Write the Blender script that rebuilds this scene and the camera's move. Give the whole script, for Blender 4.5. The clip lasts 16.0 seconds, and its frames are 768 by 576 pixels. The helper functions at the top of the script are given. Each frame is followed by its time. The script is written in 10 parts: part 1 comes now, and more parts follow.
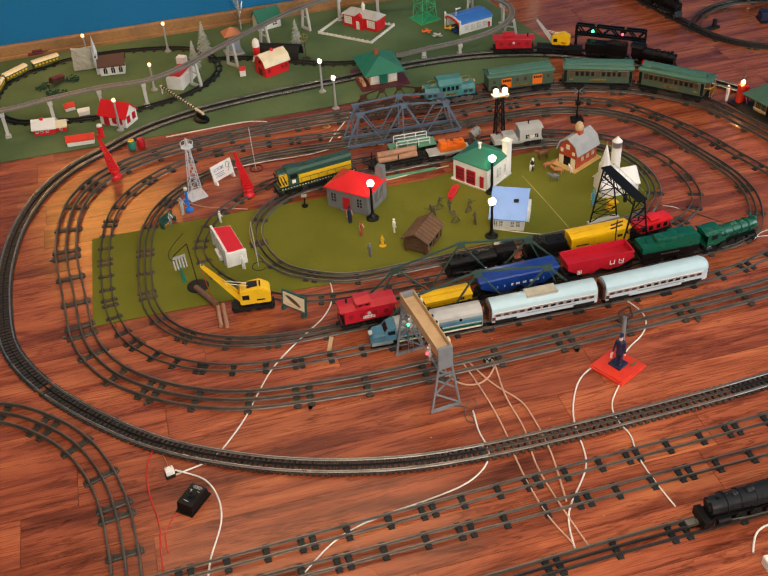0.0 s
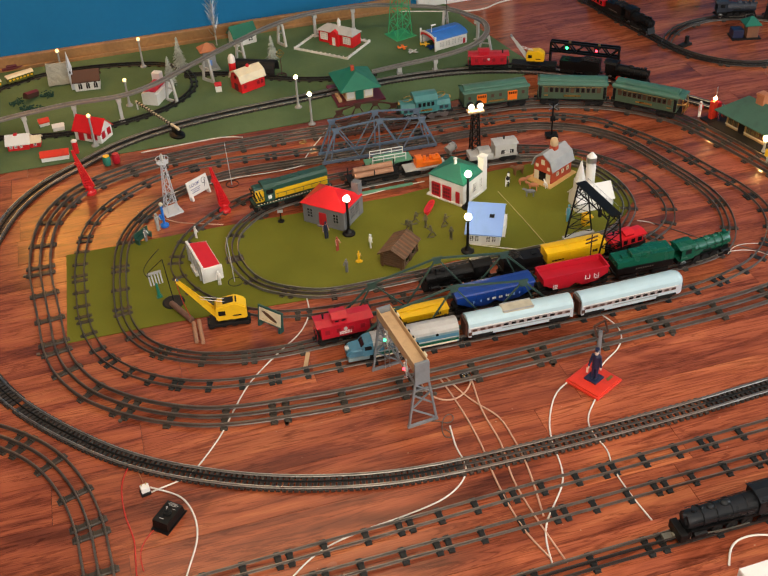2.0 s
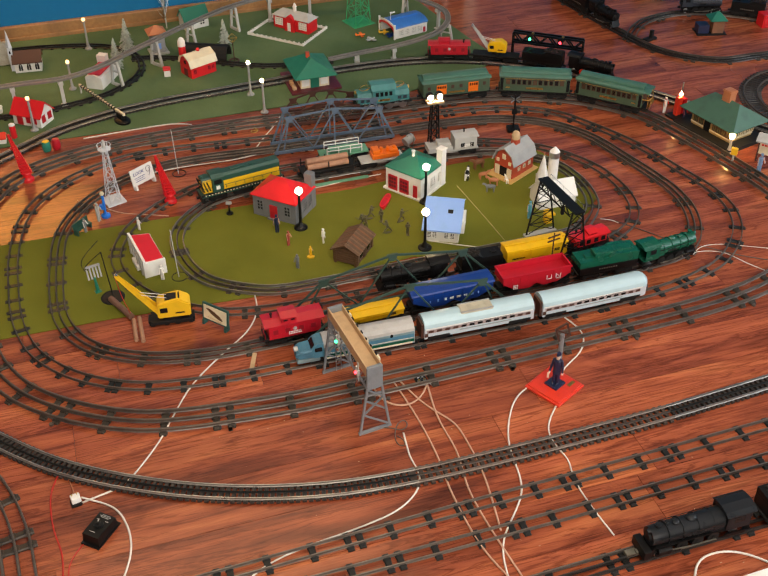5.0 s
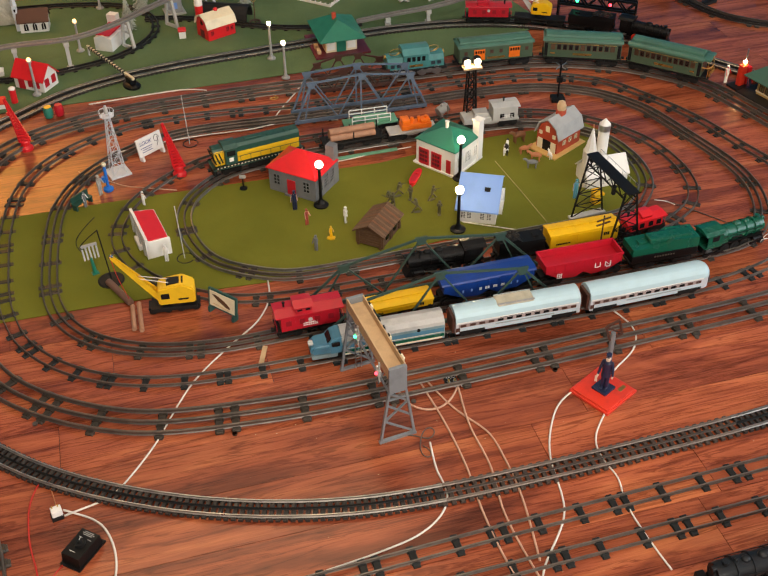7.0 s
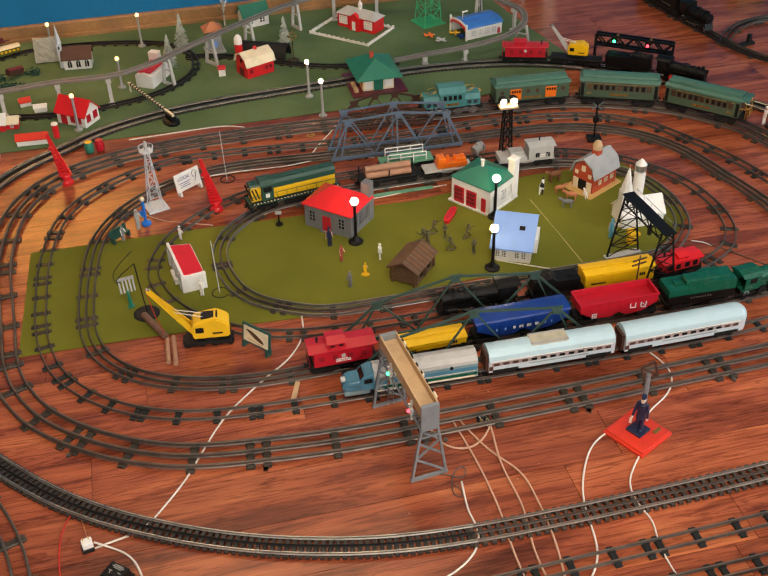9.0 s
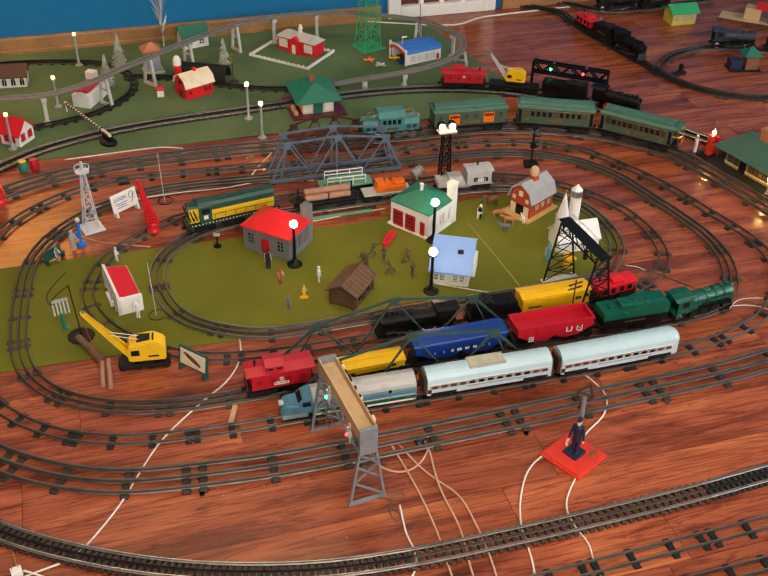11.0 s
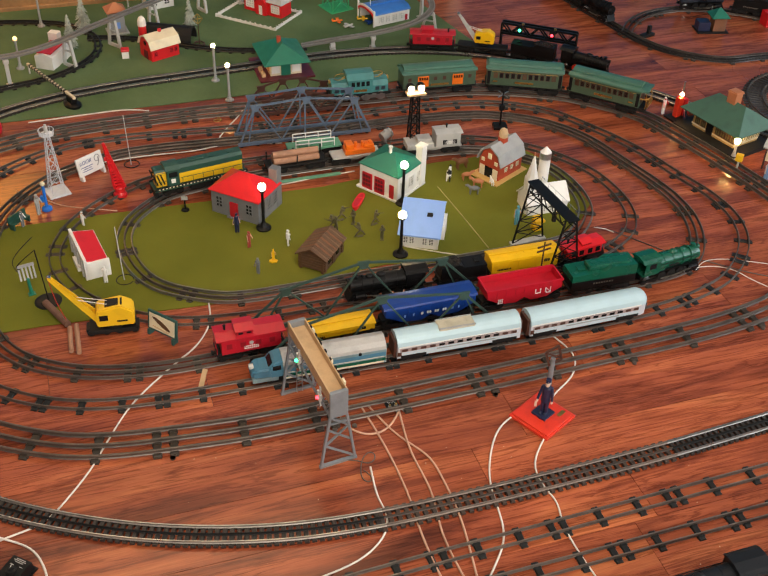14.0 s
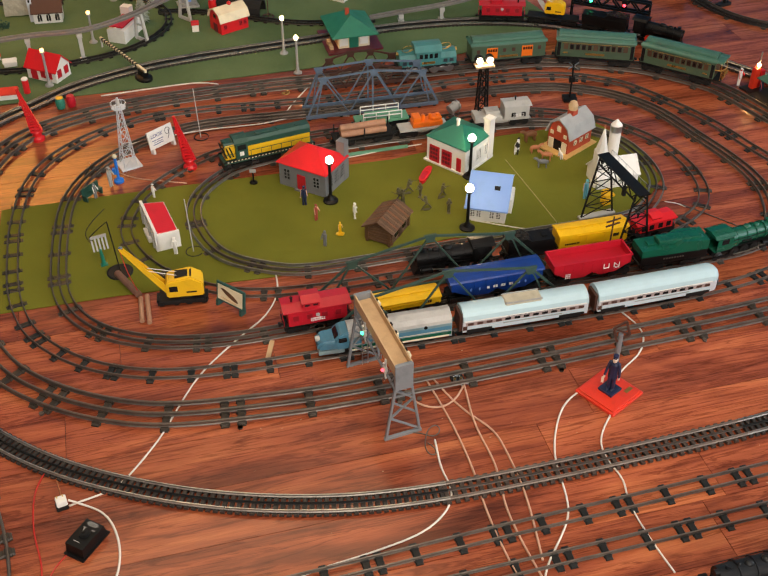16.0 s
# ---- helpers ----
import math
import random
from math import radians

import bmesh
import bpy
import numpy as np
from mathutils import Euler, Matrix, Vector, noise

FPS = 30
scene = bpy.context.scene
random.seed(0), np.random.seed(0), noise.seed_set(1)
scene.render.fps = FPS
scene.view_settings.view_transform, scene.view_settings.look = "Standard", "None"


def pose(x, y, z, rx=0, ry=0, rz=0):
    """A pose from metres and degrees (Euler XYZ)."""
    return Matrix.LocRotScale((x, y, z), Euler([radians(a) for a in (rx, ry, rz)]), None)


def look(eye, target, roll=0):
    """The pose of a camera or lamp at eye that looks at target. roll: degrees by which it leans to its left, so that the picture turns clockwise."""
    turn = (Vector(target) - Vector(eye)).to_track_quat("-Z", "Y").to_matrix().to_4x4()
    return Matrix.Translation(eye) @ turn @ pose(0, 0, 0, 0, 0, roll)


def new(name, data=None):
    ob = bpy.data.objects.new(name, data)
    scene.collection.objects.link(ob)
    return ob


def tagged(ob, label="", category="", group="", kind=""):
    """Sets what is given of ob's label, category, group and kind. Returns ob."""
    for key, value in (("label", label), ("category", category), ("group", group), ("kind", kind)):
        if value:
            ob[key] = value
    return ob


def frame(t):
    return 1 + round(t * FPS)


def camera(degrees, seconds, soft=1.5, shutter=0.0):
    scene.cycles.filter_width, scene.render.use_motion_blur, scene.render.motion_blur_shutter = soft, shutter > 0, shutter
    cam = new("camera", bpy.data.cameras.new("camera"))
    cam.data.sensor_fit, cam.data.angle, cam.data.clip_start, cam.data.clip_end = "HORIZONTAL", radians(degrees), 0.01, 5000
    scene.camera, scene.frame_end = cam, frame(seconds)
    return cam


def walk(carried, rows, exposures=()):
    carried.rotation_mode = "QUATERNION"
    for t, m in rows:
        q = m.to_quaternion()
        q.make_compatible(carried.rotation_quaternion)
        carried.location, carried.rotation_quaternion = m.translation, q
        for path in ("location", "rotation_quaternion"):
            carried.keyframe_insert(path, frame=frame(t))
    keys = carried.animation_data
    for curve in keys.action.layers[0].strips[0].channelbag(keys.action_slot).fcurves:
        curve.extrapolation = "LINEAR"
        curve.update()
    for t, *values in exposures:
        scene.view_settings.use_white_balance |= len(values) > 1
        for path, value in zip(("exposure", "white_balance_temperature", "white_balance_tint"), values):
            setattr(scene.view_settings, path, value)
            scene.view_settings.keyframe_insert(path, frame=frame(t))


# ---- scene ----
cam = camera(41.2, 16.0, soft=1.35)
ROWS = [
    (0.0, 0.0235, -0.1208, 1.6711, 0.604, -38.008, -3.744),
    (0.5, 0.0235, -0.1208, 1.6711, 0.340, -37.697, -3.715),
    (1.0, 0.0235, -0.1208, 1.6711, -0.076, -37.473, -3.516),
    (1.5, 0.0235, -0.1208, 1.6711, -0.583, -37.313, -3.221),
    (2.0, 0.0235, -0.1208, 1.6711, -1.120, -37.231, -2.869),
    (2.5, 0.0235, -0.1208, 1.6711, -1.717, -37.117, -2.482),
    (3.0, 0.0235, -0.1208, 1.6711, -2.358, -36.988, -2.017),
    (3.5, 0.0235, -0.1208, 1.6711, -3.105, -36.936, -1.341),
    (4.0, 0.0235, -0.1208, 1.6711, -3.787, -36.935, -0.677),
    (4.2, 0.0235, -0.1208, 1.6711, -4.074, -36.965, -0.392),
    (6.3, 0.0662, 0.2217, 1.4592, -3.855, -39.144, 0.185),
    (6.5, 0.0662, 0.2217, 1.4592, -3.328, -39.190, -0.055),
    (7.0, 0.0662, 0.2217, 1.4592, -1.788, -39.177, -0.818),
    (7.5, 0.0662, 0.2217, 1.4592, -0.303, -38.967, -1.486),
    (8.0, 0.0662, 0.2217, 1.4592, 0.776, -38.551, -1.885),
    (8.2, 0.0662, 0.2217, 1.4592, 1.017, -38.327, -1.869),
    (10.3, 0.0662, 0.2217, 1.4592, -1.826, -35.574, 0.498),
    (10.5, 0.0662, 0.2217, 1.4592, -2.365, -35.594, 0.847),
    (11.0, 0.0662, 0.2217, 1.4592, -3.699, -35.775, 1.326),
    (11.5, 0.0662, 0.2217, 1.4592, -5.007, -36.107, 1.928),
    (12.0, 0.0662, 0.2217, 1.4592, -5.957, -36.406, 2.275),
    (12.5, 0.0662, 0.2217, 1.4592, -6.648, -36.659, 2.552),
    (13.0, 0.0662, 0.2217, 1.4592, -6.875, -36.942, 2.687),
    (13.5, 0.0662, 0.2217, 1.4592, -6.643, -37.331, 2.566),
    (14.0, 0.0662, 0.2217, 1.4592, -5.909, -37.787, 2.318),
    (14.5, 0.0662, 0.2217, 1.4592, -4.677, -38.331, 1.775),
    (15.0, 0.0662, 0.2217, 1.4592, -3.123, -38.839, 0.957),
    (15.5, 0.0662, 0.2217, 1.4592, -1.905, -39.169, 0.253),
    (16.0, 0.0662, 0.2217, 1.4592, -1.210, -39.354, -0.094),
]
walk(cam, [(t, pose(x, y, z, 90 + pitch, 0, yaw) @ pose(0, 0, 0, 0, 0, roll)) for t, x, y, z, yaw, pitch, roll in ROWS])

# ---- world and light ----
TURN = 13.5                      # the room stands at this angle to the first view
ROOM = pose(0, 0, 0, 0, 0, TURN)
world = bpy.data.worlds.new("sky")
scene.world = world
world.use_nodes = True
wn = world.node_tree.nodes
sky = wn.new("ShaderNodeTexSky")
sky.sky_type = "NISHITA"
sky.sun_disc = False
sky.sun_elevation, sky.sun_rotation = radians(40), radians(100)
world.node_tree.links.new(sky.outputs[0], wn["Background"].inputs[0])
wn["Background"].inputs[1].default_value = 0.1


def area_lamp(name, m, sx, sy, watts, colour, shape="RECTANGLE"):
    lamp = bpy.data.lights.new(name, "AREA")
    lamp.shape, lamp.size, lamp.size_y, lamp.energy, lamp.color = shape, sx, sy, watts, colour
    ob = new(name, lamp)
    ob.matrix_world = m
    return ob


# daylight through the window behind and the window on the side wall, then the lights overhead
area_lamp("window_light", ROOM @ pose(0.6, -2.55, 1.75, 90, 0, 0), 3.4, 1.5, 136, (1.0, 0.90, 0.77))
area_lamp("window_light", ROOM @ pose(4.35, 0.4, 1.6, 90, 0, 90), 2.6, 1.6, 80, (0.80, 0.91, 1.0))
# unseen warm fill added to brighten the near floor, not a known fixture
area_lamp("ceiling_light", ROOM @ pose(0.40, 0.75, 2.66), 1.2, 0.6, 36, (1.0, 0.86, 0.66))
area_lamp("ceiling_light", ROOM @ pose(0.28, 3.20, 2.66), 1.6, 0.6, 15, (1.0, 0.74, 0.42))
# a warm shaded lamp on the blue wall above the village, shining down on the floor by the red masts
area_lamp("wall_lamp_light", look((-1.16, 3.58, 0.76), (-0.72, 2.45, 0.0)), 0.60, 0.50, 6.0, (1.0, 0.42, 0.06), "ELLIPSE")
scene.view_settings.exposure = 0.0


# ---- materials ----
def nodes_of(name):
    m = bpy.data.materials.new(name)
    m.use_nodes = True
    return m, m.node_tree.nodes, m.node_tree.links, m.node_tree.nodes["Principled BSDF"]


def mat(name, colour, rough=0.5, metal=0.0, vary=0.12, scale=60.0, bump=0.15, grime=0.25, coat=0.0):
    """A painted, moulded or metal surface: two scales of tone, dirt in patches, fine relief."""
    m, n, l, p = nodes_of(name)
    co = n.new("ShaderNodeTexCoord")
    fine, wide = n.new("ShaderNodeTexNoise"), n.new("ShaderNodeTexNoise")
    fine.inputs["Scale"].default_value, wide.inputs["Scale"].default_value = scale * 6, scale * 0.5
    fine.inputs["Detail"].default_value, wide.inputs["Detail"].default_value = 4, 5
    for t in (fine, wide):
        l.new(co.outputs["Object"], t.inputs["Vector"])
    mix = n.new("ShaderNodeMix")
    mix.data_type = "RGBA"
    mix.inputs[6].default_value = (*[c * (1 - vary) for c in colour], 1)
    mix.inputs[7].default_value = (*[min(1, c * (1 + vary)) for c in colour], 1)
    l.new(fine.outputs[0], mix.inputs[0])
    dirt = n.new("ShaderNodeMix")
    dirt.data_type = "RGBA"
    dirt.inputs[7].default_value = (*[c * (1 - grime) + 0.02 * grime for c in colour], 1)
    ramp = n.new("ShaderNodeMapRange")
    ramp.inputs[1].default_value, ramp.inputs[2].default_value = 0.48, 0.75
    l.new(wide.outputs[0], ramp.inputs[0])
    l.new(ramp.outputs[0], dirt.inputs[0])
    l.new(mix.outputs[2], dirt.inputs[6])
    l.new(dirt.outputs[2], p.inputs["Base Color"])
    rr = n.new("ShaderNodeMapRange")
    rr.inputs[3].default_value, rr.inputs[4].default_value = max(0.03, rough - 0.12), min(1, rough + 0.15)
    l.new(wide.outputs[0], rr.inputs[0])
    l.new(rr.outputs[0], p.inputs["Roughness"])
    p.inputs["Metallic"].default_value = metal
    p.inputs["Specular IOR Level"].default_value = 0.5 if max(colour) > 0.03 else 0.22
    p.inputs["Coat Weight"].default_value = coat
    b = n.new("ShaderNodeBump")
    b.inputs["Strength"].default_value, b.inputs["Distance"].default_value = bump, 0.0006
    l.new(fine.outputs[0], b.inputs["Height"])
    l.new(b.outputs[0], p.inputs["Normal"])
    return m


def glow(name, colour, strength):
    m, n, l, p = nodes_of(name)
    p.inputs["Base Color"].default_value = (*colour, 1)
    p.inputs["Emission Color"].default_value = (*colour, 1)
    p.inputs["Emission Strength"].default_value = strength
    return m


def wood_floor():
    """Cherry laminate: reddish boards, long figure, thin dark veins and smoky patches under a satin varnish."""
    m, n, l, p = nodes_of("cherry_laminate")
    co, info, add = n.new("ShaderNodeTexCoord"), n.new("ShaderNodeObjectInfo"), n.new("ShaderNodeVectorMath")
    mul = n.new("ShaderNodeMath")
    mul.operation, mul.inputs[1].default_value = "MULTIPLY", 37.0
    l.new(info.outputs["Random"], mul.inputs[0])
    l.new(co.outputs["Object"], add.inputs[0])
    l.new(mul.outputs[0], add.inputs[1])

    def layer(stretch, scale, detail, rough=0.5, warp=0.0):
        scl, tex = n.new("ShaderNodeVectorMath"), n.new("ShaderNodeTexNoise")
        scl.operation = "MULTIPLY"
        scl.inputs[1].default_value = stretch
        l.new(add.outputs[0], scl.inputs[0])
        l.new(scl.outputs[0], tex.inputs["Vector"])
        tex.inputs["Scale"].default_value, tex.inputs["Detail"].default_value = scale, detail
        tex.inputs["Roughness"].default_value, tex.inputs["Distortion"].default_value = rough, warp
        return tex.outputs[0]

    def ramp(source, *stops):
        r = n.new("ShaderNodeValToRGB")
        for k, (at, colour) in enumerate(stops):
            e = r.color_ramp.elements[k] if k < 2 else r.color_ramp.elements.new(at)
            e.position, e.color = at, (*colour, 1)
        l.new(source, r.inputs[0])
        return r.outputs[0]

    def times(a, b, amount):
        mx = n.new("ShaderNodeMix")
        mx.data_type, mx.blend_type = "RGBA", "MULTIPLY"
        mx.inputs[0].default_value = amount
        l.new(a, mx.inputs[6])
        l.new(b, mx.inputs[7])
        return mx.outputs[2]

    figure_ = layer((1.5, 13.0, 1.0), 1.3, 5, 0.55, 0.7)
    grain = layer((3.4, 60.0, 1.0), 6.5, 6, 0.65)
    vein = layer((1.1, 17.0, 1.0), 2.1, 4, 0.6, 1.6)
    smoke = layer((3.2, 11.0, 1.0), 1.1, 4, 0.6, 0.8)
    cloud = layer((1.0, 1.0, 1.0), 2.2, 3)
    base = ramp(figure_, (0.30, (0.155, 0.037, 0.018)), (0.70, (0.530, 0.165, 0.064)), (0.45, (0.320, 0.080, 0.036)), (0.57, (0.425, 0.114, 0.047)))
    base = times(base, ramp(grain, (0.34, (0.58, 0.50, 0.46)), (0.62, (1.08, 1.08, 1.08))), 0.55)
    base = times(base, ramp(vein, (0.455, (1.0, 1.0, 1.0)), (0.545, (1.0, 1.0, 1.0)), (0.492, (0.42, 0.34, 0.32)), (0.505, (0.50, 0.42, 0.40))), 0.75)
    base = times(base, ramp(smoke, (0.54, (1.0, 1.0, 1.0)), (0.72, (0.32, 0.25, 0.24))), 0.72)
    hsv = n.new("ShaderNodeHueSaturation")
    val = n.new("ShaderNodeMapRange")
    val.inputs[3].default_value, val.inputs[4].default_value = 0.87, 1.11
    l.new(info.outputs["Random"], val.inputs[0])
    l.new(val.outputs[0], hsv.inputs["Value"])
    l.new(base, hsv.inputs["Color"])
    l.new(hsv.outputs[0], p.inputs["Base Color"])
    rg = n.new("ShaderNodeMapRange")
    rg.inputs[3].default_value, rg.inputs[4].default_value = 0.15, 0.33
    p.inputs["Specular IOR Level"].default_value = 0.42
    l.new(cloud, rg.inputs[0])
    l.new(rg.outputs[0], p.inputs["Roughness"])
    b = n.new("ShaderNodeBump")
    b.inputs["Strength"].default_value, b.inputs["Distance"].default_value = 0.05, 0.0006
    l.new(grain, b.inputs["Height"])
    l.new(b.outputs[0], p.inputs["Normal"])
    return m


def felt(name, colour, second):
    """A dyed cloth or flocked mat: blotches, creases and a fuzzy fine tone."""
    m, n, l, p = nodes_of(name)
    co = n.new("ShaderNodeTexCoord")
    wide, crease, fine = (n.new("ShaderNodeTexNoise") for _ in range(3))
    wide.inputs["Scale"].default_value, wide.inputs["Detail"].default_value = 3.5, 6
    crease.inputs["Scale"].default_value, crease.inputs["Detail"].default_value, crease.inputs["Distortion"].default_value = 9, 3, 1.5
    fine.inputs["Scale"].default_value, fine.inputs["Detail"].default_value = 420, 3
    for t in (wide, crease, fine):
        l.new(co.outputs["Object"], t.inputs["Vector"])
    ramp = n.new("ShaderNodeValToRGB")
    ramp.color_ramp.elements[0].position, ramp.color_ramp.elements[1].position = 0.35, 0.66
    ramp.color_ramp.elements[0].color, ramp.color_ramp.elements[1].color = (*second, 1), (*colour, 1)
    l.new(wide.outputs[0], ramp.inputs[0])
    mx = n.new("ShaderNodeMix")
    mx.data_type, mx.blend_type = "RGBA", "OVERLAY"
    mx.inputs[0].default_value = 0.35
    l.new(ramp.outputs[0], mx.inputs[6])
    l.new(fine.outputs[0], mx.inputs[7])
    l.new(mx.outputs[2], p.inputs["Base Color"])
    p.inputs["Roughness"].default_value = 0.92
    p.inputs["Specular IOR Level"].default_value = 0.15
    ad = n.new("ShaderNodeMath")
    ad.operation = "MULTIPLY_ADD"
    ad.inputs[1].default_value = 0.12
    l.new(fine.outputs[0], ad.inputs[0])
    l.new(crease.outputs[0], ad.inputs[2])
    b = n.new("ShaderNodeBump")
    b.inputs["Strength"].default_value, b.inputs["Distance"].default_value = 0.35, 0.006
    l.new(ad.outputs[0], b.inputs["Height"])
    l.new(b.outputs[0], p.inputs["Normal"])
    return m


FLOOR = wood_floor()
MAT_OLIVE = felt("olive_felt", (0.165, 0.166, 0.020), (0.122, 0.128, 0.014))
MAT_GREEN = felt("green_cloth", (0.118, 0.180, 0.086), (0.074, 0.124, 0.056))
WALL_BLUE = mat("blue_wall_paint", (0.0, 0.150, 0.36), 0.85, vary=0.06, scale=8, grime=0.08)
WALL_PALE = mat("warm_wall_paint", (0.33, 0.275, 0.205), 0.8, vary=0.05, scale=8, grime=0.06)
CEIL = mat("ceiling_paint", (0.76, 0.75, 0.73), 0.9, vary=0.04, scale=8, grime=0.05)
PINE = mat("varnished_pine", (0.36, 0.185, 0.070), 0.45, vary=0.35, scale=14, grime=0.5)
TINRAIL = mat("tarnished_tin_rail", (0.150, 0.126, 0.108), 0.46, metal=0.7, vary=0.3, scale=40, grime=0.5)
INNERRAIL = mat("worn_steel_rail", (0.26, 0.25, 0.23), 0.38, metal=0.8, vary=0.25, scale=40, grime=0.45)
BRIGHTRAIL = mat("bright_steel_rail", (0.46, 0.44, 0.41), 0.30, metal=0.9, vary=0.25, scale=40, grime=0.45)
DULLRAIL = mat("dull_brown_steel_rail", (0.26, 0.215, 0.185), 0.42, metal=0.6, vary=0.25, scale=40, grime=0.5)
BROWN_TIE = mat("brown_plastic_tie", (0.060, 0.042, 0.033), 0.5, vary=0.3, scale=50, grime=0.4)
DARKRAIL = mat("blackened_rail", (0.040, 0.038, 0.036), 0.32, metal=0.6, vary=0.25, scale=40, grime=0.3)
TIE = mat("dark_tin_tie", (0.050, 0.040, 0.031), 0.45, metal=0.3, vary=0.35, scale=50, grime=0.5)
TIE_BLACK = mat("black_tin_tie", (0.020, 0.021, 0.021), 0.36, vary=0.25, scale=50, grime=0.2)
PLASTIC_TIE = mat("black_plastic_tie", (0.034, 0.028, 0.025), 0.42, vary=0.25, scale=50, grime=0.2)
BLACK = mat("black_enamel", (0.005, 0.005, 0.0055), 0.42, vary=0.2, grime=0.1)
ENGINEBLACK = mat("glossy_black_engine_paint", (0.012, 0.014, 0.017), 0.30, vary=0.25, grime=0.25)
COAL = mat("lump_coal", (0.020, 0.016, 0.013), 0.45, vary=0.5, scale=120, grime=0.5)
SOOT = mat("dull_black_metal", (0.011, 0.011, 0.011), 0.55, vary=0.25, grime=0.2)
RED = mat("red_plastic", (0.47, 0.010, 0.024), 0.34, vary=0.1, grime=0.2)
SIGRED = mat("bright_red_plastic", (0.64, 0.014, 0.020), 0.34, vary=0.08, grime=0.15)
ORANGE_RED = mat("vermilion_enamel", (0.68, 0.040, 0.018), 0.33, vary=0.12, grime=0.3)
MAROON = mat("maroon_enamel", (0.12, 0.012, 0.022), 0.4, grime=0.2)
YELLOW = mat("yellow_plastic", (0.80, 0.47, 0.006), 0.36, vary=0.08, grime=0.15)
CAT_YELLOW = mat("chrome_yellow_paint", (0.78, 0.47, 0.015), 0.38, vary=0.08, grime=0.2)
BLUE = mat("royal_blue_plastic", (0.004, 0.038, 0.23), 0.34, vary=0.1, grime=0.2)
SKYBLUE = mat("pale_blue_plastic", (0.22, 0.38, 0.78), 0.45, vary=0.06, grime=0.1)
ROOFBLUE = mat("bright_blue_roof", (0.03, 0.17, 0.56), 0.42, vary=0.08, grime=0.15)
LAMPBLUE = mat("mid_blue_plastic", (0.015, 0.16, 0.62), 0.35, vary=0.08)
DULLBLUE = mat("dull_grey_blue_enamel", (0.19, 0.28, 0.31), 0.38, vary=0.12, grime=0.35)
TEALBLUE = mat("steel_blue_enamel", (0.065, 0.20, 0.30), 0.35, vary=0.1, grime=0.25)
GUNBLUE = mat("slate_blue_enamel", (0.026, 0.034, 0.048), 0.32, vary=0.15, grime=0.3)
TANGERINE = mat("orange_plastic", (0.80, 0.16, 0.008), 0.36, vary=0.08)
WHITE = mat("white_plastic", (0.78, 0.77, 0.74), 0.42, vary=0.05, grime=0.12)
WHITEBLUE = mat("pale_blue_white_plastic", (0.60, 0.64, 0.70), 0.4, vary=0.06, grime=0.12)
RAISEDRAIL = mat("grey_tin_rail", (0.34, 0.32, 0.30), 0.34, metal=0.6, vary=0.2, scale=40, grime=0.3)
CABWINDOW = mat("deep_red_recess", (0.26, 0.008, 0.016), 0.4, vary=0.1)
SUBFLOOR = mat("dark_red_brown_underlay", (0.10, 0.022, 0.010), 0.5, vary=0.3, scale=4)
CREAM = mat("cream_paint", (0.74, 0.66, 0.47), 0.5, vary=0.06, grime=0.2)
DOMECREAM = mat("aged_cream_plastic", (0.50, 0.46, 0.35), 0.4, vary=0.1, grime=0.3)
# aluminium with the cool blue-white reflection painted into its base colour
SILVER = mat("cool_reflection_aluminium", (0.44, 0.60, 0.66), 0.36, metal=0.1, vary=0.04, grime=0.06)
CARSIDE = mat("white_car_side", (0.60, 0.63, 0.68), 0.34, metal=0.1, vary=0.05, grime=0.12)
CABGREY = mat("aged_pale_enamel", (0.42, 0.41, 0.39), 0.42, vary=0.12, grime=0.35)
RODMETAL = mat("dull_rod_metal", (0.24, 0.23, 0.19), 0.4, metal=0.7, vary=0.2, grime=0.4)
STRIP = mat("pinkish_grey_strip", (0.36, 0.29, 0.28), 0.4, vary=0.25, scale=60, grime=0.5)
AMBERPANE = mat("olive_lithographed_pane", (0.16, 0.15, 0.05), 0.3, vary=0.3, grime=0.3)
STEEL = mat("plated_steel", (0.55, 0.56, 0.57), 0.28, metal=0.95, vary=0.1, grime=0.3)
GREYP = mat("grey_plastic", (0.33, 0.33, 0.32), 0.5, vary=0.1, grime=0.2)
STONEGREY = mat("slate_grey_plastic", (0.16, 0.165, 0.175), 0.5, vary=0.1, grime=0.2)
LIGHTGREY = mat("light_grey_plastic", (0.47, 0.47, 0.45), 0.5, vary=0.08, grime=0.2)
ROOFGREY = mat("roof_grey_plastic", (0.36, 0.37, 0.37), 0.5, vary=0.1, grime=0.2)
GANTRYGREY = mat("grey_enamel_steel", (0.23, 0.25, 0.27), 0.4, metal=0.2, vary=0.12, grime=0.3)
TAN = mat("tan_board", (0.56, 0.38, 0.21), 0.65, vary=0.12, grime=0.25)
BROWN = mat("brown_log_plastic", (0.105, 0.052, 0.024), 0.55, vary=0.25, scale=90, grime=0.35)
DARKBROWN = mat("dark_brown_plastic", (0.065, 0.025, 0.016), 0.5, vary=0.2, grime=0.3)
DARKLOG = mat("weathered_log_wood", (0.17, 0.085, 0.058), 0.65, vary=0.3, scale=90, grime=0.4)
LOG = mat("bare_log_wood", (0.38, 0.20, 0.12), 0.65, vary=0.25, scale=90, grime=0.35)
BARNRED = mat("barn_red_plastic", (0.42, 0.055, 0.02), 0.48, vary=0.12, grime=0.25)
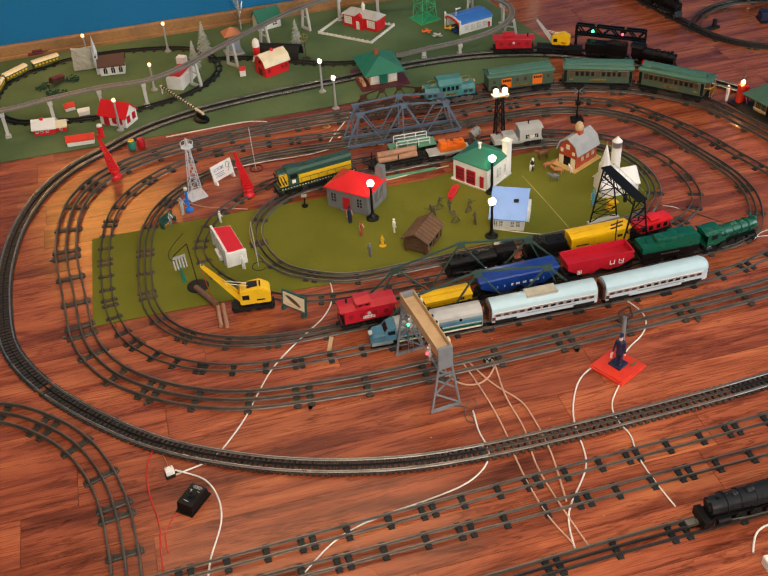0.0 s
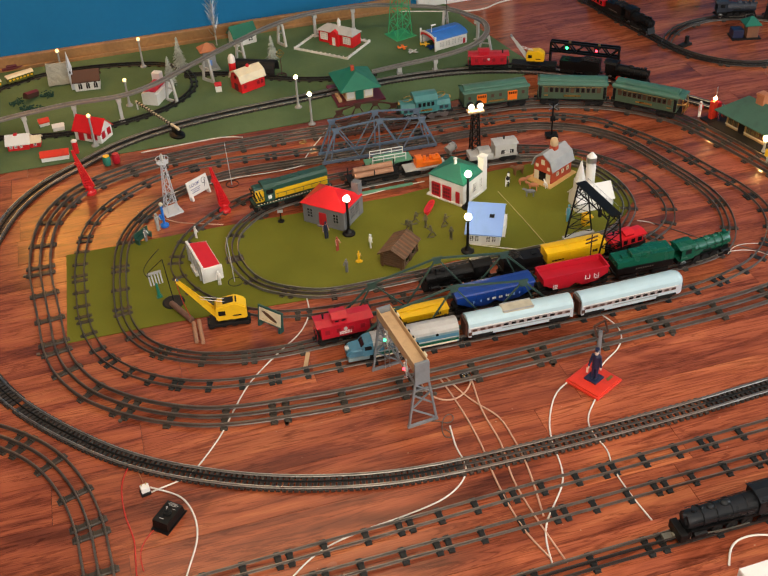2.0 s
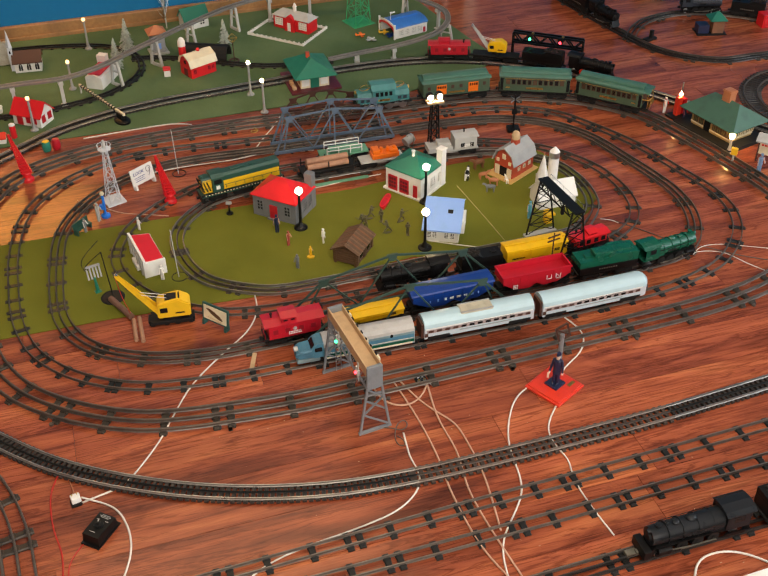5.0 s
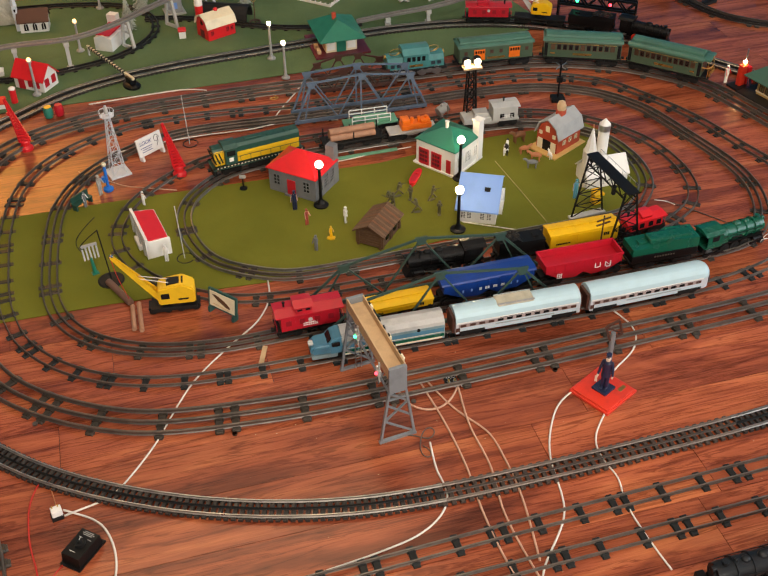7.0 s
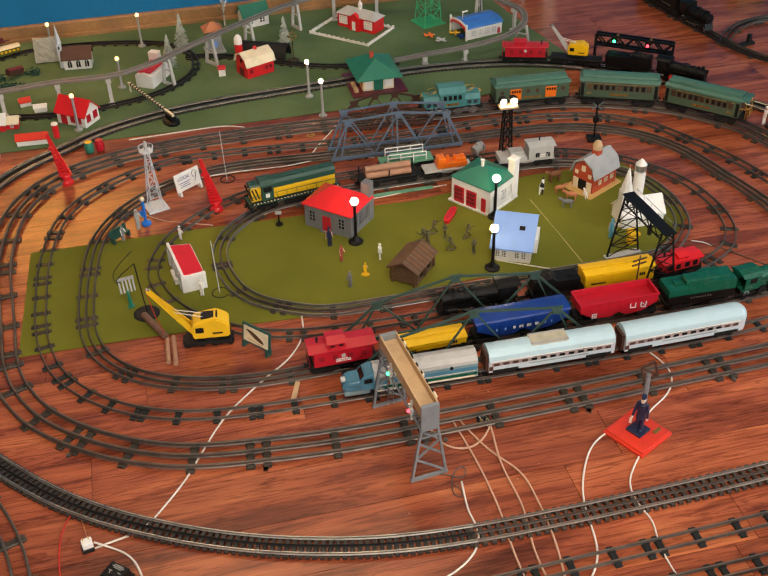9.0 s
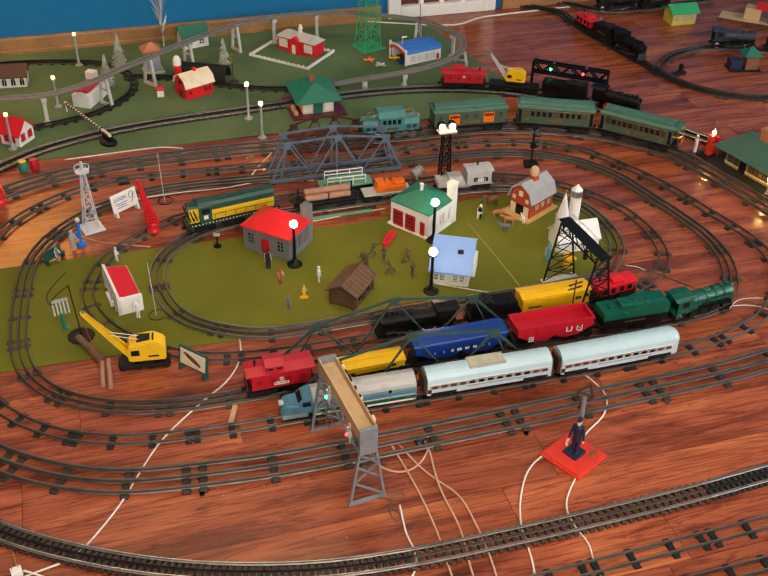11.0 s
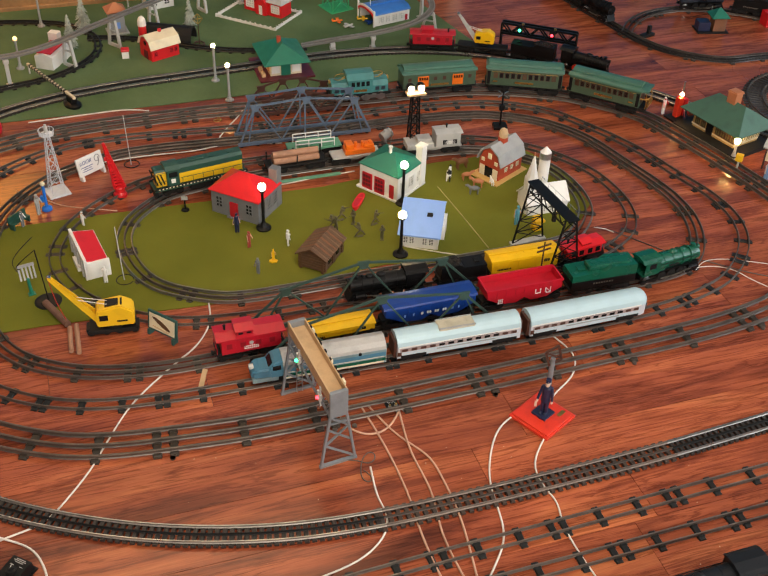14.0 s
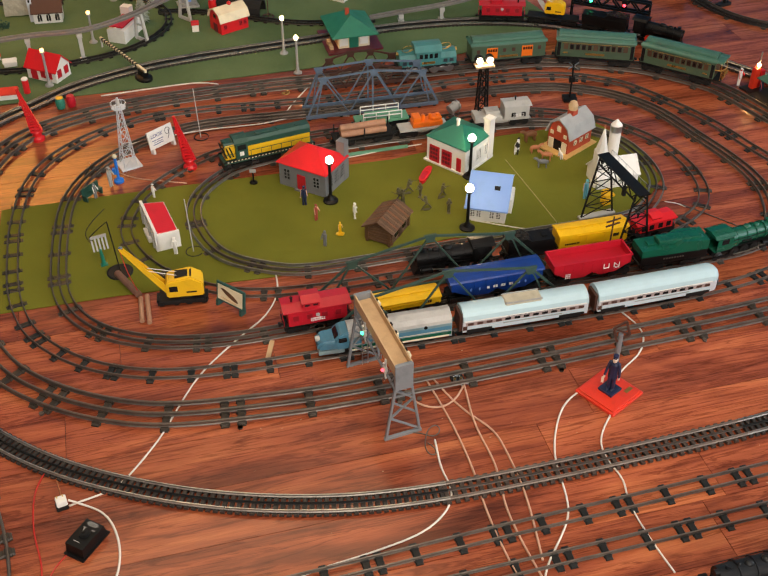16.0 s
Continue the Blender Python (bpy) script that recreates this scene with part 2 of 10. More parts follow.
ROOFGREEN = mat("green_roof_plastic", (0.012, 0.16, 0.105), 0.42, vary=0.08, grime=0.15)
ROOFGREEN2 = mat("dull_green_tin_roof", (0.045, 0.125, 0.085), 0.42, vary=0.12, grime=0.3)
LOCOGREEN = mat("dark_green_paint", (0.006, 0.088, 0.052), 0.24, vary=0.1, grime=0.2)
COACHGREEN = mat("coach_green_enamel", (0.062, 0.104, 0.064), 0.36, vary=0.12, grime=0.3, coat=0.1)
COACHROOF = mat("coach_roof_green", (0.058, 0.150, 0.108), 0.34, vary=0.12, grime=0.3)
PEACOCK = mat("peacock_enamel", (0.055, 0.21, 0.21), 0.36, vary=0.1, grime=0.3)
BRIDGEBLUE = mat("slate_blue_bridge_paint", (0.10, 0.145, 0.21), 0.42, vary=0.2, grime=0.35)
BRIDGEGREEN = mat("bridge_green_plastic", (0.030, 0.066, 0.054), 0.45, vary=0.2, grime=0.3)
TOWERGREEN = mat("bright_green_enamel", (0.04, 0.37, 0.15), 0.42, vary=0.1)
DIESELGREEN = mat("forest_green_paint", (0.018, 0.066, 0.05), 0.42, vary=0.1, grime=0.2)
BOARDTEAL = mat("dark_teal_frame", (0.016, 0.075, 0.068), 0.4, vary=0.1)
MINT = mat("mint_green_plastic", (0.12, 0.32, 0.20), 0.5, vary=0.1)
BRASS = mat("brass", (0.62, 0.40, 0.12), 0.28, metal=0.9, vary=0.1, grime=0.3)
COPPER = mat("terracotta_paint", (0.46, 0.17, 0.075), 0.5, vary=0.1)
BRASSCORD = mat("olive_yellow_cord", (0.44, 0.36, 0.14), 0.6, vary=0.1)
NAVYINK = mat("blue_print", (0.03, 0.06, 0.22), 0.6, vary=0.05)
NAVY = mat("navy_paint", (0.012, 0.018, 0.055), 0.4, vary=0.1)
FADEDRED = mat("faded_red_paint", (0.30, 0.05, 0.035), 0.5, vary=0.2)
SKIN = mat("flesh_paint", (0.62, 0.36, 0.24), 0.5, vary=0.05)
OLIVE = mat("olive_drab_plastic", (0.095, 0.085, 0.042), 0.5, vary=0.15)
WINDOWDARK = mat("dark_opening", (0.012, 0.012, 0.013), 0.22, vary=0.1, grime=0.1)
WIRE = mat("white_cable_sheath", (0.74, 0.69, 0.62), 0.5, vary=0.05, grime=0.15)
WIRE_TAN = mat("tan_cable_sheath", (0.58, 0.34, 0.23), 0.5, vary=0.08)
WIRE_RED = mat("red_cable_sheath", (0.55, 0.03, 0.02), 0.45, vary=0.05)
WIRE_DARK = mat("dark_cable_sheath", (0.10, 0.075, 0.06), 0.5, vary=0.1)
ROCK = mat("grey_moulded_rock", (0.42, 0.40, 0.33), 0.9, vary=0.3, scale=30, grime=0.5, bump=0.5)
BULB = glow("frosted_lit_bulb", (1.0, 0.72, 0.38), 75.0)
BULB_DIM = glow("dim_warm_bulb", (1.0, 0.58, 0.22), 3.2)
BULB_WARM = glow("warm_lit_bulb", (1.0, 0.52, 0.16), 170.0)
LED_GREEN = glow("green_signal_lens", (0.05, 1.0, 0.35), 6.0)
LED_RED = glow("red_signal_lens", (1.0, 0.04, 0.06), 6.0)


# ---- mesh helpers ----
def bm_new():
    return bmesh.new()


def bx(bm, x0, x1, y0, y1, z0, z1, m=None, bevel=0.0):
    """A block between two corners, with its edges rounded off."""
    mid = Matrix.Translation(((x0 + x1) / 2, (y0 + y1) / 2, (z0 + z1) / 2)) @ Matrix.Diagonal((x1 - x0, y1 - y0, z1 - z0, 1))
    got = bmesh.ops.create_cube(bm, size=1, matrix=(m or Matrix()) @ mid)
    if bevel:
        edges = list({e for v in got["verts"] for e in v.link_edges})
        bmesh.ops.bevel(bm, geom=edges, offset=bevel, segments=2, affect="EDGES", profile=0.6)
    return bm


def rod(bm, a, b, r, seg=8, r2=None, m=None):
    """A round bar from a to b, tapering to r2."""
    a, b = Vector(a), Vector(b)
    if m is not None:
        a, b = m @ a, m @ b
    d = b - a
    turn = d.to_track_quat("Z", "Y").to_matrix().to_4x4()
    bmesh.ops.create_cone(bm, cap_ends=True, segments=seg, radius1=r, radius2=r if r2 is None else r2, depth=d.length,
                          matrix=Matrix.Translation((a + b) / 2) @ turn)
    return bm


def bar(bm, a, b, w, t=None, m=None):
    """A square-section bar from a to b."""
    a, b = Vector(a), Vector(b)
    if m is not None:
        a, b = m @ a, m @ b
    d = b - a
    turn = d.to_track_quat("Z", "Y").to_matrix().to_4x4()
    bmesh.ops.create_cube(bm, size=1, matrix=Matrix.Translation((a + b) / 2) @ turn @ Matrix.Diagonal((w, t or w, d.length, 1)))
    return bm


def ball(bm, c, r, sx=1, sy=1, sz=1, m=None, sub=2):
    bmesh.ops.create_icosphere(bm, subdivisions=sub, radius=r, matrix=(m or Matrix()) @ Matrix.Translation(c) @ Matrix.Diagonal((sx, sy, sz, 1)))
    return bm


def prism(bm, outline, a, b, axis="x", m=None):
    """An outline swept straight from a to b along an axis. outline: (y, z) for x, (x, z) for y, (x, y) for z."""
    put = {"x": lambda p, s: (s, p[0], p[1]), "y": lambda p, s: (p[0], s, p[1]), "z": lambda p, s: (p[0], p[1], s)}[axis]
    m = m or Matrix()
    lo, hi = ([bm.verts.new(m @ Vector(put(p, s))) for p in outline] for s in (a, b))
    k = len(outline)
    bm.faces.new(lo), bm.faces.new(hi[::-1])
    for i in range(k):
        bm.faces.new((lo[i], hi[i], hi[(i + 1) % k], lo[(i + 1) % k]))
    return bm


def tube(bm, pts, r, seg=6):
    """A round cable along points."""
    pts = [Vector(p) for p in pts]
    rings = []
    for i, p in enumerate(pts):
        d = (pts[min(i + 1, len(pts) - 1)] - pts[max(i - 1, 0)]).normalized()
        side = d.cross(Vector((0, 0, 1)))
        side = side.normalized() if side.length > 1e-4 else Vector((1, 0, 0))
        up = side.cross(d)
        rings.append([bm.verts.new(p + r * (math.cos(2 * math.pi * k / seg) * side + math.sin(2 * math.pi * k / seg) * up)) for k in range(seg)])
    for u, v in zip(rings, rings[1:]):
        for k in range(seg):
            bm.faces.new((u[k], u[(k + 1) % seg], v[(k + 1) % seg], v[k]))
    bm.faces.new(rings[0]), bm.faces.new(rings[-1][::-1])
    return bm


def lathe(bm, outline, seg=16, m=None):
    """A turned shape about z from (radius, height) pairs."""
    m = m or Matrix()
    rings = [[bm.verts.new(m @ Vector((r * math.cos(2 * math.pi * k / seg), r * math.sin(2 * math.pi * k / seg), z))) for k in range(seg)] for r, z in outline]
    for u, v in zip(rings, rings[1:]):
        for k in range(seg):
            bm.faces.new((u[k], u[(k + 1) % seg], v[(k + 1) % seg], v[k]))
    bm.faces.new(rings[0][::-1]), bm.faces.new(rings[-1])
    return bm


def part(name, bm, material, parent, label="", smooth=False):
    """Links a bmesh as one mesh object under a thing or part."""
    bmesh.ops.recalc_face_normals(bm, faces=bm.faces)
    data = bpy.data.meshes.new(name)
    bm.to_mesh(data)
    bm.free()
    if smooth:
        for f in data.polygons:
            f.use_smooth = True
    data.materials.append(material)
    ob = new(name, data)
    ob.parent = parent
    return tagged(ob, label)


def thing(name, m, label, category, group="", kind=""):
    ob = new(name)
    ob.empty_display_size = 0.02
    ob.matrix_world = m
    return tagged(ob, label, category, group, kind)


def single(name, bm, material, m, label, category, group="", kind="", smooth=False):
    ob = part(name, bm, material, None, smooth=smooth)
    ob.matrix_world = m
    return tagged(ob, label, category, group, kind)


# ---- the room ----
U0, U1, V0, V1, HIGH = -4.0, 4.4, -2.6, 3.84, 2.75


def wall_with_opening(name, m, length, height, opening, material, label):
    bm = bm_new()
    a, b, lo, hi = opening
    for x0, x1, z0, z1 in ((0, a, 0, height), (b, length, 0, height), (a, b, 0, lo), (a, b, hi, height)):
        if x1 - x0 > 0.001 and z1 - z0 > 0.001:
            bx(bm, x0, x1, 0, 0.14, z0, z1)
    return single(name, bm, material, m, label, "wall", kind="structure")


wall_with_opening("wall_north", ROOM @ pose(U0, V1, 0), U1 - U0, HIGH, (5.23, 5.67, 0.0, 2.05), WALL_BLUE, "saturated blue painted wall behind the train layout")
wall_with_opening("wall_south", ROOM @ pose(U0, V0 - 0.14, 0), U1 - U0, HIGH, (2.9, 6.3, 0.95, 2.55), WALL_PALE, "pale painted wall with a wide window opening")
wall_with_opening("wall_east", ROOM @ pose(U1 + 0.14, V0, 0, 0, 0, 90), V1 - V0, HIGH, (1.7, 4.3, 0.8, 2.4), WALL_PALE, "pale painted wall with a window opening")
wall_with_opening("wall_west", ROOM @ pose(U0, V0, 0, 0, 0, 90), V1 - V0, HIGH, (1, 1, 0, 0), WALL_PALE, "plain pale painted wall")
single("ceiling", bx(bm_new(), U0, U1, V0, V1, HIGH, HIGH + 0.1), CEIL, ROOM, "plain white ceiling over the room", "ceiling", kind="structure")
floor = single("floor", bx(bm_new(), U0, U1, V0, V1, -0.1, -0.004), SUBFLOOR, ROOM, "glossy reddish cherry laminate plank floor", "floor", kind="structure")
bmb = bm_new()
bx(bmb, U0, 1.20, V1 - 0.022, V1 - 0.001, 0.0, 0.056, bevel=0.004)
bx(bmb, U0, 1.20, V1 - 0.030, V1 - 0.001, 0.0, 0.016, bevel=0.003)
bx(bmb, 1.70, U1, V1 - 0.022, V1 - 0.001, 0.0, 0.056, bevel=0.004)
single("baseboard", bmb, PINE, ROOM, "varnished pine baseboard along the blue wall", "baseboard", kind="structure")

# the white glazed door in the blue wall
door = thing("door_1", ROOM @ pose(1.23, V1, 0), "white painted glazed door with small square panes", "door", kind="structure")
bm = bm_new()
bx(bm, 0.0, 0.05, -0.02, 0.05, 0.0, 2.05, bevel=0.004)
bx(bm, 0.39, 0.44, -0.02, 0.05, 0.0, 2.05, bevel=0.004)
bx(bm, 0.05, 0.39, -0.02, 0.05, 0.0, 0.045, bevel=0.004)
bx(bm, 0.05, 0.39, -0.02, 0.05, 1.98, 2.05, bevel=0.004)
part("frame", bm, WHITE, door)
for i in range(1, 4):
    part("glazing_bar", bx(bm_new(), 0.05 + i * 0.085 - 0.008, 0.05 + i * 0.085 + 0.008, -0.008, 0.03, 0.045, 1.98), WHITE, door)
for i in range(1, 16):
    part("glazing_bar", bx(bm_new(), 0.05, 0.39, -0.006, 0.028, 0.045 + i * 0.12 - 0.008, 0.045 + i * 0.12 + 0.008), WHITE, door)
# the dark red-brown reflection in the glass is painted as the pane's colour
part("pane", bx(bm_new(), 0.05, 0.39, 0.008, 0.014, 0.045, 1.98), mat("door_glass_painted_reflection", (0.10, 0.035, 0.03), 0.12, vary=0.2, scale=4), door)


# ---- curves for the tracks ----
def smooth_path(pts, closed, step=0.008):
    """Points at even steps along a soft curve through the plan points (x, y) or (x, y, z)."""
    p = [Vector((*q, 0.0)[:3]) if len(q) == 2 else Vector(q) for q in pts]
    n, out = len(p), []
    for i in range(n if closed else n - 1):
        a, b, c, d = (p[(i + k) % n] if closed else p[min(max(i + k, 0), n - 1)] for k in (-1, 0, 1, 2))
        for k in range(24):
            t = k / 24
            out.append(0.5 * (2 * b + (c - a) * t + (2 * a - 5 * b + 4 * c - d) * t * t + (3 * b - a - 3 * c + d) * t ** 3))
    out.append(p[0].copy() if closed else p[-1])
    run = [0.0]
    for u, v in zip(out, out[1:]):
        run.append(run[-1] + (v - u).length)
    total = run[-1]
    count = max(2, round(total / step))
    even, j = [], 0
    for i in range(count + (0 if closed else 1)):
        s = total * i / count
        while j < len(run) - 2 and run[j + 1] < s:
            j += 1
        even.append(out[j].lerp(out[j + 1], (s - run[j]) / max(1e-9, run[j + 1] - run[j])))
    for _ in range(6):
        even = [even[i] if not closed and i in (0, len(even) - 1) else (even[i - 1] + 2 * even[i] + even[(i + 1) % len(even)]) / 4 for i in range(len(even))]
    return even


def side_of(path, i, closed):
    n = len(path)
    d = path[(i + 1) % n] - path[i - 1] if closed else path[min(i + 1, n - 1)] - path[max(i - 1, 0)]
    d.z = 0
    d.normalize()
    return d, Vector((-d.y, d.x, 0))


def sweep(bm, path, closed, off, outline):
    """A rail: the outline (across, up) carried along the path at a sideways offset."""
    rings = []
    for i, p in enumerate(path):
        _, s = side_of(path, i, closed)
        rings.append([bm.verts.new(p + s * (off + a) + Vector((0, 0, z))) for a, z in outline])
    k = len(outline)
    pairs = list(zip(rings, rings[1:])) + ([(rings[-1], rings[0])] if closed else [])
    for u, v in pairs:
        for j in range(k):
            bm.faces.new((u[j], u[(j + 1) % k], v[(j + 1) % k], v[j]))
    if not closed:
        bm.faces.new(rings[0]), bm.faces.new(rings[-1][::-1])


TUBE_RAIL = ((-0.0024, 0.0), (0.0024, 0.0), (0.0008, 0.003), (0.0010, 0.0075), (0.0024, 0.0090), (0.0022, 0.0122), (0.0, 0.0132), (-0.0022, 0.0122), (-0.0024, 0.0090), (-0.0010, 0.0075), (-0.0008, 0.003))
WIDE_RAIL = tuple((a * 1.05, z * 0.80) for a, z in TUBE_RAIL)
SMALL_RAIL = tuple((a * 0.62, z * 0.58) for a, z in TUBE_RAIL)
TUBE_RAIL = tuple((a * 0.72, z * 0.64) for a, z in TUBE_RAIL)
T_RAIL = ((-0.003, 0.0), (0.003, 0.0), (0.0006, 0.002), (0.0006, 0.005), (0.0014, 0.0056), (0.0014, 0.0076), (-0.0014, 0.0076), (-0.0014, 0.0056), (-0.0006, 0.005), (-0.0006, 0.002))
TRACKS = {}


def tie_mesh(name, length, width, high, material, clips=()):
    """A pressed tin tie in one piece: a low channel that widens into a raised folded clip under each rail."""
    bm = bm_new()
    low, slim, e = (0.74, 0.86, 0.0008) if clips else (1.0, 1.0, 0.0)
    stations = [(-length / 2, slim, low * 0.8)]
    for y in clips:
        c, h = length * 0.088, length * 0.028
        stations += [(y - c, slim, low), (y - c + e, 1.0, 1.05), (y - h, 1.0, 1.05), (y - h + e, slim, low), (y + h - e, slim, low), (y + h, 1.0, 1.05), (y + c - e, 1.0, 1.05), (y + c, slim, low)]
    stations.append((length / 2, slim, low * 0.8))
    rings = []
    for y, k, tall in stations:
        w = width / 2 * k
        rings.append([bm.verts.new((x, y, z)) for x, z in ((-w, 0), (w, 0), (w, high * tall * 0.5), (w * 0.76, high * tall), (-w * 0.76, high * tall), (-w, high * tall * 0.5))])
    for u, v in zip(rings, rings[1:]):
        for j in range(6):
            bm.faces.new((u[j], u[(j + 1) % 6], v[(j + 1) % 6], v[j]))
    bm.faces.new(rings[0]), bm.faces.new(rings[-1])
    bmesh.ops.recalc_face_normals(bm, faces=bm.faces)
    data = bpy.data.meshes.new(name)
    bm.to_mesh(data)
    bm.free()
    data.materials.append(material)
    return data


def tie_marks(total, closed, section, singles, joints, pair):
    """Places of the ties along a track: a pair at each joint between sections, single ones between. joints: (place, ties up to the next joint)."""
    line = list(joints)
    first, last = line[0][0], line[-1][0]
    if closed:
        n = max(1, round((first + total - last) / section))
        line += [(last + (first + total - last) * (k + 1) / n, singles) for k in range(n)]
    else:
        line += [(last + section * (k + 1), singles) for k in range(int((total - last) / section) + 1)]
        line = [(first - section * (k + 1), singles) for k in range(int(first / section) + 1)][::-1] + line
    out = []
    for (a, n), (b, _) in zip(line, line[1:]):
        out += [a + pair, *[a + (b - a) * (k + 1) / (n + 1) for k in range(n)], b - pair]
    return out


def track(key, pts, closed, gauge, rails, section, offsets, tie, rail_mats, tie_mat, label, outline=TUBE_RAIL, z=0.0, start=0.0, joints=(), pair=0.011):
    """Sectional toy track: rails in their tin section on cross ties, doubled where two sections meet. tie: length, width, height."""
    path = smooth_path(pts, closed)
    for p in path:
        p.z += z
    ob = thing("railway_track", Matrix(), label, "track", "toy railway tracks")
    spread = (-gauge / 2, 0, gauge / 2) if rails == 3 else (-gauge / 2, gauge / 2)
    for off, material in zip(spread, rail_mats):
        bm = bm_new()
        sweep(bm, path, closed, off, [(a, h + tie[2] * 0.75) for a, h in outline])
        part("rail", bm, material, ob, smooth=False)
    data = tie_mesh("tie", *tie, tie_mat, spread if tie[1] > 0.012 else ())
    run, at, step = 0.0, [], (path[1] - path[0]).length
    total = step * len(path)
    if joints:
        at = [s % total for s in tie_marks(total, closed, section, len(offsets) - 2, joints, pair) if closed or 0 <= s <= total]
    else:
        count = max(1, round(total / section))
        stretch = total / count / section
        for c in range(count):
            for o in offsets:
                at.append(((c * section + o) * stretch + start) % total)
    for s in at:
        i = min(int(s / step), len(path) - 1)
        d, _ = side_of(path, i, closed)
        t = new("tie", data)
        t.parent = ob
        t.matrix_local = Matrix.Translation(path[i]) @ Matrix.Rotation(math.atan2(d.y, d.x), 4, "Z")
    TRACKS[key] = (path, closed, tie[2] * 0.75 + max(h for _, h in outline) + z)
    return ob


def on_track(key, x, y, turn=0):
    """A pose on the rail heads at the place of a track that is nearest to x, y."""
    path, closed, top = TRACKS[key]
    i = min(range(len(path)), key=lambda k: (path[k].x - x) ** 2 + (path[k].y - y) ** 2)
    n = len(path)
    a, b = (path[(i - 7) % n], path[(i + 7) % n]) if closed else (path[max(i - 7, 0)], path[min(i + 7, n - 1)])
    d = b - a
    return pose(path[i].x, path[i].y, top, 0, 0, math.degrees(math.atan2(d.y, d.x)) + turn)


# ---- mats on the floor ----
def mat_sheet(name, outline, thick, material, label, wave=0.0):
    """A cloth sheet: a subdivided top with a rolled edge, lying on the floor."""
    bm = bm_new()
    prism(bm, outline, 0.0005, thick, "z")
    ob = single(name, bm, material, Matrix(), label, "mat")
    return ob


mat_sheet("layout_mat", [(-0.757, 1.925), (-0.838, 2.325), (-0.4, 2.425), (0.13, 2.535), (0.44, 2.650), (0.71, 2.715), (0.80, 2.60), (0.83, 2.43), (0.79, 2.36), (0.70, 2.275), (0.43, 2.178), (0.275, 2.185), (0.02, 2.10), (-0.14, 2.046), (-0.493, 1.985)], 0.0022, MAT_OLIVE, "olive green felt mat inside the oval tracks")
mat_sheet("layout_cloth", [(-2.6, 2.40), (-1.9, 2.60), (-1.233, 2.80), (-0.774, 2.905), (-0.284, 3.015), (-0.042, 3.076), (0.315, 3.125), (0.546, 3.224), (0.706, 3.373), (0.630, 3.532), (0.507, 3.818), (0.420, 4.038), (-0.105, 3.999), (-0.830, 3.796), (-1.512, 3.642), (-2.6, 3.25)], 0.003, MAT_GREEN, "large dull green cloth under the toy village")

# ---- tracks ----
S_TIE, O_TIE, STD_TIE = (0.045, 0.0160, 0.0052), (0.052, 0.0160, 0.0055), (0.080, 0.0185, 0.0068)
S_OFF, O_OFF, STD_OFF = (0.010, 0.0855, 0.161, 0.236), (0.011, 0.127, 0.243), (0.013, 0.125, 0.235, 0.347)
track("inner", [(-0.187, 2.081), (-0.082, 2.062), (0.08, 2.095), (0.3, 2.150), (0.6, 2.222), (0.725, 2.261), (0.77, 2.306), (0.807, 2.379), (0.812, 2.459), (0.791, 2.544), (0.742, 2.626), (0.639, 2.688), (0.509, 2.709), (0.2, 2.650), (-0.07, 2.579), (-0.256, 2.505), (-0.335, 2.415), (-0.36, 2.332), (-0.349, 2.254), (-0.315, 2.177), (-0.265, 2.118)],
      True, 0.0345, 3, 0.254, O_OFF, O_TIE, (INNERRAIL, TINRAIL, INNERRAIL), TIE, "small oval of three-rail tin toy track on the mat")
track("second", [(-0.383, 2.050), (-0.29, 2.003), (-0.184, 1.982), (-0.031, 1.998), (0.159, 2.040), (0.489, 2.114), (0.69, 2.162), (0.80, 2.205), (0.89, 2.283), (0.921, 2.355), (0.924, 2.421), (0.911, 2.49), (0.875, 2.579), (0.816, 2.652), (0.735, 2.716), (0.62, 2.765), (0.45, 2.775), (0.2, 2.722), (-0.1, 2.655), (-0.30, 2.588), (-0.38, 2.53), (-0.444, 2.46), (-0.494, 2.375), (-0.514, 2.290), (-0.512, 2.222), (-0.483, 2.155), (-0.437, 2.095)],
      True, 0.0245, 2, 0.254, S_OFF, S_TIE, (TINRAIL, TINRAIL), TIE, "two-rail tin toy track loop with dark ties", outline=SMALL_RAIL)
track("third", [(-0.351, 1.822), (-0.23, 1.829), (-0.108, 1.855), (0.222, 1.938), (0.6, 2.030), (0.86, 2.088), (0.985, 2.135), (1.036, 2.190), (1.063, 2.254), (1.075, 2.328), (1.072, 2.393), (1.044, 2.491), (0.968, 2.643), (0.893, 2.775), (0.79, 2.865), (0.667, 2.908), (0.554, 2.914), (0.385, 2.888), (0.13, 2.825), (-0.123, 2.773), (-0.328, 2.737), (-0.45, 2.694), (-0.564, 2.608), (-0.645, 2.49), (-0.676, 2.367), (-0.670, 2.246), (-0.648, 2.11), (-0.623, 2.010), (-0.585, 1.935), (-0.529, 1.878), (-0.45, 1.839)],
      True, 0.0345, 3, 0.26, O_OFF, O_TIE, (TINRAIL, TINRAIL, TINRAIL), TIE, "three-rail tubular toy track oval", joints=((4.045, 1), (4.245, 1), (4.469, 1), (4.70, 1)))
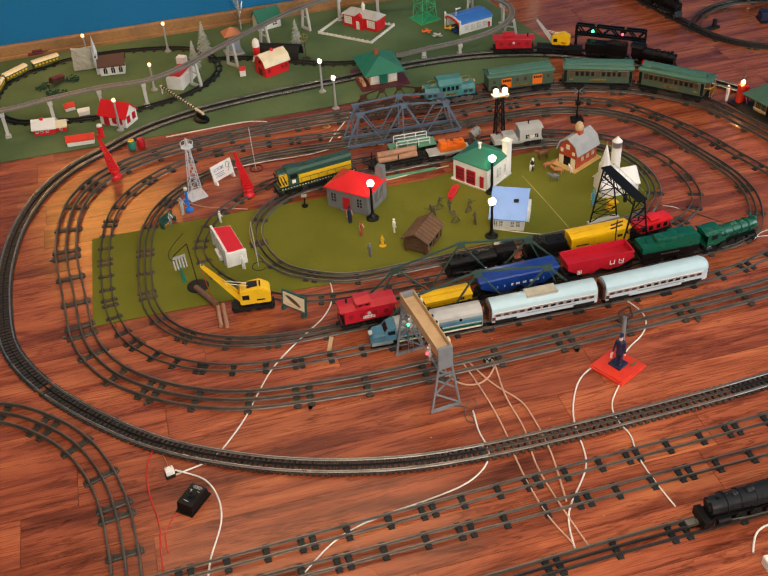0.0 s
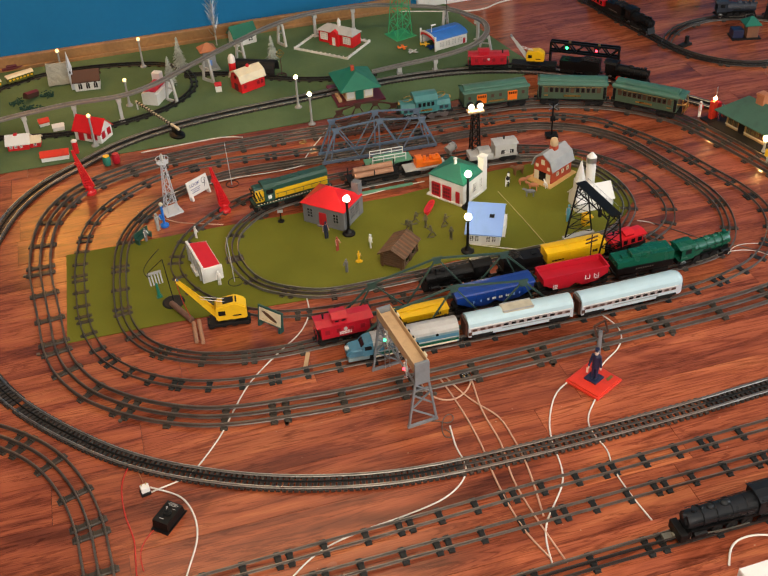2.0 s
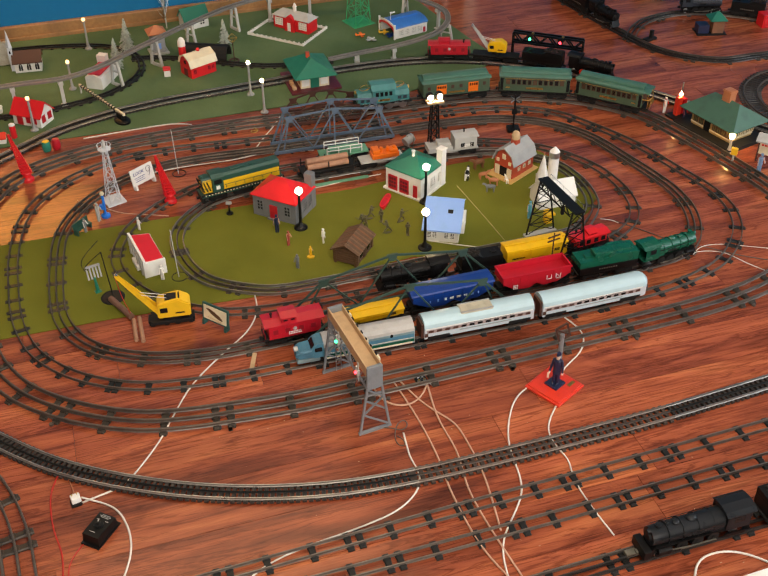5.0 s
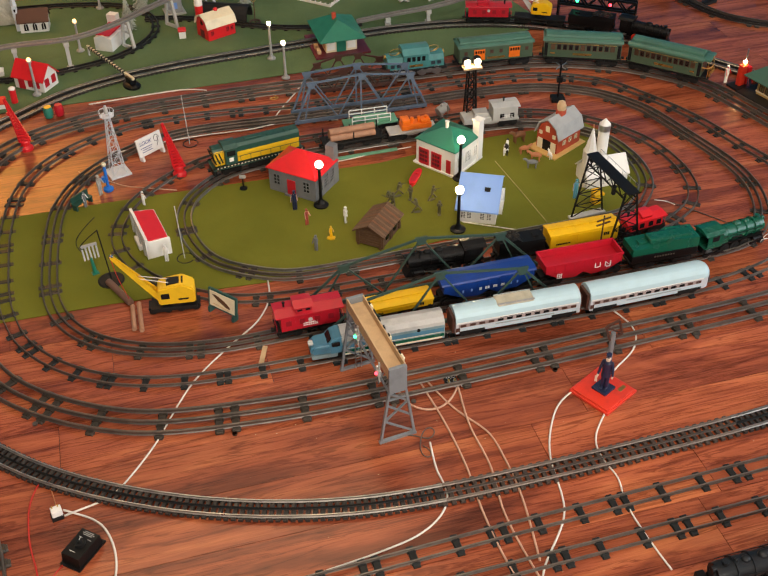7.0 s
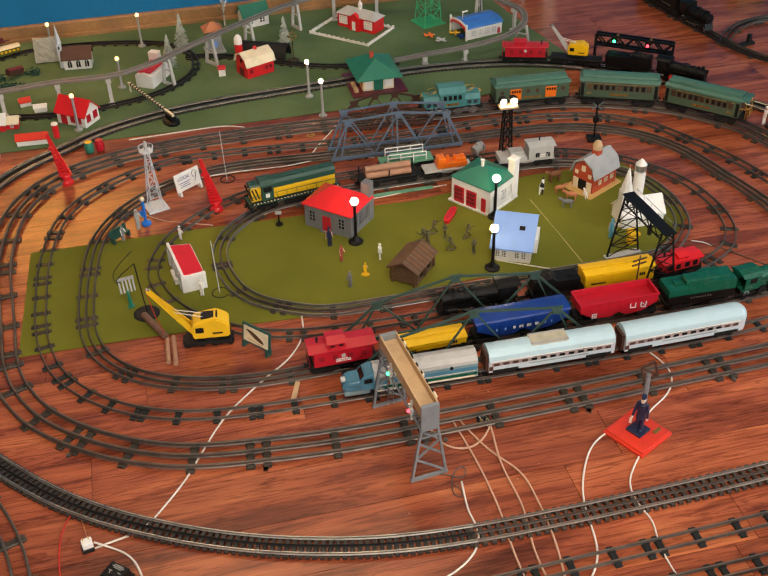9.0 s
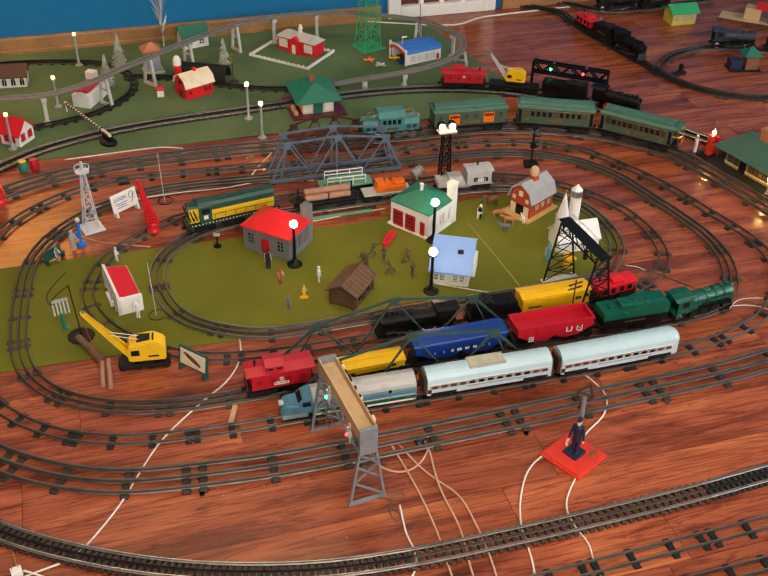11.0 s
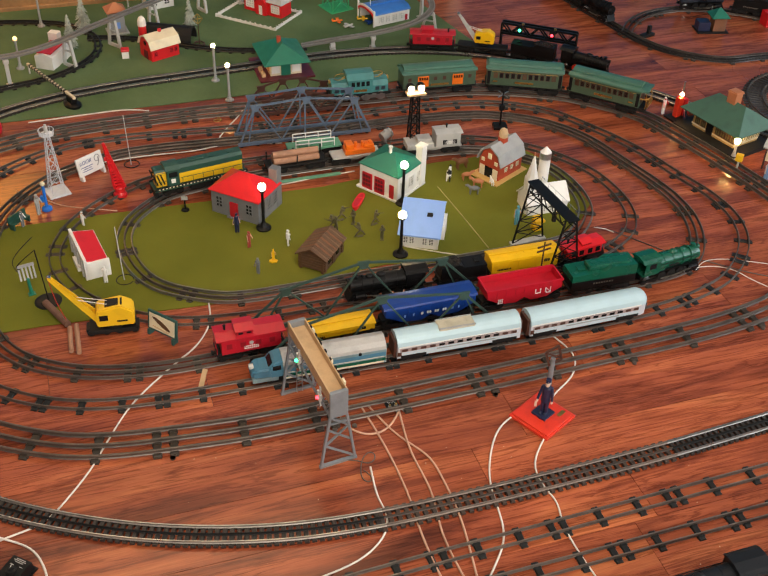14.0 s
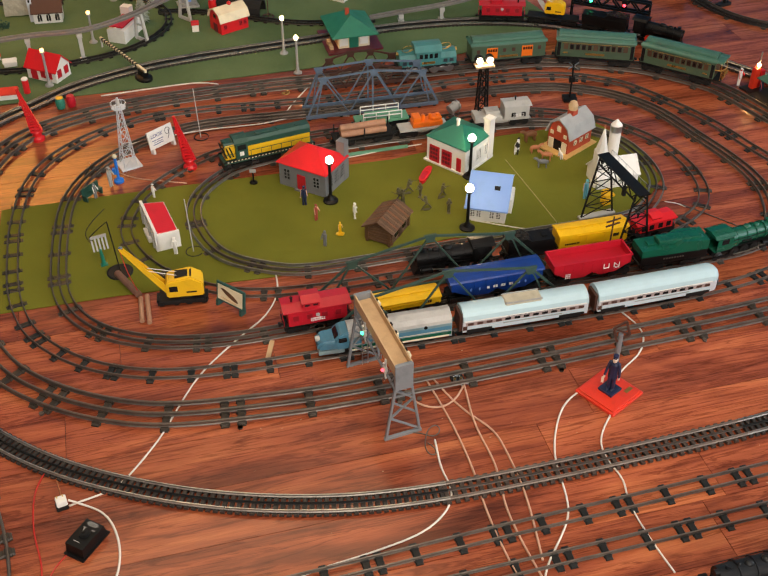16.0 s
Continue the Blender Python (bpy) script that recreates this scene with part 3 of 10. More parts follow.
track("fourth", [(-0.439, 1.737), (-0.32, 1.728), (-0.179, 1.746), (-0.036, 1.775), (0.4, 1.866), (0.7, 1.932), (0.90, 1.992), (1.024, 2.052), (1.098, 2.109), (1.160, 2.197), (1.19, 2.282), (1.192, 2.372), (1.162, 2.468), (1.105, 2.570), (1.025, 2.715), (0.912, 2.852), (0.799, 2.949), (0.615, 2.991), (0.357, 2.960), (0.101, 2.896), (-0.123, 2.848), (-0.268, 2.827), (-0.427, 2.801), (-0.561, 2.759), (-0.681, 2.672), (-0.765, 2.558), (-0.798, 2.429), (-0.786, 2.256), (-0.757, 2.119), (-0.735, 2.033), (-0.702, 1.945), (-0.646, 1.855), (-0.552, 1.780)],
      True, 0.0245, 2, 0.254, S_OFF, S_TIE, (TINRAIL, TINRAIL), TIE_BLACK, "two-rail tin toy track oval with black ties", outline=SMALL_RAIL, joints=((4.447, 2), (4.645, 2), (4.839, 2), (5.039, 2), (5.247, 2), (5.487, 2), (5.727, 2), (5.967, 2), (6.207, 2), (6.447, 2)))
wide_track = track("wide", [(-0.312, 1.612), (-0.183, 1.625), (0.007, 1.657), (0.327, 1.735), (0.618, 1.812), (0.974, 1.910), (1.18, 2.0), (1.32, 2.12), (1.39, 2.27), (1.345, 2.43), (1.265, 2.609), (1.186, 2.76), (1.091, 2.905), (0.927, 3.015), (0.765, 3.061), (0.594, 3.076), (0.414, 3.051), (0.235, 3.018), (-0.008, 2.976), (-0.193, 2.945), (-0.404, 2.894), (-0.56, 2.848), (-0.697, 2.792), (-0.812, 2.716), (-0.887, 2.626), (-0.922, 2.509), (-0.918, 2.377), (-0.893, 2.24), (-0.858, 2.132), (-0.819, 2.015), (-0.775, 1.885), (-0.722, 1.795), (-0.645, 1.717), (-0.534, 1.656), (-0.415, 1.620)],
      True, 0.0575, 3, 0.356, STD_OFF, STD_TIE, (TINRAIL, TINRAIL, TINRAIL), TIE, "wide three-rail tin toy track oval, brown with age", outline=WIDE_RAIL, pair=0.017, joints=((5.11, 2), (5.475, 2), (5.805, 2), (6.181, 1), (6.493, 1), (6.837, 1), (7.164, 1), (7.50, 2)))
for arc in (5.11, 5.475, 5.805, 6.181, 6.493, 6.837, 7.164, 7.50, 0.112, 0.470, 0.768):
    wpath = TRACKS["wide"][0]
    i = int(arc / (wpath[1] - wpath[0]).length) % len(wpath)
    along, across = side_of(wpath, i, True)
    out = across if (across.x * (wpath[i].x - 0.25) + across.y * (wpath[i].y - 2.35)) > 0 else -across
    lug = wpath[i] + out * 0.0435 + along * 0.012
    part("joint_lug", rod(bm_new(), (lug.x, lug.y, 0), (lug.x, lug.y, 0.004), 0.0050, 12), TINRAIL, wide_track)
track("corner", [(-1.25, 1.60), (-1.05, 1.625), (-0.902, 1.614), (-0.787, 1.56), (-0.706, 1.495), (-0.638, 1.406), (-0.590, 1.311), (-0.560, 1.224), (-0.537, 1.147), (-0.50, 0.98), (-0.46, 0.80)],
      False, 0.0575, 3, 0.356, STD_OFF, STD_TIE, (TINRAIL, TINRAIL, TINRAIL), TIE, "curved wide three-rail tin track on the floor", outline=WIDE_RAIL, pair=0.017, joints=((0.47, 2), (0.812, 2)))
track("siding", [(-0.50, 1.112), (-0.2, 1.190), (0.074, 1.262), (0.298, 1.322), (0.526, 1.380), (0.897, 1.477), (1.2, 1.556), (1.6, 1.660)],
      False, 0.0245, 2, 0.254, S_OFF, S_TIE, (TINRAIL, TINRAIL), TIE_BLACK, "two-rail tin toy track along the floor edge", outline=SMALL_RAIL, pair=0.012, joints=((0.593, 2), (0.825, 2), (1.060, 2), (1.298, 2)))
track("siding", [(-0.35, 1.082), (-0.12, 1.139), (0.061, 1.184), (0.313, 1.246), (0.546, 1.303), (0.789, 1.364), (1.2, 1.466), (1.6, 1.565)],
      False, 0.0245, 2, 0.254, S_OFF, S_TIE, (TINRAIL, TINRAIL), TIE_BLACK, "two-rail tin toy track along the floor edge", outline=SMALL_RAIL, pair=0.012, joints=((0.766, 2), (1.0, 2), (1.239, 2)))
track("engine", [(-0.2, 0.965), (0.1, 1.048), (0.294, 1.101), (0.414, 1.133), (0.598, 1.179), (0.744, 1.215), (1.1, 1.30), (1.6, 1.42)],
      False, 0.0345, 3, 0.26, O_OFF, O_TIE, (DARKRAIL, DARKRAIL, TINRAIL), TIE_BLACK, "dark three-rail toy track carrying a black engine")
track("far", [(0.840, 4.137), (0.971, 4.071), (1.010, 3.961), (1.082, 3.791), (1.176, 3.587), (1.260, 3.422), (1.360, 3.329), (1.491, 3.282), (1.635, 3.307), (1.785, 3.329), (2.047, 3.345), (2.415, 3.367)],
      False, 0.0345, 3, 0.26, O_OFF, O_TIE, (DARKRAIL, DARKRAIL, TINRAIL), TIE, "dark three-rail toy track near the far wall")
track("loop", [(1.218, 3.499), (1.250, 3.565), (1.297, 3.626), (1.365, 3.673), (1.470, 3.706), (1.596, 3.697), (1.743, 3.636), (1.890, 3.532), (2.047, 3.455), (2.310, 3.400)],
      False, 0.0345, 3, 0.26, O_OFF, O_TIE, (TINRAIL, DARKRAIL, TINRAIL), TIE, "curved three-rail toy track branching off")
track("back", [(0.997, 4.181), (1.082, 4.115), (1.176, 4.077), (1.312, 4.098), (1.439, 4.137), (1.628, 4.203)],
      False, 0.0345, 3, 0.26, O_OFF, O_TIE, (TINRAIL, DARKRAIL, TINRAIL), TIE, "toy track by the far wall")
track("village", [(-1.252, 3.067), (-1.112, 3.050), (-0.959, 3.058), (-0.801, 3.111), (-0.656, 3.203), (-0.576, 3.345), (-0.604, 3.489), (-0.727, 3.580), (-0.950, 3.590), (-1.152, 3.545), (-1.295, 3.448), (-1.363, 3.346), (-1.350, 3.180)],
      True, 0.017, 2, 0.2, (0.01, 0.05, 0.09, 0.13, 0.17), (0.030, 0.012, 0.004), (DARKRAIL, DARKRAIL), SOOT, "small black oval toy track on the green cloth", outline=T_RAIL, z=0.003)
track("village_spur", [(-0.619, 3.466), (-0.523, 3.467), (-0.399, 3.444), (-0.263, 3.395), (-0.126, 3.367), (0.021, 3.373), (0.105, 3.378)],
      False, 0.017, 2, 0.2, (0.01, 0.05, 0.09, 0.13, 0.17), (0.030, 0.012, 0.004), (DARKRAIL, DARKRAIL), SOOT, "small black toy track running on to a tunnel", outline=T_RAIL, z=0.003)
circle = [(1.715 + 0.225 * math.cos(a * math.pi / 6), 2.955 + 0.225 * math.sin(a * math.pi / 6)) for a in range(12)]
track("plastic_loop", circle, True, 0.045, 2, 0.15, [0.006 + 0.015 * k for k in range(10)], (0.075, 0.008, 0.006), (TINRAIL, TINRAIL), PLASTIC_TIE, "circle of track on black plastic ties", outline=T_RAIL)

# the outer loop on black plastic ties
OUTER = [(-0.819, 1.690), (-0.72, 1.610), (-0.605, 1.533), (-0.509, 1.483), (-0.397, 1.442), (-0.256, 1.407), (-0.108, 1.389), (0.049, 1.389), (0.209, 1.411), (0.374, 1.447), (0.543, 1.488), (0.72, 1.534), (0.866, 1.577), (1.1, 1.65), (1.38, 1.75), (1.64, 1.90), (1.76, 2.13), (1.72, 2.42), (1.53, 2.70), (1.314, 2.910), (1.149, 3.064), (0.972, 3.201), (0.817, 3.284), (0.640, 3.345), (0.420, 3.365), (0.169, 3.329), (-0.112, 3.240), (-0.295, 3.182), (-0.472, 3.123), (-0.635, 3.051), (-0.783, 2.953), (-0.889, 2.835), (-0.978, 2.728), (-1.043, 2.585), (-1.068, 2.403), (-1.056, 2.211), (-1.021, 2.045), (-0.966, 1.880), (-0.900, 1.777)]
outer = thing("railway_track", Matrix(), "large toy track oval, silver rails on black plastic ties", "track", "toy railway tracks")
opath = smooth_path(OUTER, True)
for p in opath:
    p.z += 0.003
ostep = sum((b - a).length for a, b in zip(opath, opath[1:])) / (len(opath) - 1)
OLD0, OLD1 = 1.104, 1.700        # the stretch laid with older, brown sections
cut0, cut1 = int(OLD0 / ostep), int(OLD1 / ostep)
for off, wide in ((-0.0172, 0.78), (0.0, 0.5), (0.0172, 0.78)):
    for run, material in ((opath[cut1:] + opath[:cut0 + 1], BRIGHTRAIL if off else SOOT), (opath[cut0:cut1 + 1], DULLRAIL if off else BROWN_TIE)):
        bm = bm_new()
        sweep(bm, run, False, off, [(a * wide, h * 0.72 + 0.0058) for a, h in T_RAIL])
        part("rail", bm, material, outer)
        if off:
            bm = bm_new()
            sweep(bm, run, False, off, ((-0.0016, 0.0), (0.0016, 0.0), (0.0016, 0.0025), (-0.0016, 0.0025)))
            part("tie_web", bm, PLASTIC_TIE if material is BRIGHTRAIL else BROWN_TIE, outer)
new_tie = tie_mesh("tie", 0.048, 0.0086, 0.0062, PLASTIC_TIE)
old_tie = tie_mesh("tie", 0.052, 0.0092, 0.0066, BROWN_TIE)
rest, near_count = bm_new(), 0
for c in range(int(ostep * len(opath) / 0.0130)):
    i = int(c * 0.0130 / ostep)
    old = cut0 <= i < cut1
    if old and c % 5 == 4:
        continue
    d, s = side_of(opath, i, True)
    m = Matrix.Translation(opath[i].lerp(opath[(i + 1) % len(opath)], c * 0.0130 / ostep - i)) @ Matrix.Rotation(math.atan2(d.y, d.x), 4, "Z")
    if opath[i].y < 1.70 and near_count < 300:
        t = new("tie", old_tie if old else new_tie)
        t.parent = outer
        t.matrix_local = m @ Matrix.Translation((0.0033 * (c % 5 - 1.5), 0, 0)) if old else m
        near_count += 1
    else:
        bx(rest, -0.0043, 0.0043, -0.024, 0.024, 0, 0.0062, m)
tagged(part("tie_run", rest, PLASTIC_TIE, outer), kind="stuff")
TRACKS["outer"] = (opath, True, 0.003 + 0.0058 + 0.0055)

# ---- floor planks, butted in staggered rows ----
pw, pl = 0.126, 1.21
bm = bm_new()
prism(bm, ((-pw / 2 + 0.0005, -0.0035), (pw / 2 - 0.0005, -0.0035), (pw / 2 - 0.0005, 0), (-pw / 2 + 0.0005, 0)), -pl / 2 + 0.0005, pl / 2 - 0.0005, "x")
bmesh.ops.recalc_face_normals(bm, faces=bm.faces)
plank_data = bpy.data.meshes.new("plank")
bm.to_mesh(plank_data)
bm.free()
plank_data.materials.append(FLOOR)
rng, row_ends = random.Random(4), {}
for r in range(27):
    shift = rng.choice((0.0, 0.4, 0.8)) + 0.13 * (r % 3) + rng.uniform(-0.1, 0.1)
    for c in range(5):
        ob = new("plank", plank_data)
        ob.parent = floor
        ob.matrix_local = pose(-2.4 + shift + pl * c, 0.50 + pw * r, 0, 0, 0, 180 * rng.randint(0, 1))
    row_ends[r] = (-2.4 + shift - pl / 2, -2.4 + shift + pl * 4.5)
# the same boards on to the walls
rest = bm_new()
for r in range(-24, 27):
    start = row_ends[r][0] if r in row_ends else U0 + pl * ((r * 0.37) % 1.0)
    cuts = [start + pl * k for k in range(-8, 12)]
    for a, b in zip(cuts, cuts[1:]):
        if r in row_ends and a > start - 0.01 and b < row_ends[r][1] + 0.01:
            continue
        a, b, y = max(a, U0), min(b, U1), 0.50 + pw * r
        if b - a > 0.01:
            bx(rest, a + 0.0005, b - 0.0005, y - pw / 2 + 0.0005, y + pw / 2 - 0.0005, -0.0035, 0)
tagged(part("plank_run", rest, FLOOR, floor), kind="stuff")


# ---- rolling stock ----
def wheels(name, ob, x, gauge, r=0.011, frame=SOOT, axles=2, base=0.032):
    """A truck: side frames, bolster and axles with flanged wheels."""
    truck = part(name, bm_new_truck(x, gauge, r, base), frame, ob)
    for k in range(axles):
        px = x + (k - (axles - 1) / 2) * base
        bm = bm_new()
        for s in (-1, 1):
            rod(bm, (px, s * (gauge / 2 - 0.004), r), (px, s * gauge / 2 + s * 0.001, r), r, 14)
            rod(bm, (px, s * (gauge / 2 - 0.006), r), (px, s * (gauge / 2 - 0.004), r), r * 1.14, 14)
        rod(bm, (px, -gauge / 2, r), (px, gauge / 2, r), 0.0016, 6)
        part("wheelset", bm, STEEL if frame is not SOOT else SOOT, truck)
    return truck


def bm_new_truck(x, gauge, r, base):
    bm = bm_new()
    w = gauge / 2 + 0.004
    for s in (-1, 1):
        bx(bm, x - base * 0.75, x + base * 0.75, s * w - 0.0015, s * w + 0.0015, r * 0.75, r * 1.45)
        for k in (-0.5, 0.5):
            bx(bm, x + k * base - 0.004, x + k * base + 0.004, s * w - 0.0022, s * w + 0.0022, r * 0.5, r * 1.6)
    bx(bm, x - 0.006, x + 0.006, -w, w, r * 0.9, r * 1.6)
    return bm


def couplers(ob, L, z=0.014):
    for s in (-1, 1):
        bm = bm_new()
        bx(bm, s * L / 2 - 0.006, s * L / 2 + 0.006, -0.0025, 0.0025, z - 0.002, z + 0.002)
        bx(bm, s * (L / 2 + 0.006) - 0.003, s * (L / 2 + 0.006) + 0.003, -0.005, 0.005, z - 0.003, z + 0.003, bevel=0.001)
        part("coupler", bm, SOOT, ob)


def underframe(ob, L, W, z=0.019, material=SOOT):
    bm = bm_new()
    bx(bm, -L / 2, L / 2, -W / 2, W / 2, z, z + 0.005, bevel=0.0008)
    bx(bm, -L * 0.12, L * 0.12, -W * 0.3, W * 0.3, z - 0.008, z)
    for s in (-1, 1):
        bar(bm, (-L * 0.28, s * W * 0.4, z), (0, s * W * 0.4, z - 0.007), 0.0015)
        bar(bm, (L * 0.28, s * W * 0.4, z), (0, s * W * 0.4, z - 0.007), 0.0015)
    part("underframe", bm, material, ob)


def marks(ob, x, y, z, count, w, h, gap, material, side=-1, rows=1):
    """Lettering too small to read: rows of small raised bars on a car's side."""
    bm = bm_new()
    for r in range(rows):
        for k in range(count):
            x0 = x + (k - count / 2) * (w + gap)
            bx(bm, x0, x0 + w, y * side - 0.0003, y * side + 0.0003, z - r * h * 1.5, z - r * h * 1.5 + h)
    part("lettering", bm, material, ob)


def box_car(m, L, W, H, body, roof, label, gauge, ribs=12, bar_mat=SOOT):
    ob = thing("boxcar", m, label, "toy train car", "toy train cars")
    underframe(ob, L, W * 0.9)
    bm = bm_new()
    bx(bm, -L / 2 + 0.002, L / 2 - 0.002, -W / 2, W / 2, 0.015, H - 0.006, bevel=0.001)
    shell = part("body", bm, body, ob)
    for k in range(ribs + 1):
        x = -L / 2 + 0.004 + (L - 0.008) * k / ribs
        for s in (-1, 1):
            part("rib", bx(bm_new(), x - 0.0008, x + 0.0008, s * W / 2 - 0.0006, s * W / 2 + 0.0008, 0.017, H - 0.008), body, shell)
    bm = bm_new()
    prism(bm, ((-W / 2 - 0.0015, H - 0.007), (W / 2 + 0.0015, H - 0.007), (W / 2 + 0.001, H - 0.004), (W * 0.25, H - 0.001), (0, H), (-W * 0.25, H - 0.001), (-W / 2 - 0.001, H - 0.004)), -L / 2, L / 2)
    top = part("roof", bm, roof, ob)
    for k in range(9):
        x = -L / 2 + L * (k + 0.5) / 9
        part("roof_rib", bx(bm_new(), x - 0.0007, x + 0.0007, -W * 0.22, W * 0.22, H - 0.003, H + 0.0003), roof, top)
    part("running_board", bx(bm_new(), -L / 2, L / 2, -0.004, 0.004, H + 0.0005, H + 0.002), roof, ob)
    door = part("door", bx(bm_new(), -0.019, 0.019, -W / 2 - 0.0018, -W / 2 + 0.001, 0.026, H - 0.010, bevel=0.0006), body, ob)
    part("door", bx(bm_new(), -0.019, 0.019, W / 2 - 0.001, W / 2 + 0.0018, 0.026, H - 0.010, bevel=0.0006), body, ob)
    part("door_rail", bx(bm_new(), -0.04, 0.04, -W / 2 - 0.002, -W / 2 + 0.001, H - 0.011, H - 0.009), body, ob)
    marks(ob, -L * 0.3, W / 2 + 0.0004, H * 0.45, 9, 0.003, 0.004, 0.001, bar_mat)
    marks(ob, L * 0.32, W / 2 + 0.0004, H * 0.55, 3, 0.004, 0.008, 0.001, bar_mat)
    for s in (-1, 1):
        wheels("truck", ob, s * L * 0.34, gauge)
    couplers(ob, L)
    return ob


def caboose(m, L, W, H, body, label, gauge, cupola=0.55, frame=SOOT, work=False):
    ob = thing("caboose", m, label, "toy caboose", "toy train cars")
    underframe(ob, L, W * 0.9, material=frame)
    top = H * 0.76
    bm = bm_new()
    if work:
        bx(bm, -L / 2, -L * 0.02, -W / 2, W / 2, 0.024, 0.036, bevel=0.001)
        bx(bm, -L * 0.30, -L * 0.05, -W * 0.32, W * 0.32, 0.036, 0.047, bevel=0.001)
        bx(bm, L * 0.02, L / 2 - 0.006, -W / 2, W / 2, 0.024, top + 0.012, bevel=0.001)
    else:
        bx(bm, -L / 2 + 0.010, L / 2 - 0.010, -W / 2, W / 2, 0.024, top, bevel=0.001)
    shell = part("body", bm, body, ob)
    for k in range(0 if work else 14):
        x = -L / 2 + 0.012 + (L - 0.024) * k / 13
        for s in (-1, 1):
            part("batten", bx(bm_new(), x - 0.0005, x + 0.0005, s * W / 2 - 0.0003, s * W / 2 + 0.0005, 0.025, top - 0.002), body, shell)
    bm = bm_new()
    x0, x1 = (L * 0.01, L / 2) if work else (-L / 2, L / 2)
    z = top + (0.012 if work else 0)
    prism(bm, ((-W / 2 - 0.002, z), (W / 2 + 0.002, z), (W / 2 + 0.0015, z + 0.0025), (0, z + 0.006), (-W / 2 - 0.0015, z + 0.0025)), x0, x1)
    part("roof", bm, body, ob)
    if not work:
        cx = -L / 2 + L * cupola
        bm = bm_new()
        bx(bm, cx - L * 0.12, cx + L * 0.12, -W * 0.40, W * 0.40, top + 0.003, H - 0.003, bevel=0.0008)
        prism(bm, ((-W * 0.45, H - 0.003), (W * 0.45, H - 0.003), (0, H + 0.002)), cx - L * 0.14, cx + L * 0.14)
        cup = part("cupola", bm, body, ob)
        for k in (-0.06, 0.06):
            part("window", bx(bm_new(), cx + k * L - 0.005, cx + k * L + 0.005, -W * 0.40 - 0.0006, -W * 0.40 + 0.001, top + 0.007, H - 0.008), WINDOWDARK, cup)
    xs = ((0.18, 0.36) if work else (-0.32, -0.12, 0.10, 0.30))
    for k in xs:
        for s in (-1, 1):
            part("window", bx(bm_new(), k * L - 0.006, k * L + 0.006, s * W / 2 - 0.0008, s * W / 2 + 0.0008, top * 0.62, top * 0.62 + 0.013), CABWINDOW if body is RED else WINDOWDARK, ob)
    if not work:
        if body is RED:
            for s in (-1, 1):
                part("emblem", rod(bm_new(), (0, s * (W / 2 - 0.001), 0.046), (0, s * (W / 2 + 0.0009), 0.046), 0.0048, 16), LIGHTGREY, ob)
        for s in (-1, 1):
            bm = bm_new()
            for y in (-W * 0.4, 0, W * 0.4):
                bar(bm, (s * (L / 2 - 0.001), y, 0.024), (s * (L / 2 - 0.001), y, 0.040), 0.001)
            bar(bm, (s * (L / 2 - 0.001), -W * 0.42, 0.040), (s * (L / 2 - 0.001), W * 0.42, 0.040), 0.001)
            part("platform_rail", bm, body, ob)
    part("smokejack", rod(rod(bm_new(), (-L * 0.34 if not work else L * 0.25, 0.006, z), (-L * 0.34 if not work else L * 0.25, 0.006, z + 0.016), 0.0022), (-L * 0.34 if not work else L * 0.25, 0.006, z + 0.015), (-L * 0.34 if not work else L * 0.25, 0.006, z + 0.017), 0.0035), SOOT, ob)
    if body is not SIGRED:
        marks(ob, 0.0 if not work else L * 0.27, W / 2 + 0.0005, 0.036, 8, 0.003, 0.0035, 0.001, WHITE, rows=2)
    for s in (-1, 1):
        wheels("truck", ob, s * L * 0.30, gauge)
    couplers(ob, L)
    return ob


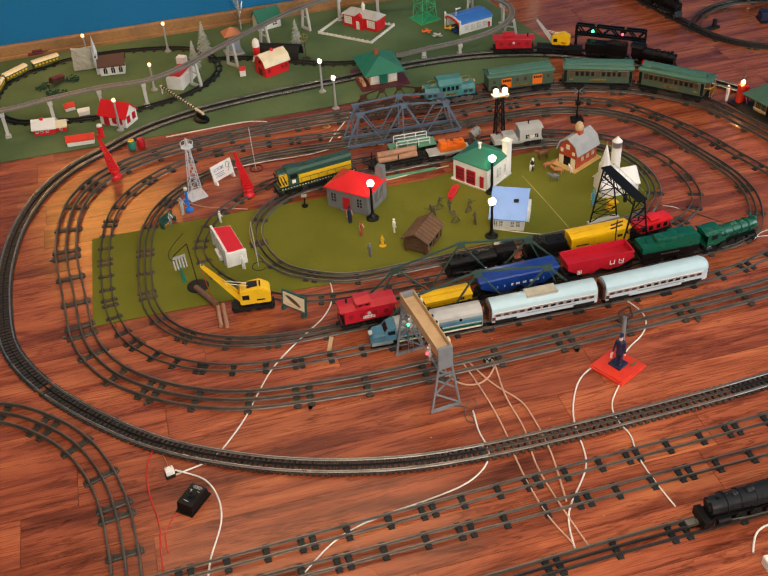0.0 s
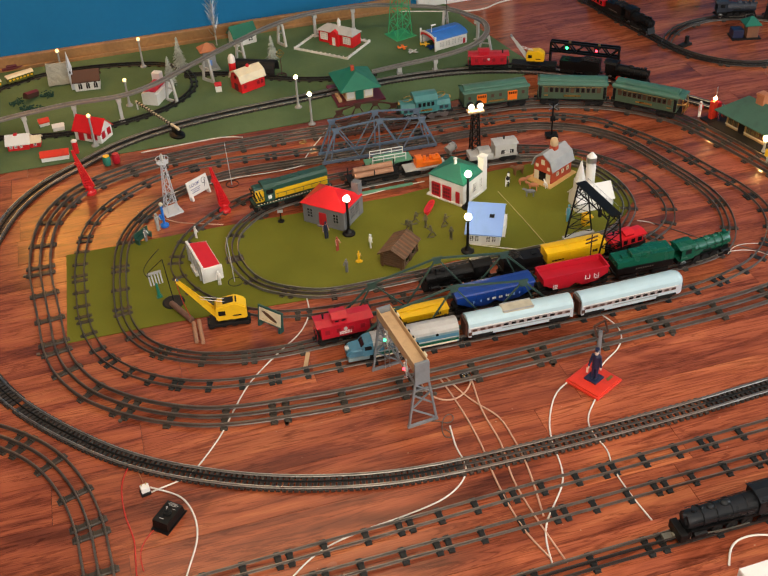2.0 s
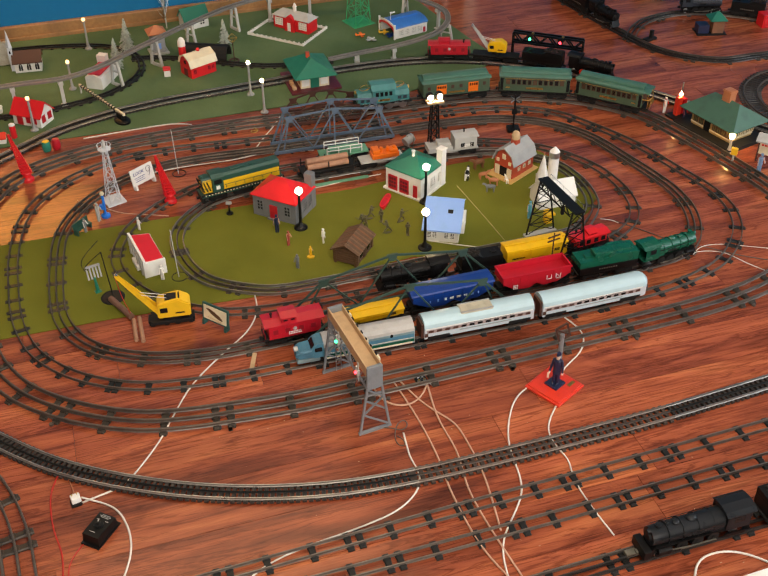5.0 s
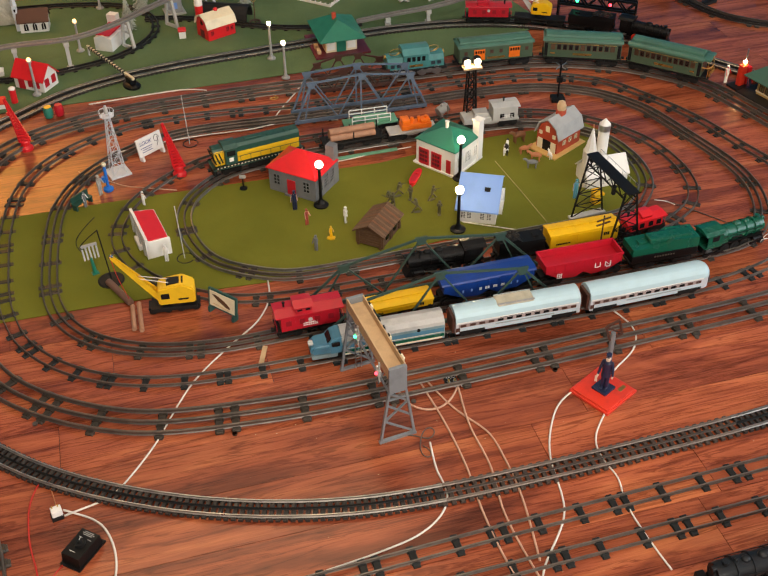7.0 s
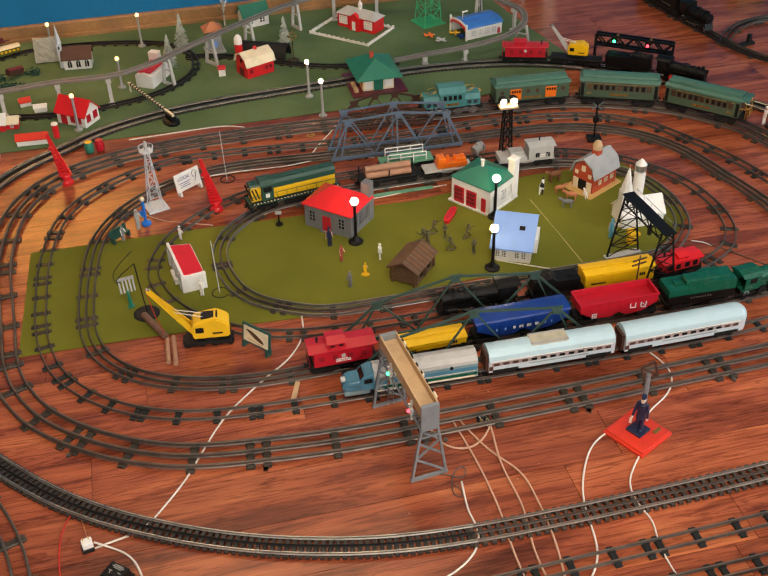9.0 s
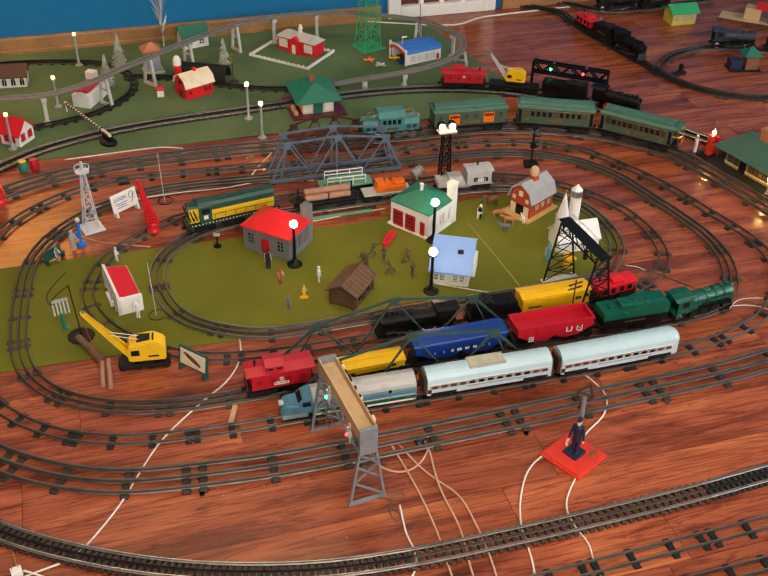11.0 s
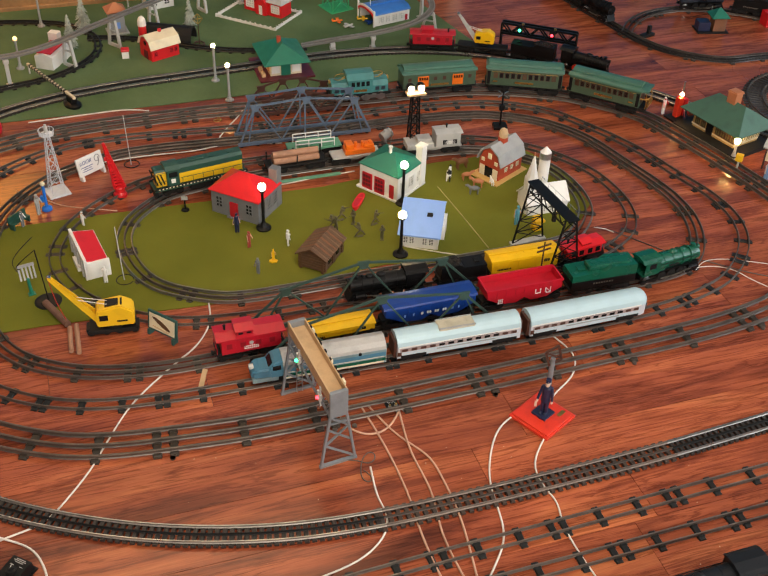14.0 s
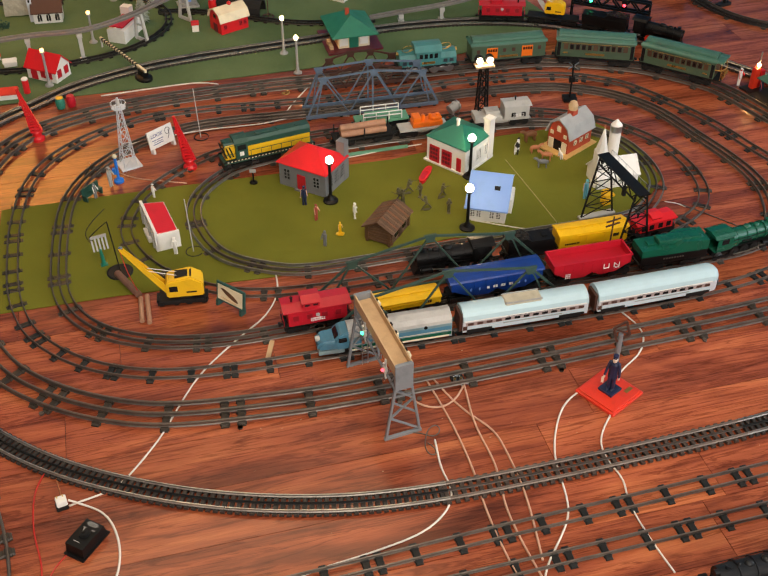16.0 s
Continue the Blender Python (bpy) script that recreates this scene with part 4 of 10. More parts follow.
def hopper(m, L, W, H, body, label, gauge, covered=True, letters=True):
    ob = thing("hopper_car", m, label, "toy train car", "toy train cars")
    underframe(ob, L, W * 0.5)
    bm = bm_new()
    side = ((-L / 2 + 0.004, H - 0.008), (-L / 2 + 0.004, 0.042), (-L * 0.30, 0.022), (-L * 0.10, 0.019), (0, 0.030), (L * 0.10, 0.019), (L * 0.30, 0.022), (L / 2 - 0.004, 0.042), (L / 2 - 0.004, H - 0.008))
    if covered:
        prism(bm, side, -W / 2, W / 2, "y")
    else:
        for s in (-1, 1):
            prism(bm, side, s * W / 2 - 0.0018 * (s > 0) * 1, s * W / 2 + 0.0018 * (s < 0), "y")
        bx(bm, -L / 2 + 0.004, -L / 2 + 0.006, -W / 2, W / 2, 0.042, H - 0.008)
        bx(bm, L / 2 - 0.006, L / 2 - 0.004, -W / 2, W / 2, 0.042, H - 0.008)
        bx(bm, -L / 2 + 0.006, L / 2 - 0.006, -W / 2 + 0.002, W / 2 - 0.002, H * 0.62, H * 0.66)
    ribs = []
    for k in range(9):
        x = -L / 2 + 0.006 + (L - 0.012) * k / 8
        for s in (-1, 1):
            ribs.append(bx(bm_new(), x - 0.0009, x + 0.0009, s * W / 2 - 0.0010, s * W / 2 + 0.0013, 0.040, H - 0.008))
    shell = part("body", bm, body, ob)
    for rib in ribs:
        part("rib", rib, body, shell)
    bm = bm_new()
    if covered:
        prism(bm, ((-W / 2 - 0.001, H - 0.009), (W / 2 + 0.001, H - 0.009), (W / 2 - 0.001, H - 0.005), (W * 0.25, H - 0.003), (-W * 0.25, H - 0.003), (-W / 2 + 0.001, H - 0.005)), -L / 2, L / 2)
    else:
        for s in (-1, 1):
            bx(bm, -L / 2 + 0.002, L / 2 - 0.002, s * (W / 2) - 0.002, s * (W / 2) + 0.002, H - 0.010, H - 0.006)
            bx(bm, s * (L / 2 - 0.004) - 0.002, s * (L / 2 - 0.004) + 0.002, -W / 2, W / 2, H - 0.010, H - 0.006)
    part("roof" if covered else "rim", bm, body, ob)
    if letters:
        if covered:
            for x, w, count in ((-0.060, 0.0030, 1), (-0.040, 0.0030, 1), (-0.020, 0.0050, 1), (-0.004, 0.0040, 2), (0.014, 0.0040, 2), (0.032, 0.0036, 2), (0.050, 0.0024, 2), (0.066, 0.0028, 1)):
                marks(ob, x, W / 2 + 0.0011, H * 0.50, count, w * 1.15, 0.0066, 0.0009, WHITE if -0.03 < x < 0.04 else SKYBLUE)
        else:
            for x in (0.17, 0.30):
                glyph = bm_new()
                y = -W / 2 - 0.0012
                for q in (-1, 1):
                    bar(glyph, (x * L + q * 0.006, y, H * 0.50), (x * L + q * 0.006, y, H * 0.68), 0.0022, 0.0008)
                bar(glyph, (x * L - 0.006, y, H * (0.51 if x < 0.2 else 0.67)), (x * L + 0.006, y, H * 0.51), 0.0022, 0.0008)
                part("lettering", glyph, WHITE, ob)
            marks(ob, L * 0.31, W / 2 + 0.0011, H * 0.45, 3, 0.003, 0.004, 0.001, WHITE)
            marks(ob, -L * 0.30, W / 2 + 0.0011, H * 0.47, 3, 0.0034, 0.0032, 0.001, WHITE, rows=3)
    for s in (-1, 1):
        wheels("truck", ob, s * L * 0.37, gauge)
    couplers(ob, L)
    return ob


def steam_engine(m, L, W, H, body, label, gauge, wheel=SOOT, trim=BLACK):
    """A die-cast steam engine, its front towards +x."""
    ob = thing("steam_locomotive", m, label, "toy locomotive", "toy locomotives")
    r, zc = W * 0.40, H * 0.56
    bm = bm_new()
    rod(bm, (-L * 0.18, 0, zc), (L * 0.40, 0, zc), r * 1.08, 36, r * 0.94)
    rod(bm, (L * 0.40, 0, zc), (L * 0.47, 0, zc), r * 0.96, 36, r * 0.90)
    rod(bm, (L * 0.47, 0, zc), (L * 0.485, 0, zc), r * 0.55, 16, r * 0.4)
    for k in (-0.08, 0.06, 0.2, 0.33):
        rod(bm, (k * L - 0.001, 0, zc), (k * L + 0.001, 0, zc), r * 1.10, 36)
    bx(bm, -L * 0.20, -L * 0.06, -r, r, zc - r * 0.9, zc, bevel=0.002)
    part("boiler", bm, body, ob, smooth=False)
    part("smokestack", lathe(bm_new(), ((0.0055, zc + r * 0.8), (0.0045, zc + r * 1.1), (0.0062, zc + r * 1.38), (0.0045, zc + r * 1.38)), 12, pose(L * 0.40, 0, 0)), body, ob)
    part("steam_dome", ball(bm_new(), (L * 0.10, 0, zc + r * 0.98), 0.010, 1.2, 0.9, 0.7), body, ob, smooth=True)
    part("sand_dome", ball(bm_new(), (L * 0.24, 0, zc + r * 0.96), 0.008, 1.1, 0.9, 0.7), body, ob, smooth=True)
    part("bell", ball(bm_new(), (L * 0.32, 0, zc + r * 1.15), 0.0035), body, ob, smooth=True)
    bm = bm_new()
    cab_h = H * 0.95
    for s in (-1, 1):
        bx(bm, -L * 0.40, -L * 0.18, s * W / 2 - 0.002 * (s > 0), s * W / 2 + 0.002 * (s < 0), H * 0.38, cab_h - 0.004)
    bx(bm, -L * 0.20, -L * 0.185, -W / 2, W / 2, H * 0.38, cab_h - 0.003)
    prism(bm, ((-W / 2 - 0.002, cab_h - 0.006), (W / 2 + 0.002, cab_h - 0.006), (W * 0.36, cab_h), (0, cab_h + 0.003), (-W * 0.36, cab_h)), -L * 0.44, -L * 0.165)
    bx(bm, -L * 0.42, -L * 0.18, -W * 0.45, W * 0.45, H * 0.36, H * 0.39)
    cab = part("cab", bm, body, ob)
    for s in (-1, 1):
        part("window", bx(bm_new(), -L * 0.34, -L * 0.24, s * W / 2 - 0.0006, s * W / 2 + 0.0006, H * 0.62, H * 0.80), WINDOWDARK, cab)
    bm = bm_new()
    for s in (-1, 1):
        bx(bm, -L * 0.18, L * 0.44, s * W * 0.36 - 0.004, s * W * 0.36 + 0.004, H * 0.36, H * 0.385)
        rod(bm, (L * 0.30, s * W * 0.42, H * 0.24), (L * 0.42, s * W * 0.42, H * 0.24), 0.006, 10)
        rod(bm, (-L * 0.02, s * W * 0.36, H * 0.52), (L * 0.12, s * W * 0.36, H * 0.52), 0.0045, 8)
    bx(bm, -L * 0.40, L * 0.44, -W * 0.24, W * 0.24, H * 0.14, H * 0.36)
    part("running_gear", bm, trim, ob)
    part("pilot", prism(bm_new(), ((L * 0.43, H * 0.34), (L * 0.45, H * 0.34), (L * 0.51, H * 0.06), (L * 0.44, H * 0.06)), -W * 0.36, W * 0.36, "y"), trim, ob)
    dr = H * 0.165
    for k in (-0.10, 0.045, 0.19):
        for s in (-1, 1):
            bm = bm_new()
            y = s * gauge / 2
            rod(bm, (k * L, y - 0.003, dr), (k * L, y + 0.003, dr), dr, 18)
            rod(bm, (k * L, y + s * 0.002, dr), (k * L, y + s * 0.0045, dr), dr * 0.35, 10)
            part("driving_wheel", bm, wheel, ob)
    for s in (-1, 1):
        bm = bm_new()
        y = s * (gauge / 2 + 0.006)
        bar(bm, (-L * 0.12, y, dr * 0.7), (L * 0.21, y, dr * 0.7), 0.003, 0.0015)
        bar(bm, (L * 0.045, y + s * 0.002, dr * 0.8), (L * 0.33, y + s * 0.002, H * 0.24), 0.0025, 0.0015)
        part("side_rod", bm, RODMETAL, ob)
    wheels("pilot_truck", ob, L * 0.36, gauge, 0.007, trim, 2, 0.022)
    wheels("trailing_truck", ob, -L * 0.30, gauge, 0.008, trim, 1)
    part("headlight", rod(bm_new(), (L * 0.47, 0, zc + r * 0.75), (L * 0.50, 0, zc + r * 0.75), 0.005, 12), body, ob)
    part("handrail", rod(rod(bm_new(), (-L * 0.16, -r * 1.12, zc + r * 0.35), (L * 0.42, -r * 1.06, zc + r * 0.35), 0.0008, 6), (-L * 0.16, r * 1.12, zc + r * 0.35), (L * 0.42, r * 1.06, zc + r * 0.35), 0.0008, 6), trim, ob)
    return ob


def tender(m, L, W, H, body, label, gauge, low=None, lettered=True):
    ob = thing("tender", m, label, "toy tender", "toy train cars")
    underframe(ob, L, W * 0.9)
    bm = bm_new()
    bx(bm, -L / 2 + 0.003, L / 2 - 0.003, -W / 2, W / 2, 0.024, H * (0.60 if low else 0.78), bevel=0.0015)
    part("body", bm, low or body, ob)
    bm = bm_new()
    base = H * (0.60 if low else 0.78)
    prism(bm, ((-L / 2 + 0.003, base), (L / 2 - 0.003, base), (L / 2 - 0.003, H * 0.95), (L * 0.10, H), (0.0, H * 0.86), (-L / 2 + 0.003, H * 0.84)), -W / 2, W / 2, "y")
    part("deck", bm, body, ob)
    if low:
        part("coal_bunker", bx(bm_new(), -L * 0.22, L * 0.40, -W * 0.30, W * 0.30, H * 0.84, H * 1.02, bevel=0.004), body, ob)
    else:
        coal, rng = bm_new(), random.Random(int(L * 1e4))
        for k in range(46):
            ball(coal, (L * rng.uniform(0.02, 0.42), W * rng.uniform(-0.36, 0.36), H * rng.uniform(0.93, 1.0)), rng.uniform(0.003, 0.0055), rng.uniform(0.8, 1.4), rng.uniform(0.8, 1.3), 0.8, sub=1)
        part("coal_load", coal, COAL, ob, "dark lumps of coal")
    part("water_hatch", bx(bm_new(), -L * 0.36, -L * 0.25, -0.008, 0.008, H * 0.85, H * 0.90, bevel=0.001), body, ob)
    if lettered:
        marks(ob, 0, W / 2 + 0.0003, H * 0.44, 8, 0.0036, 0.004, 0.0030, RODMETAL)
    for s in (-1, 1):
        wheels("truck", ob, s * L * 0.28, gauge)
    couplers(ob, L)
    return ob


def streamliner(m, L, W, H, gauge, label, dome=True, blunt=False):
    ob = thing("passenger_car", m, label, "toy passenger car", "silver passenger cars")
    underframe(ob, L * 0.96, W * 0.7, 0.014)
    zs = H * 0.655

    bm = bm_new()
    prism(bm, [(-W / 2, 0.020), (W / 2, 0.020), (W / 2, zs), (-W / 2, zs)], -L / 2 + 0.004, L / 2 - 0.004)
    part("body", bm, CARSIDE, ob, "white lower side")
    prof = [(W / 2 + 0.0006, zs), (W / 2 + 0.0006, zs + 0.003)] + [(W / 2 * math.cos(a), zs + 0.003 + (H - zs - 0.003) * math.sin(a)) for a in (0.42, 0.78, 1.12, 1.35, 1.57, 1.79, 2.02, 2.36, 2.72)] + [(-W / 2 - 0.0006, zs + 0.003), (-W / 2 - 0.0006, zs)]
    bm = bm_new()
    prism(bm, prof, -L / 2 + 0.004, L / 2 - 0.004)
    part("roof", bm, SILVER, ob, "rounded roof with a pale cool reflection in its colour")
    if blunt:
        x0 = L / 2 - 0.005
        plan = [(x0 + 0.020 * math.cos(a), W / 2 * math.sin(a)) for a in [math.pi * (k / 12 - 0.5) for k in range(13)]]
        end = part("rounded_end", prism(bm_new(), plan, 0.020, zs + 0.002, "z"), CARSIDE, ob, "white rounded observation end")
        part("end_roof", ball(bm_new(), (x0, 0, zs), 1.0, 0.021, W / 2, H - zs - 0.001, sub=3), SILVER, end, smooth=True)
        for k in (-2, -1, 0, 1, 2):
            a = k * 0.42
            part("end_window", bx(bm_new(), 0.0195, 0.0208, -0.0042, 0.0042, H * 0.47, H * 0.60, pose(x0, 0, 0, 0, 0, math.degrees(a)) @ Matrix.Translation((-0.0195 + math.hypot(0.020 * math.cos(a), W / 2 * math.sin(a)), 0, 0))), GUNBLUE, end)
    for s in (-1, 1):
        for k in range(3):
            z = 0.023 + k * 0.0050
            part("flute", bar(bm_new(), (-L / 2 + 0.006, s * W / 2, z), (L / 2 - 0.010, s * W / 2, z), 0.0011), SILVER, ob)
        band = part("window_band", bx(bm_new(), -L / 2 + 0.010, L / 2 - 0.014, s * W / 2 - 0.0006, s * W / 2 + 0.0006, H * 0.500, H * 0.625), STRIP, ob, "pinkish grey window strip")
        for k in range(13):
            x = -L * 0.43 + L * 0.86 * k / 12
            dark = WINDOWDARK if 3 < k < 11 else DARKBROWN
            part("window", bx(bm_new(), x - 0.0062, x + 0.0062, s * W / 2 - 0.0010, s * W / 2 + 0.0011, H * 0.515, H * 0.605), dark, band)
        part("door", bx(bm_new(), -L * 0.485, -L * 0.455, s * W / 2 - 0.0010, s * W / 2 + 0.0013, 0.026, H * 0.50), DARKBROWN, ob, "brown end door")
        # white strip paints the highlight that runs along the roof's lower edge
        part("cant_highlight", bx(bm_new(), -L / 2 + 0.006, L / 2 - 0.008, s * W / 2 - 0.0010, s * W / 2 + 0.0016, zs + 0.0002, zs + 0.0030), WHITE, ob, "white highlight painted along the roof's lower edge")
        part("trim_line", bx(bm_new(), -L * 0.15, L * 0.30, s * W / 2 - 0.0008, s * W / 2 + 0.0010, H * 0.640, H * 0.654), SOOT, ob)
        part("trim_line", bx(bm_new(), -L * 0.18, L * 0.28, s * W / 2 - 0.0008, s * W / 2 + 0.0008, H * 0.41, H * 0.45), GREYP, ob)
    if dome:
        bm = bm_new()
        bx(bm, -L * 0.16, L * 0.13, -W * 0.31, W * 0.31, H * 0.84, H + 0.001, bevel=0.005)
        d = part("vista_dome", bm, DOMECREAM, ob, "cream ribbed dome on the roof")
        for k in range(7):
            x = -L * 0.145 + L * 0.26 * k / 6
            part("dome_rib", bx(bm_new(), x - 0.0008, x + 0.0008, -W * 0.312, W * 0.312, H * 0.88, H + 0.0013), DOMECREAM, d)
        for q in (-1, 1):
            part("dome_edge", bx(bm_new(), -L * 0.158, L * 0.128, q * W * 0.29 - 0.0008, q * W * 0.29 + 0.0008, H - 0.001, H + 0.0022), ROOFGREY, d)
    for s in (-1, 1):
        part("vestibule", bx(bm_new(), s * (L / 2 - 0.002) - 0.004, s * (L / 2 - 0.002) + 0.004, -W * 0.36, W * 0.36, 0.018, H * 0.82, bevel=0.001), DARKBROWN if not (blunt and s > 0) else SILVER, ob)
        wheels("truck", ob, s * L * 0.36, gauge, 0.009)
        for q in (-1, 1):
            part("skirt_opening", bx(bm_new(), s * L * 0.36 - 0.028, s * L * 0.36 + 0.028, q * W / 2 - 0.001, q * W / 2 + 0.0009, 0.0195, 0.026), SOOT, ob)
    return ob


def bulldog_diesel(m, L, W, H, gauge, label):
    """A cab diesel with a sloped nose towards +x."""
    ob = thing("diesel_locomotive", m, label, "toy locomotive", "toy locomotives")
    underframe(ob, L * 0.94, W * 0.7, 0.014)
    prof = [(-W / 2, 0.016), (W / 2, 0.016), (W / 2, H * 0.70)] + [(W / 2 * math.cos(a), H * 0.70 + H * 0.30 * math.sin(a)) for a in (0.4, 0.9, 1.57, 2.24, 2.74)] + [(-W / 2, H * 0.70)]
    bm = bm_new()
    prism(bm, prof, -L / 2, L * 0.27)
    part("roof", bm, CABGREY, ob, "pale grey upper body")
    for z0, z1, material, text in ((0.017, H * 0.31, DULLBLUE, "dull blue skirt"), (H * 0.31, H * 0.42, LOCOGREEN, "dark green letter band"), (H * 0.42, H * 0.49, DULLBLUE, "dull blue band"), (H * 0.49, H * 0.63, TEALBLUE, "steel blue band"), (H * 0.63, H * 0.72, DULLBLUE, "dull blue upper band")):
        part("side_band", bx(bm_new(), -L / 2 + 0.001, L * 0.27, -W / 2 - 0.0008, W / 2 + 0.0008, z0, z1), material, ob, text)
    for name, outline, half in (("nose", ((L * 0.30, 0.022), (L * 0.490, 0.022), (L * 0.500, 0.032), (L * 0.498, H * 0.50), (L * 0.484, H * 0.60), (L * 0.450, H * 0.655), (L * 0.30, H * 0.69)), W * 0.485), ("cab", ((L * 0.255, 0.024), (L * 0.362, 0.024), (L * 0.372, H * 0.64), (L * 0.338, H * 0.81), (L * 0.310, H * 0.86), (L * 0.255, H * 0.90)), W * 0.502)):
        bm = bm_new()
        prism(bm, outline, -half, half, "y")
        for v in bm.verts:
            if v.co.z > H * 0.8:
                v.co.y *= 0.86
            if v.co.x > L * 0.45:
                v.co.y *= 0.84
        bmesh.ops.recalc_face_normals(bm, faces=bm.faces)
        bmesh.ops.bevel(bm, geom=bm.edges[:], offset=0.0052 if name == "nose" else 0.0026, segments=3, affect="EDGES")
        part(name, bm, TEALBLUE, ob, "steel blue rounded nose" if name == "nose" else "steel blue cab")
    part("pilot", bx(bm_new(), L * 0.30, L * 0.492, -W * 0.42, W * 0.42, 0.012, 0.024, bevel=0.003), DULLBLUE, ob, "dull blue pilot below the nose")
    part("windshield", prism(bm_new(), ((L * 0.341, H * 0.80), (L * 0.367, H * 0.67), (L * 0.373, H * 0.67), (L * 0.347, H * 0.805)), -W * 0.30, W * 0.30, "y"), WINDOWDARK, ob)
    for s in (-1, 1):
        part("stripe", bx(bm_new(), -L * 0.48, L * 0.25, s * (W / 2 + 0.0008) - 0.0004, s * (W / 2 + 0.0008) + 0.0004, H * 0.465, H * 0.478), CREAM, ob)
        part("stripe", bx(bm_new(), -L * 0.48, L * 0.25, s * (W / 2 + 0.0008) - 0.0004, s * (W / 2 + 0.0008) + 0.0004, 0.018, 0.022), CREAM, ob)
        part("cab_window", bx(bm_new(), L * 0.285, L * 0.345, s * W * 0.47 - 0.0030, s * W * 0.47 + 0.0030, H * 0.62, H * 0.74, bevel=0.0008), WINDOWDARK, ob)
        for k in (-0.30, -0.05):
            part("porthole", rod(bm_new(), (k * L, s * (W / 2 - 0.001), H * 0.68), (k * L, s * (W / 2 + 0.0012), H * 0.68), 0.004, 12), WINDOWDARK, ob)
        wheels("truck", ob, s * L * 0.30, gauge, 0.009)
    marks(ob, -L * 0.10, W / 2 + 0.0009, H * 0.405, 16, 0.005, 0.004, 0.002, BRASS)
    part("headlight", rod(bm_new(), (L * 0.470, 0, H * 0.60), (L * 0.503, 0, H * 0.59), 0.006, 12), LIGHTGREY, ob)
    return ob


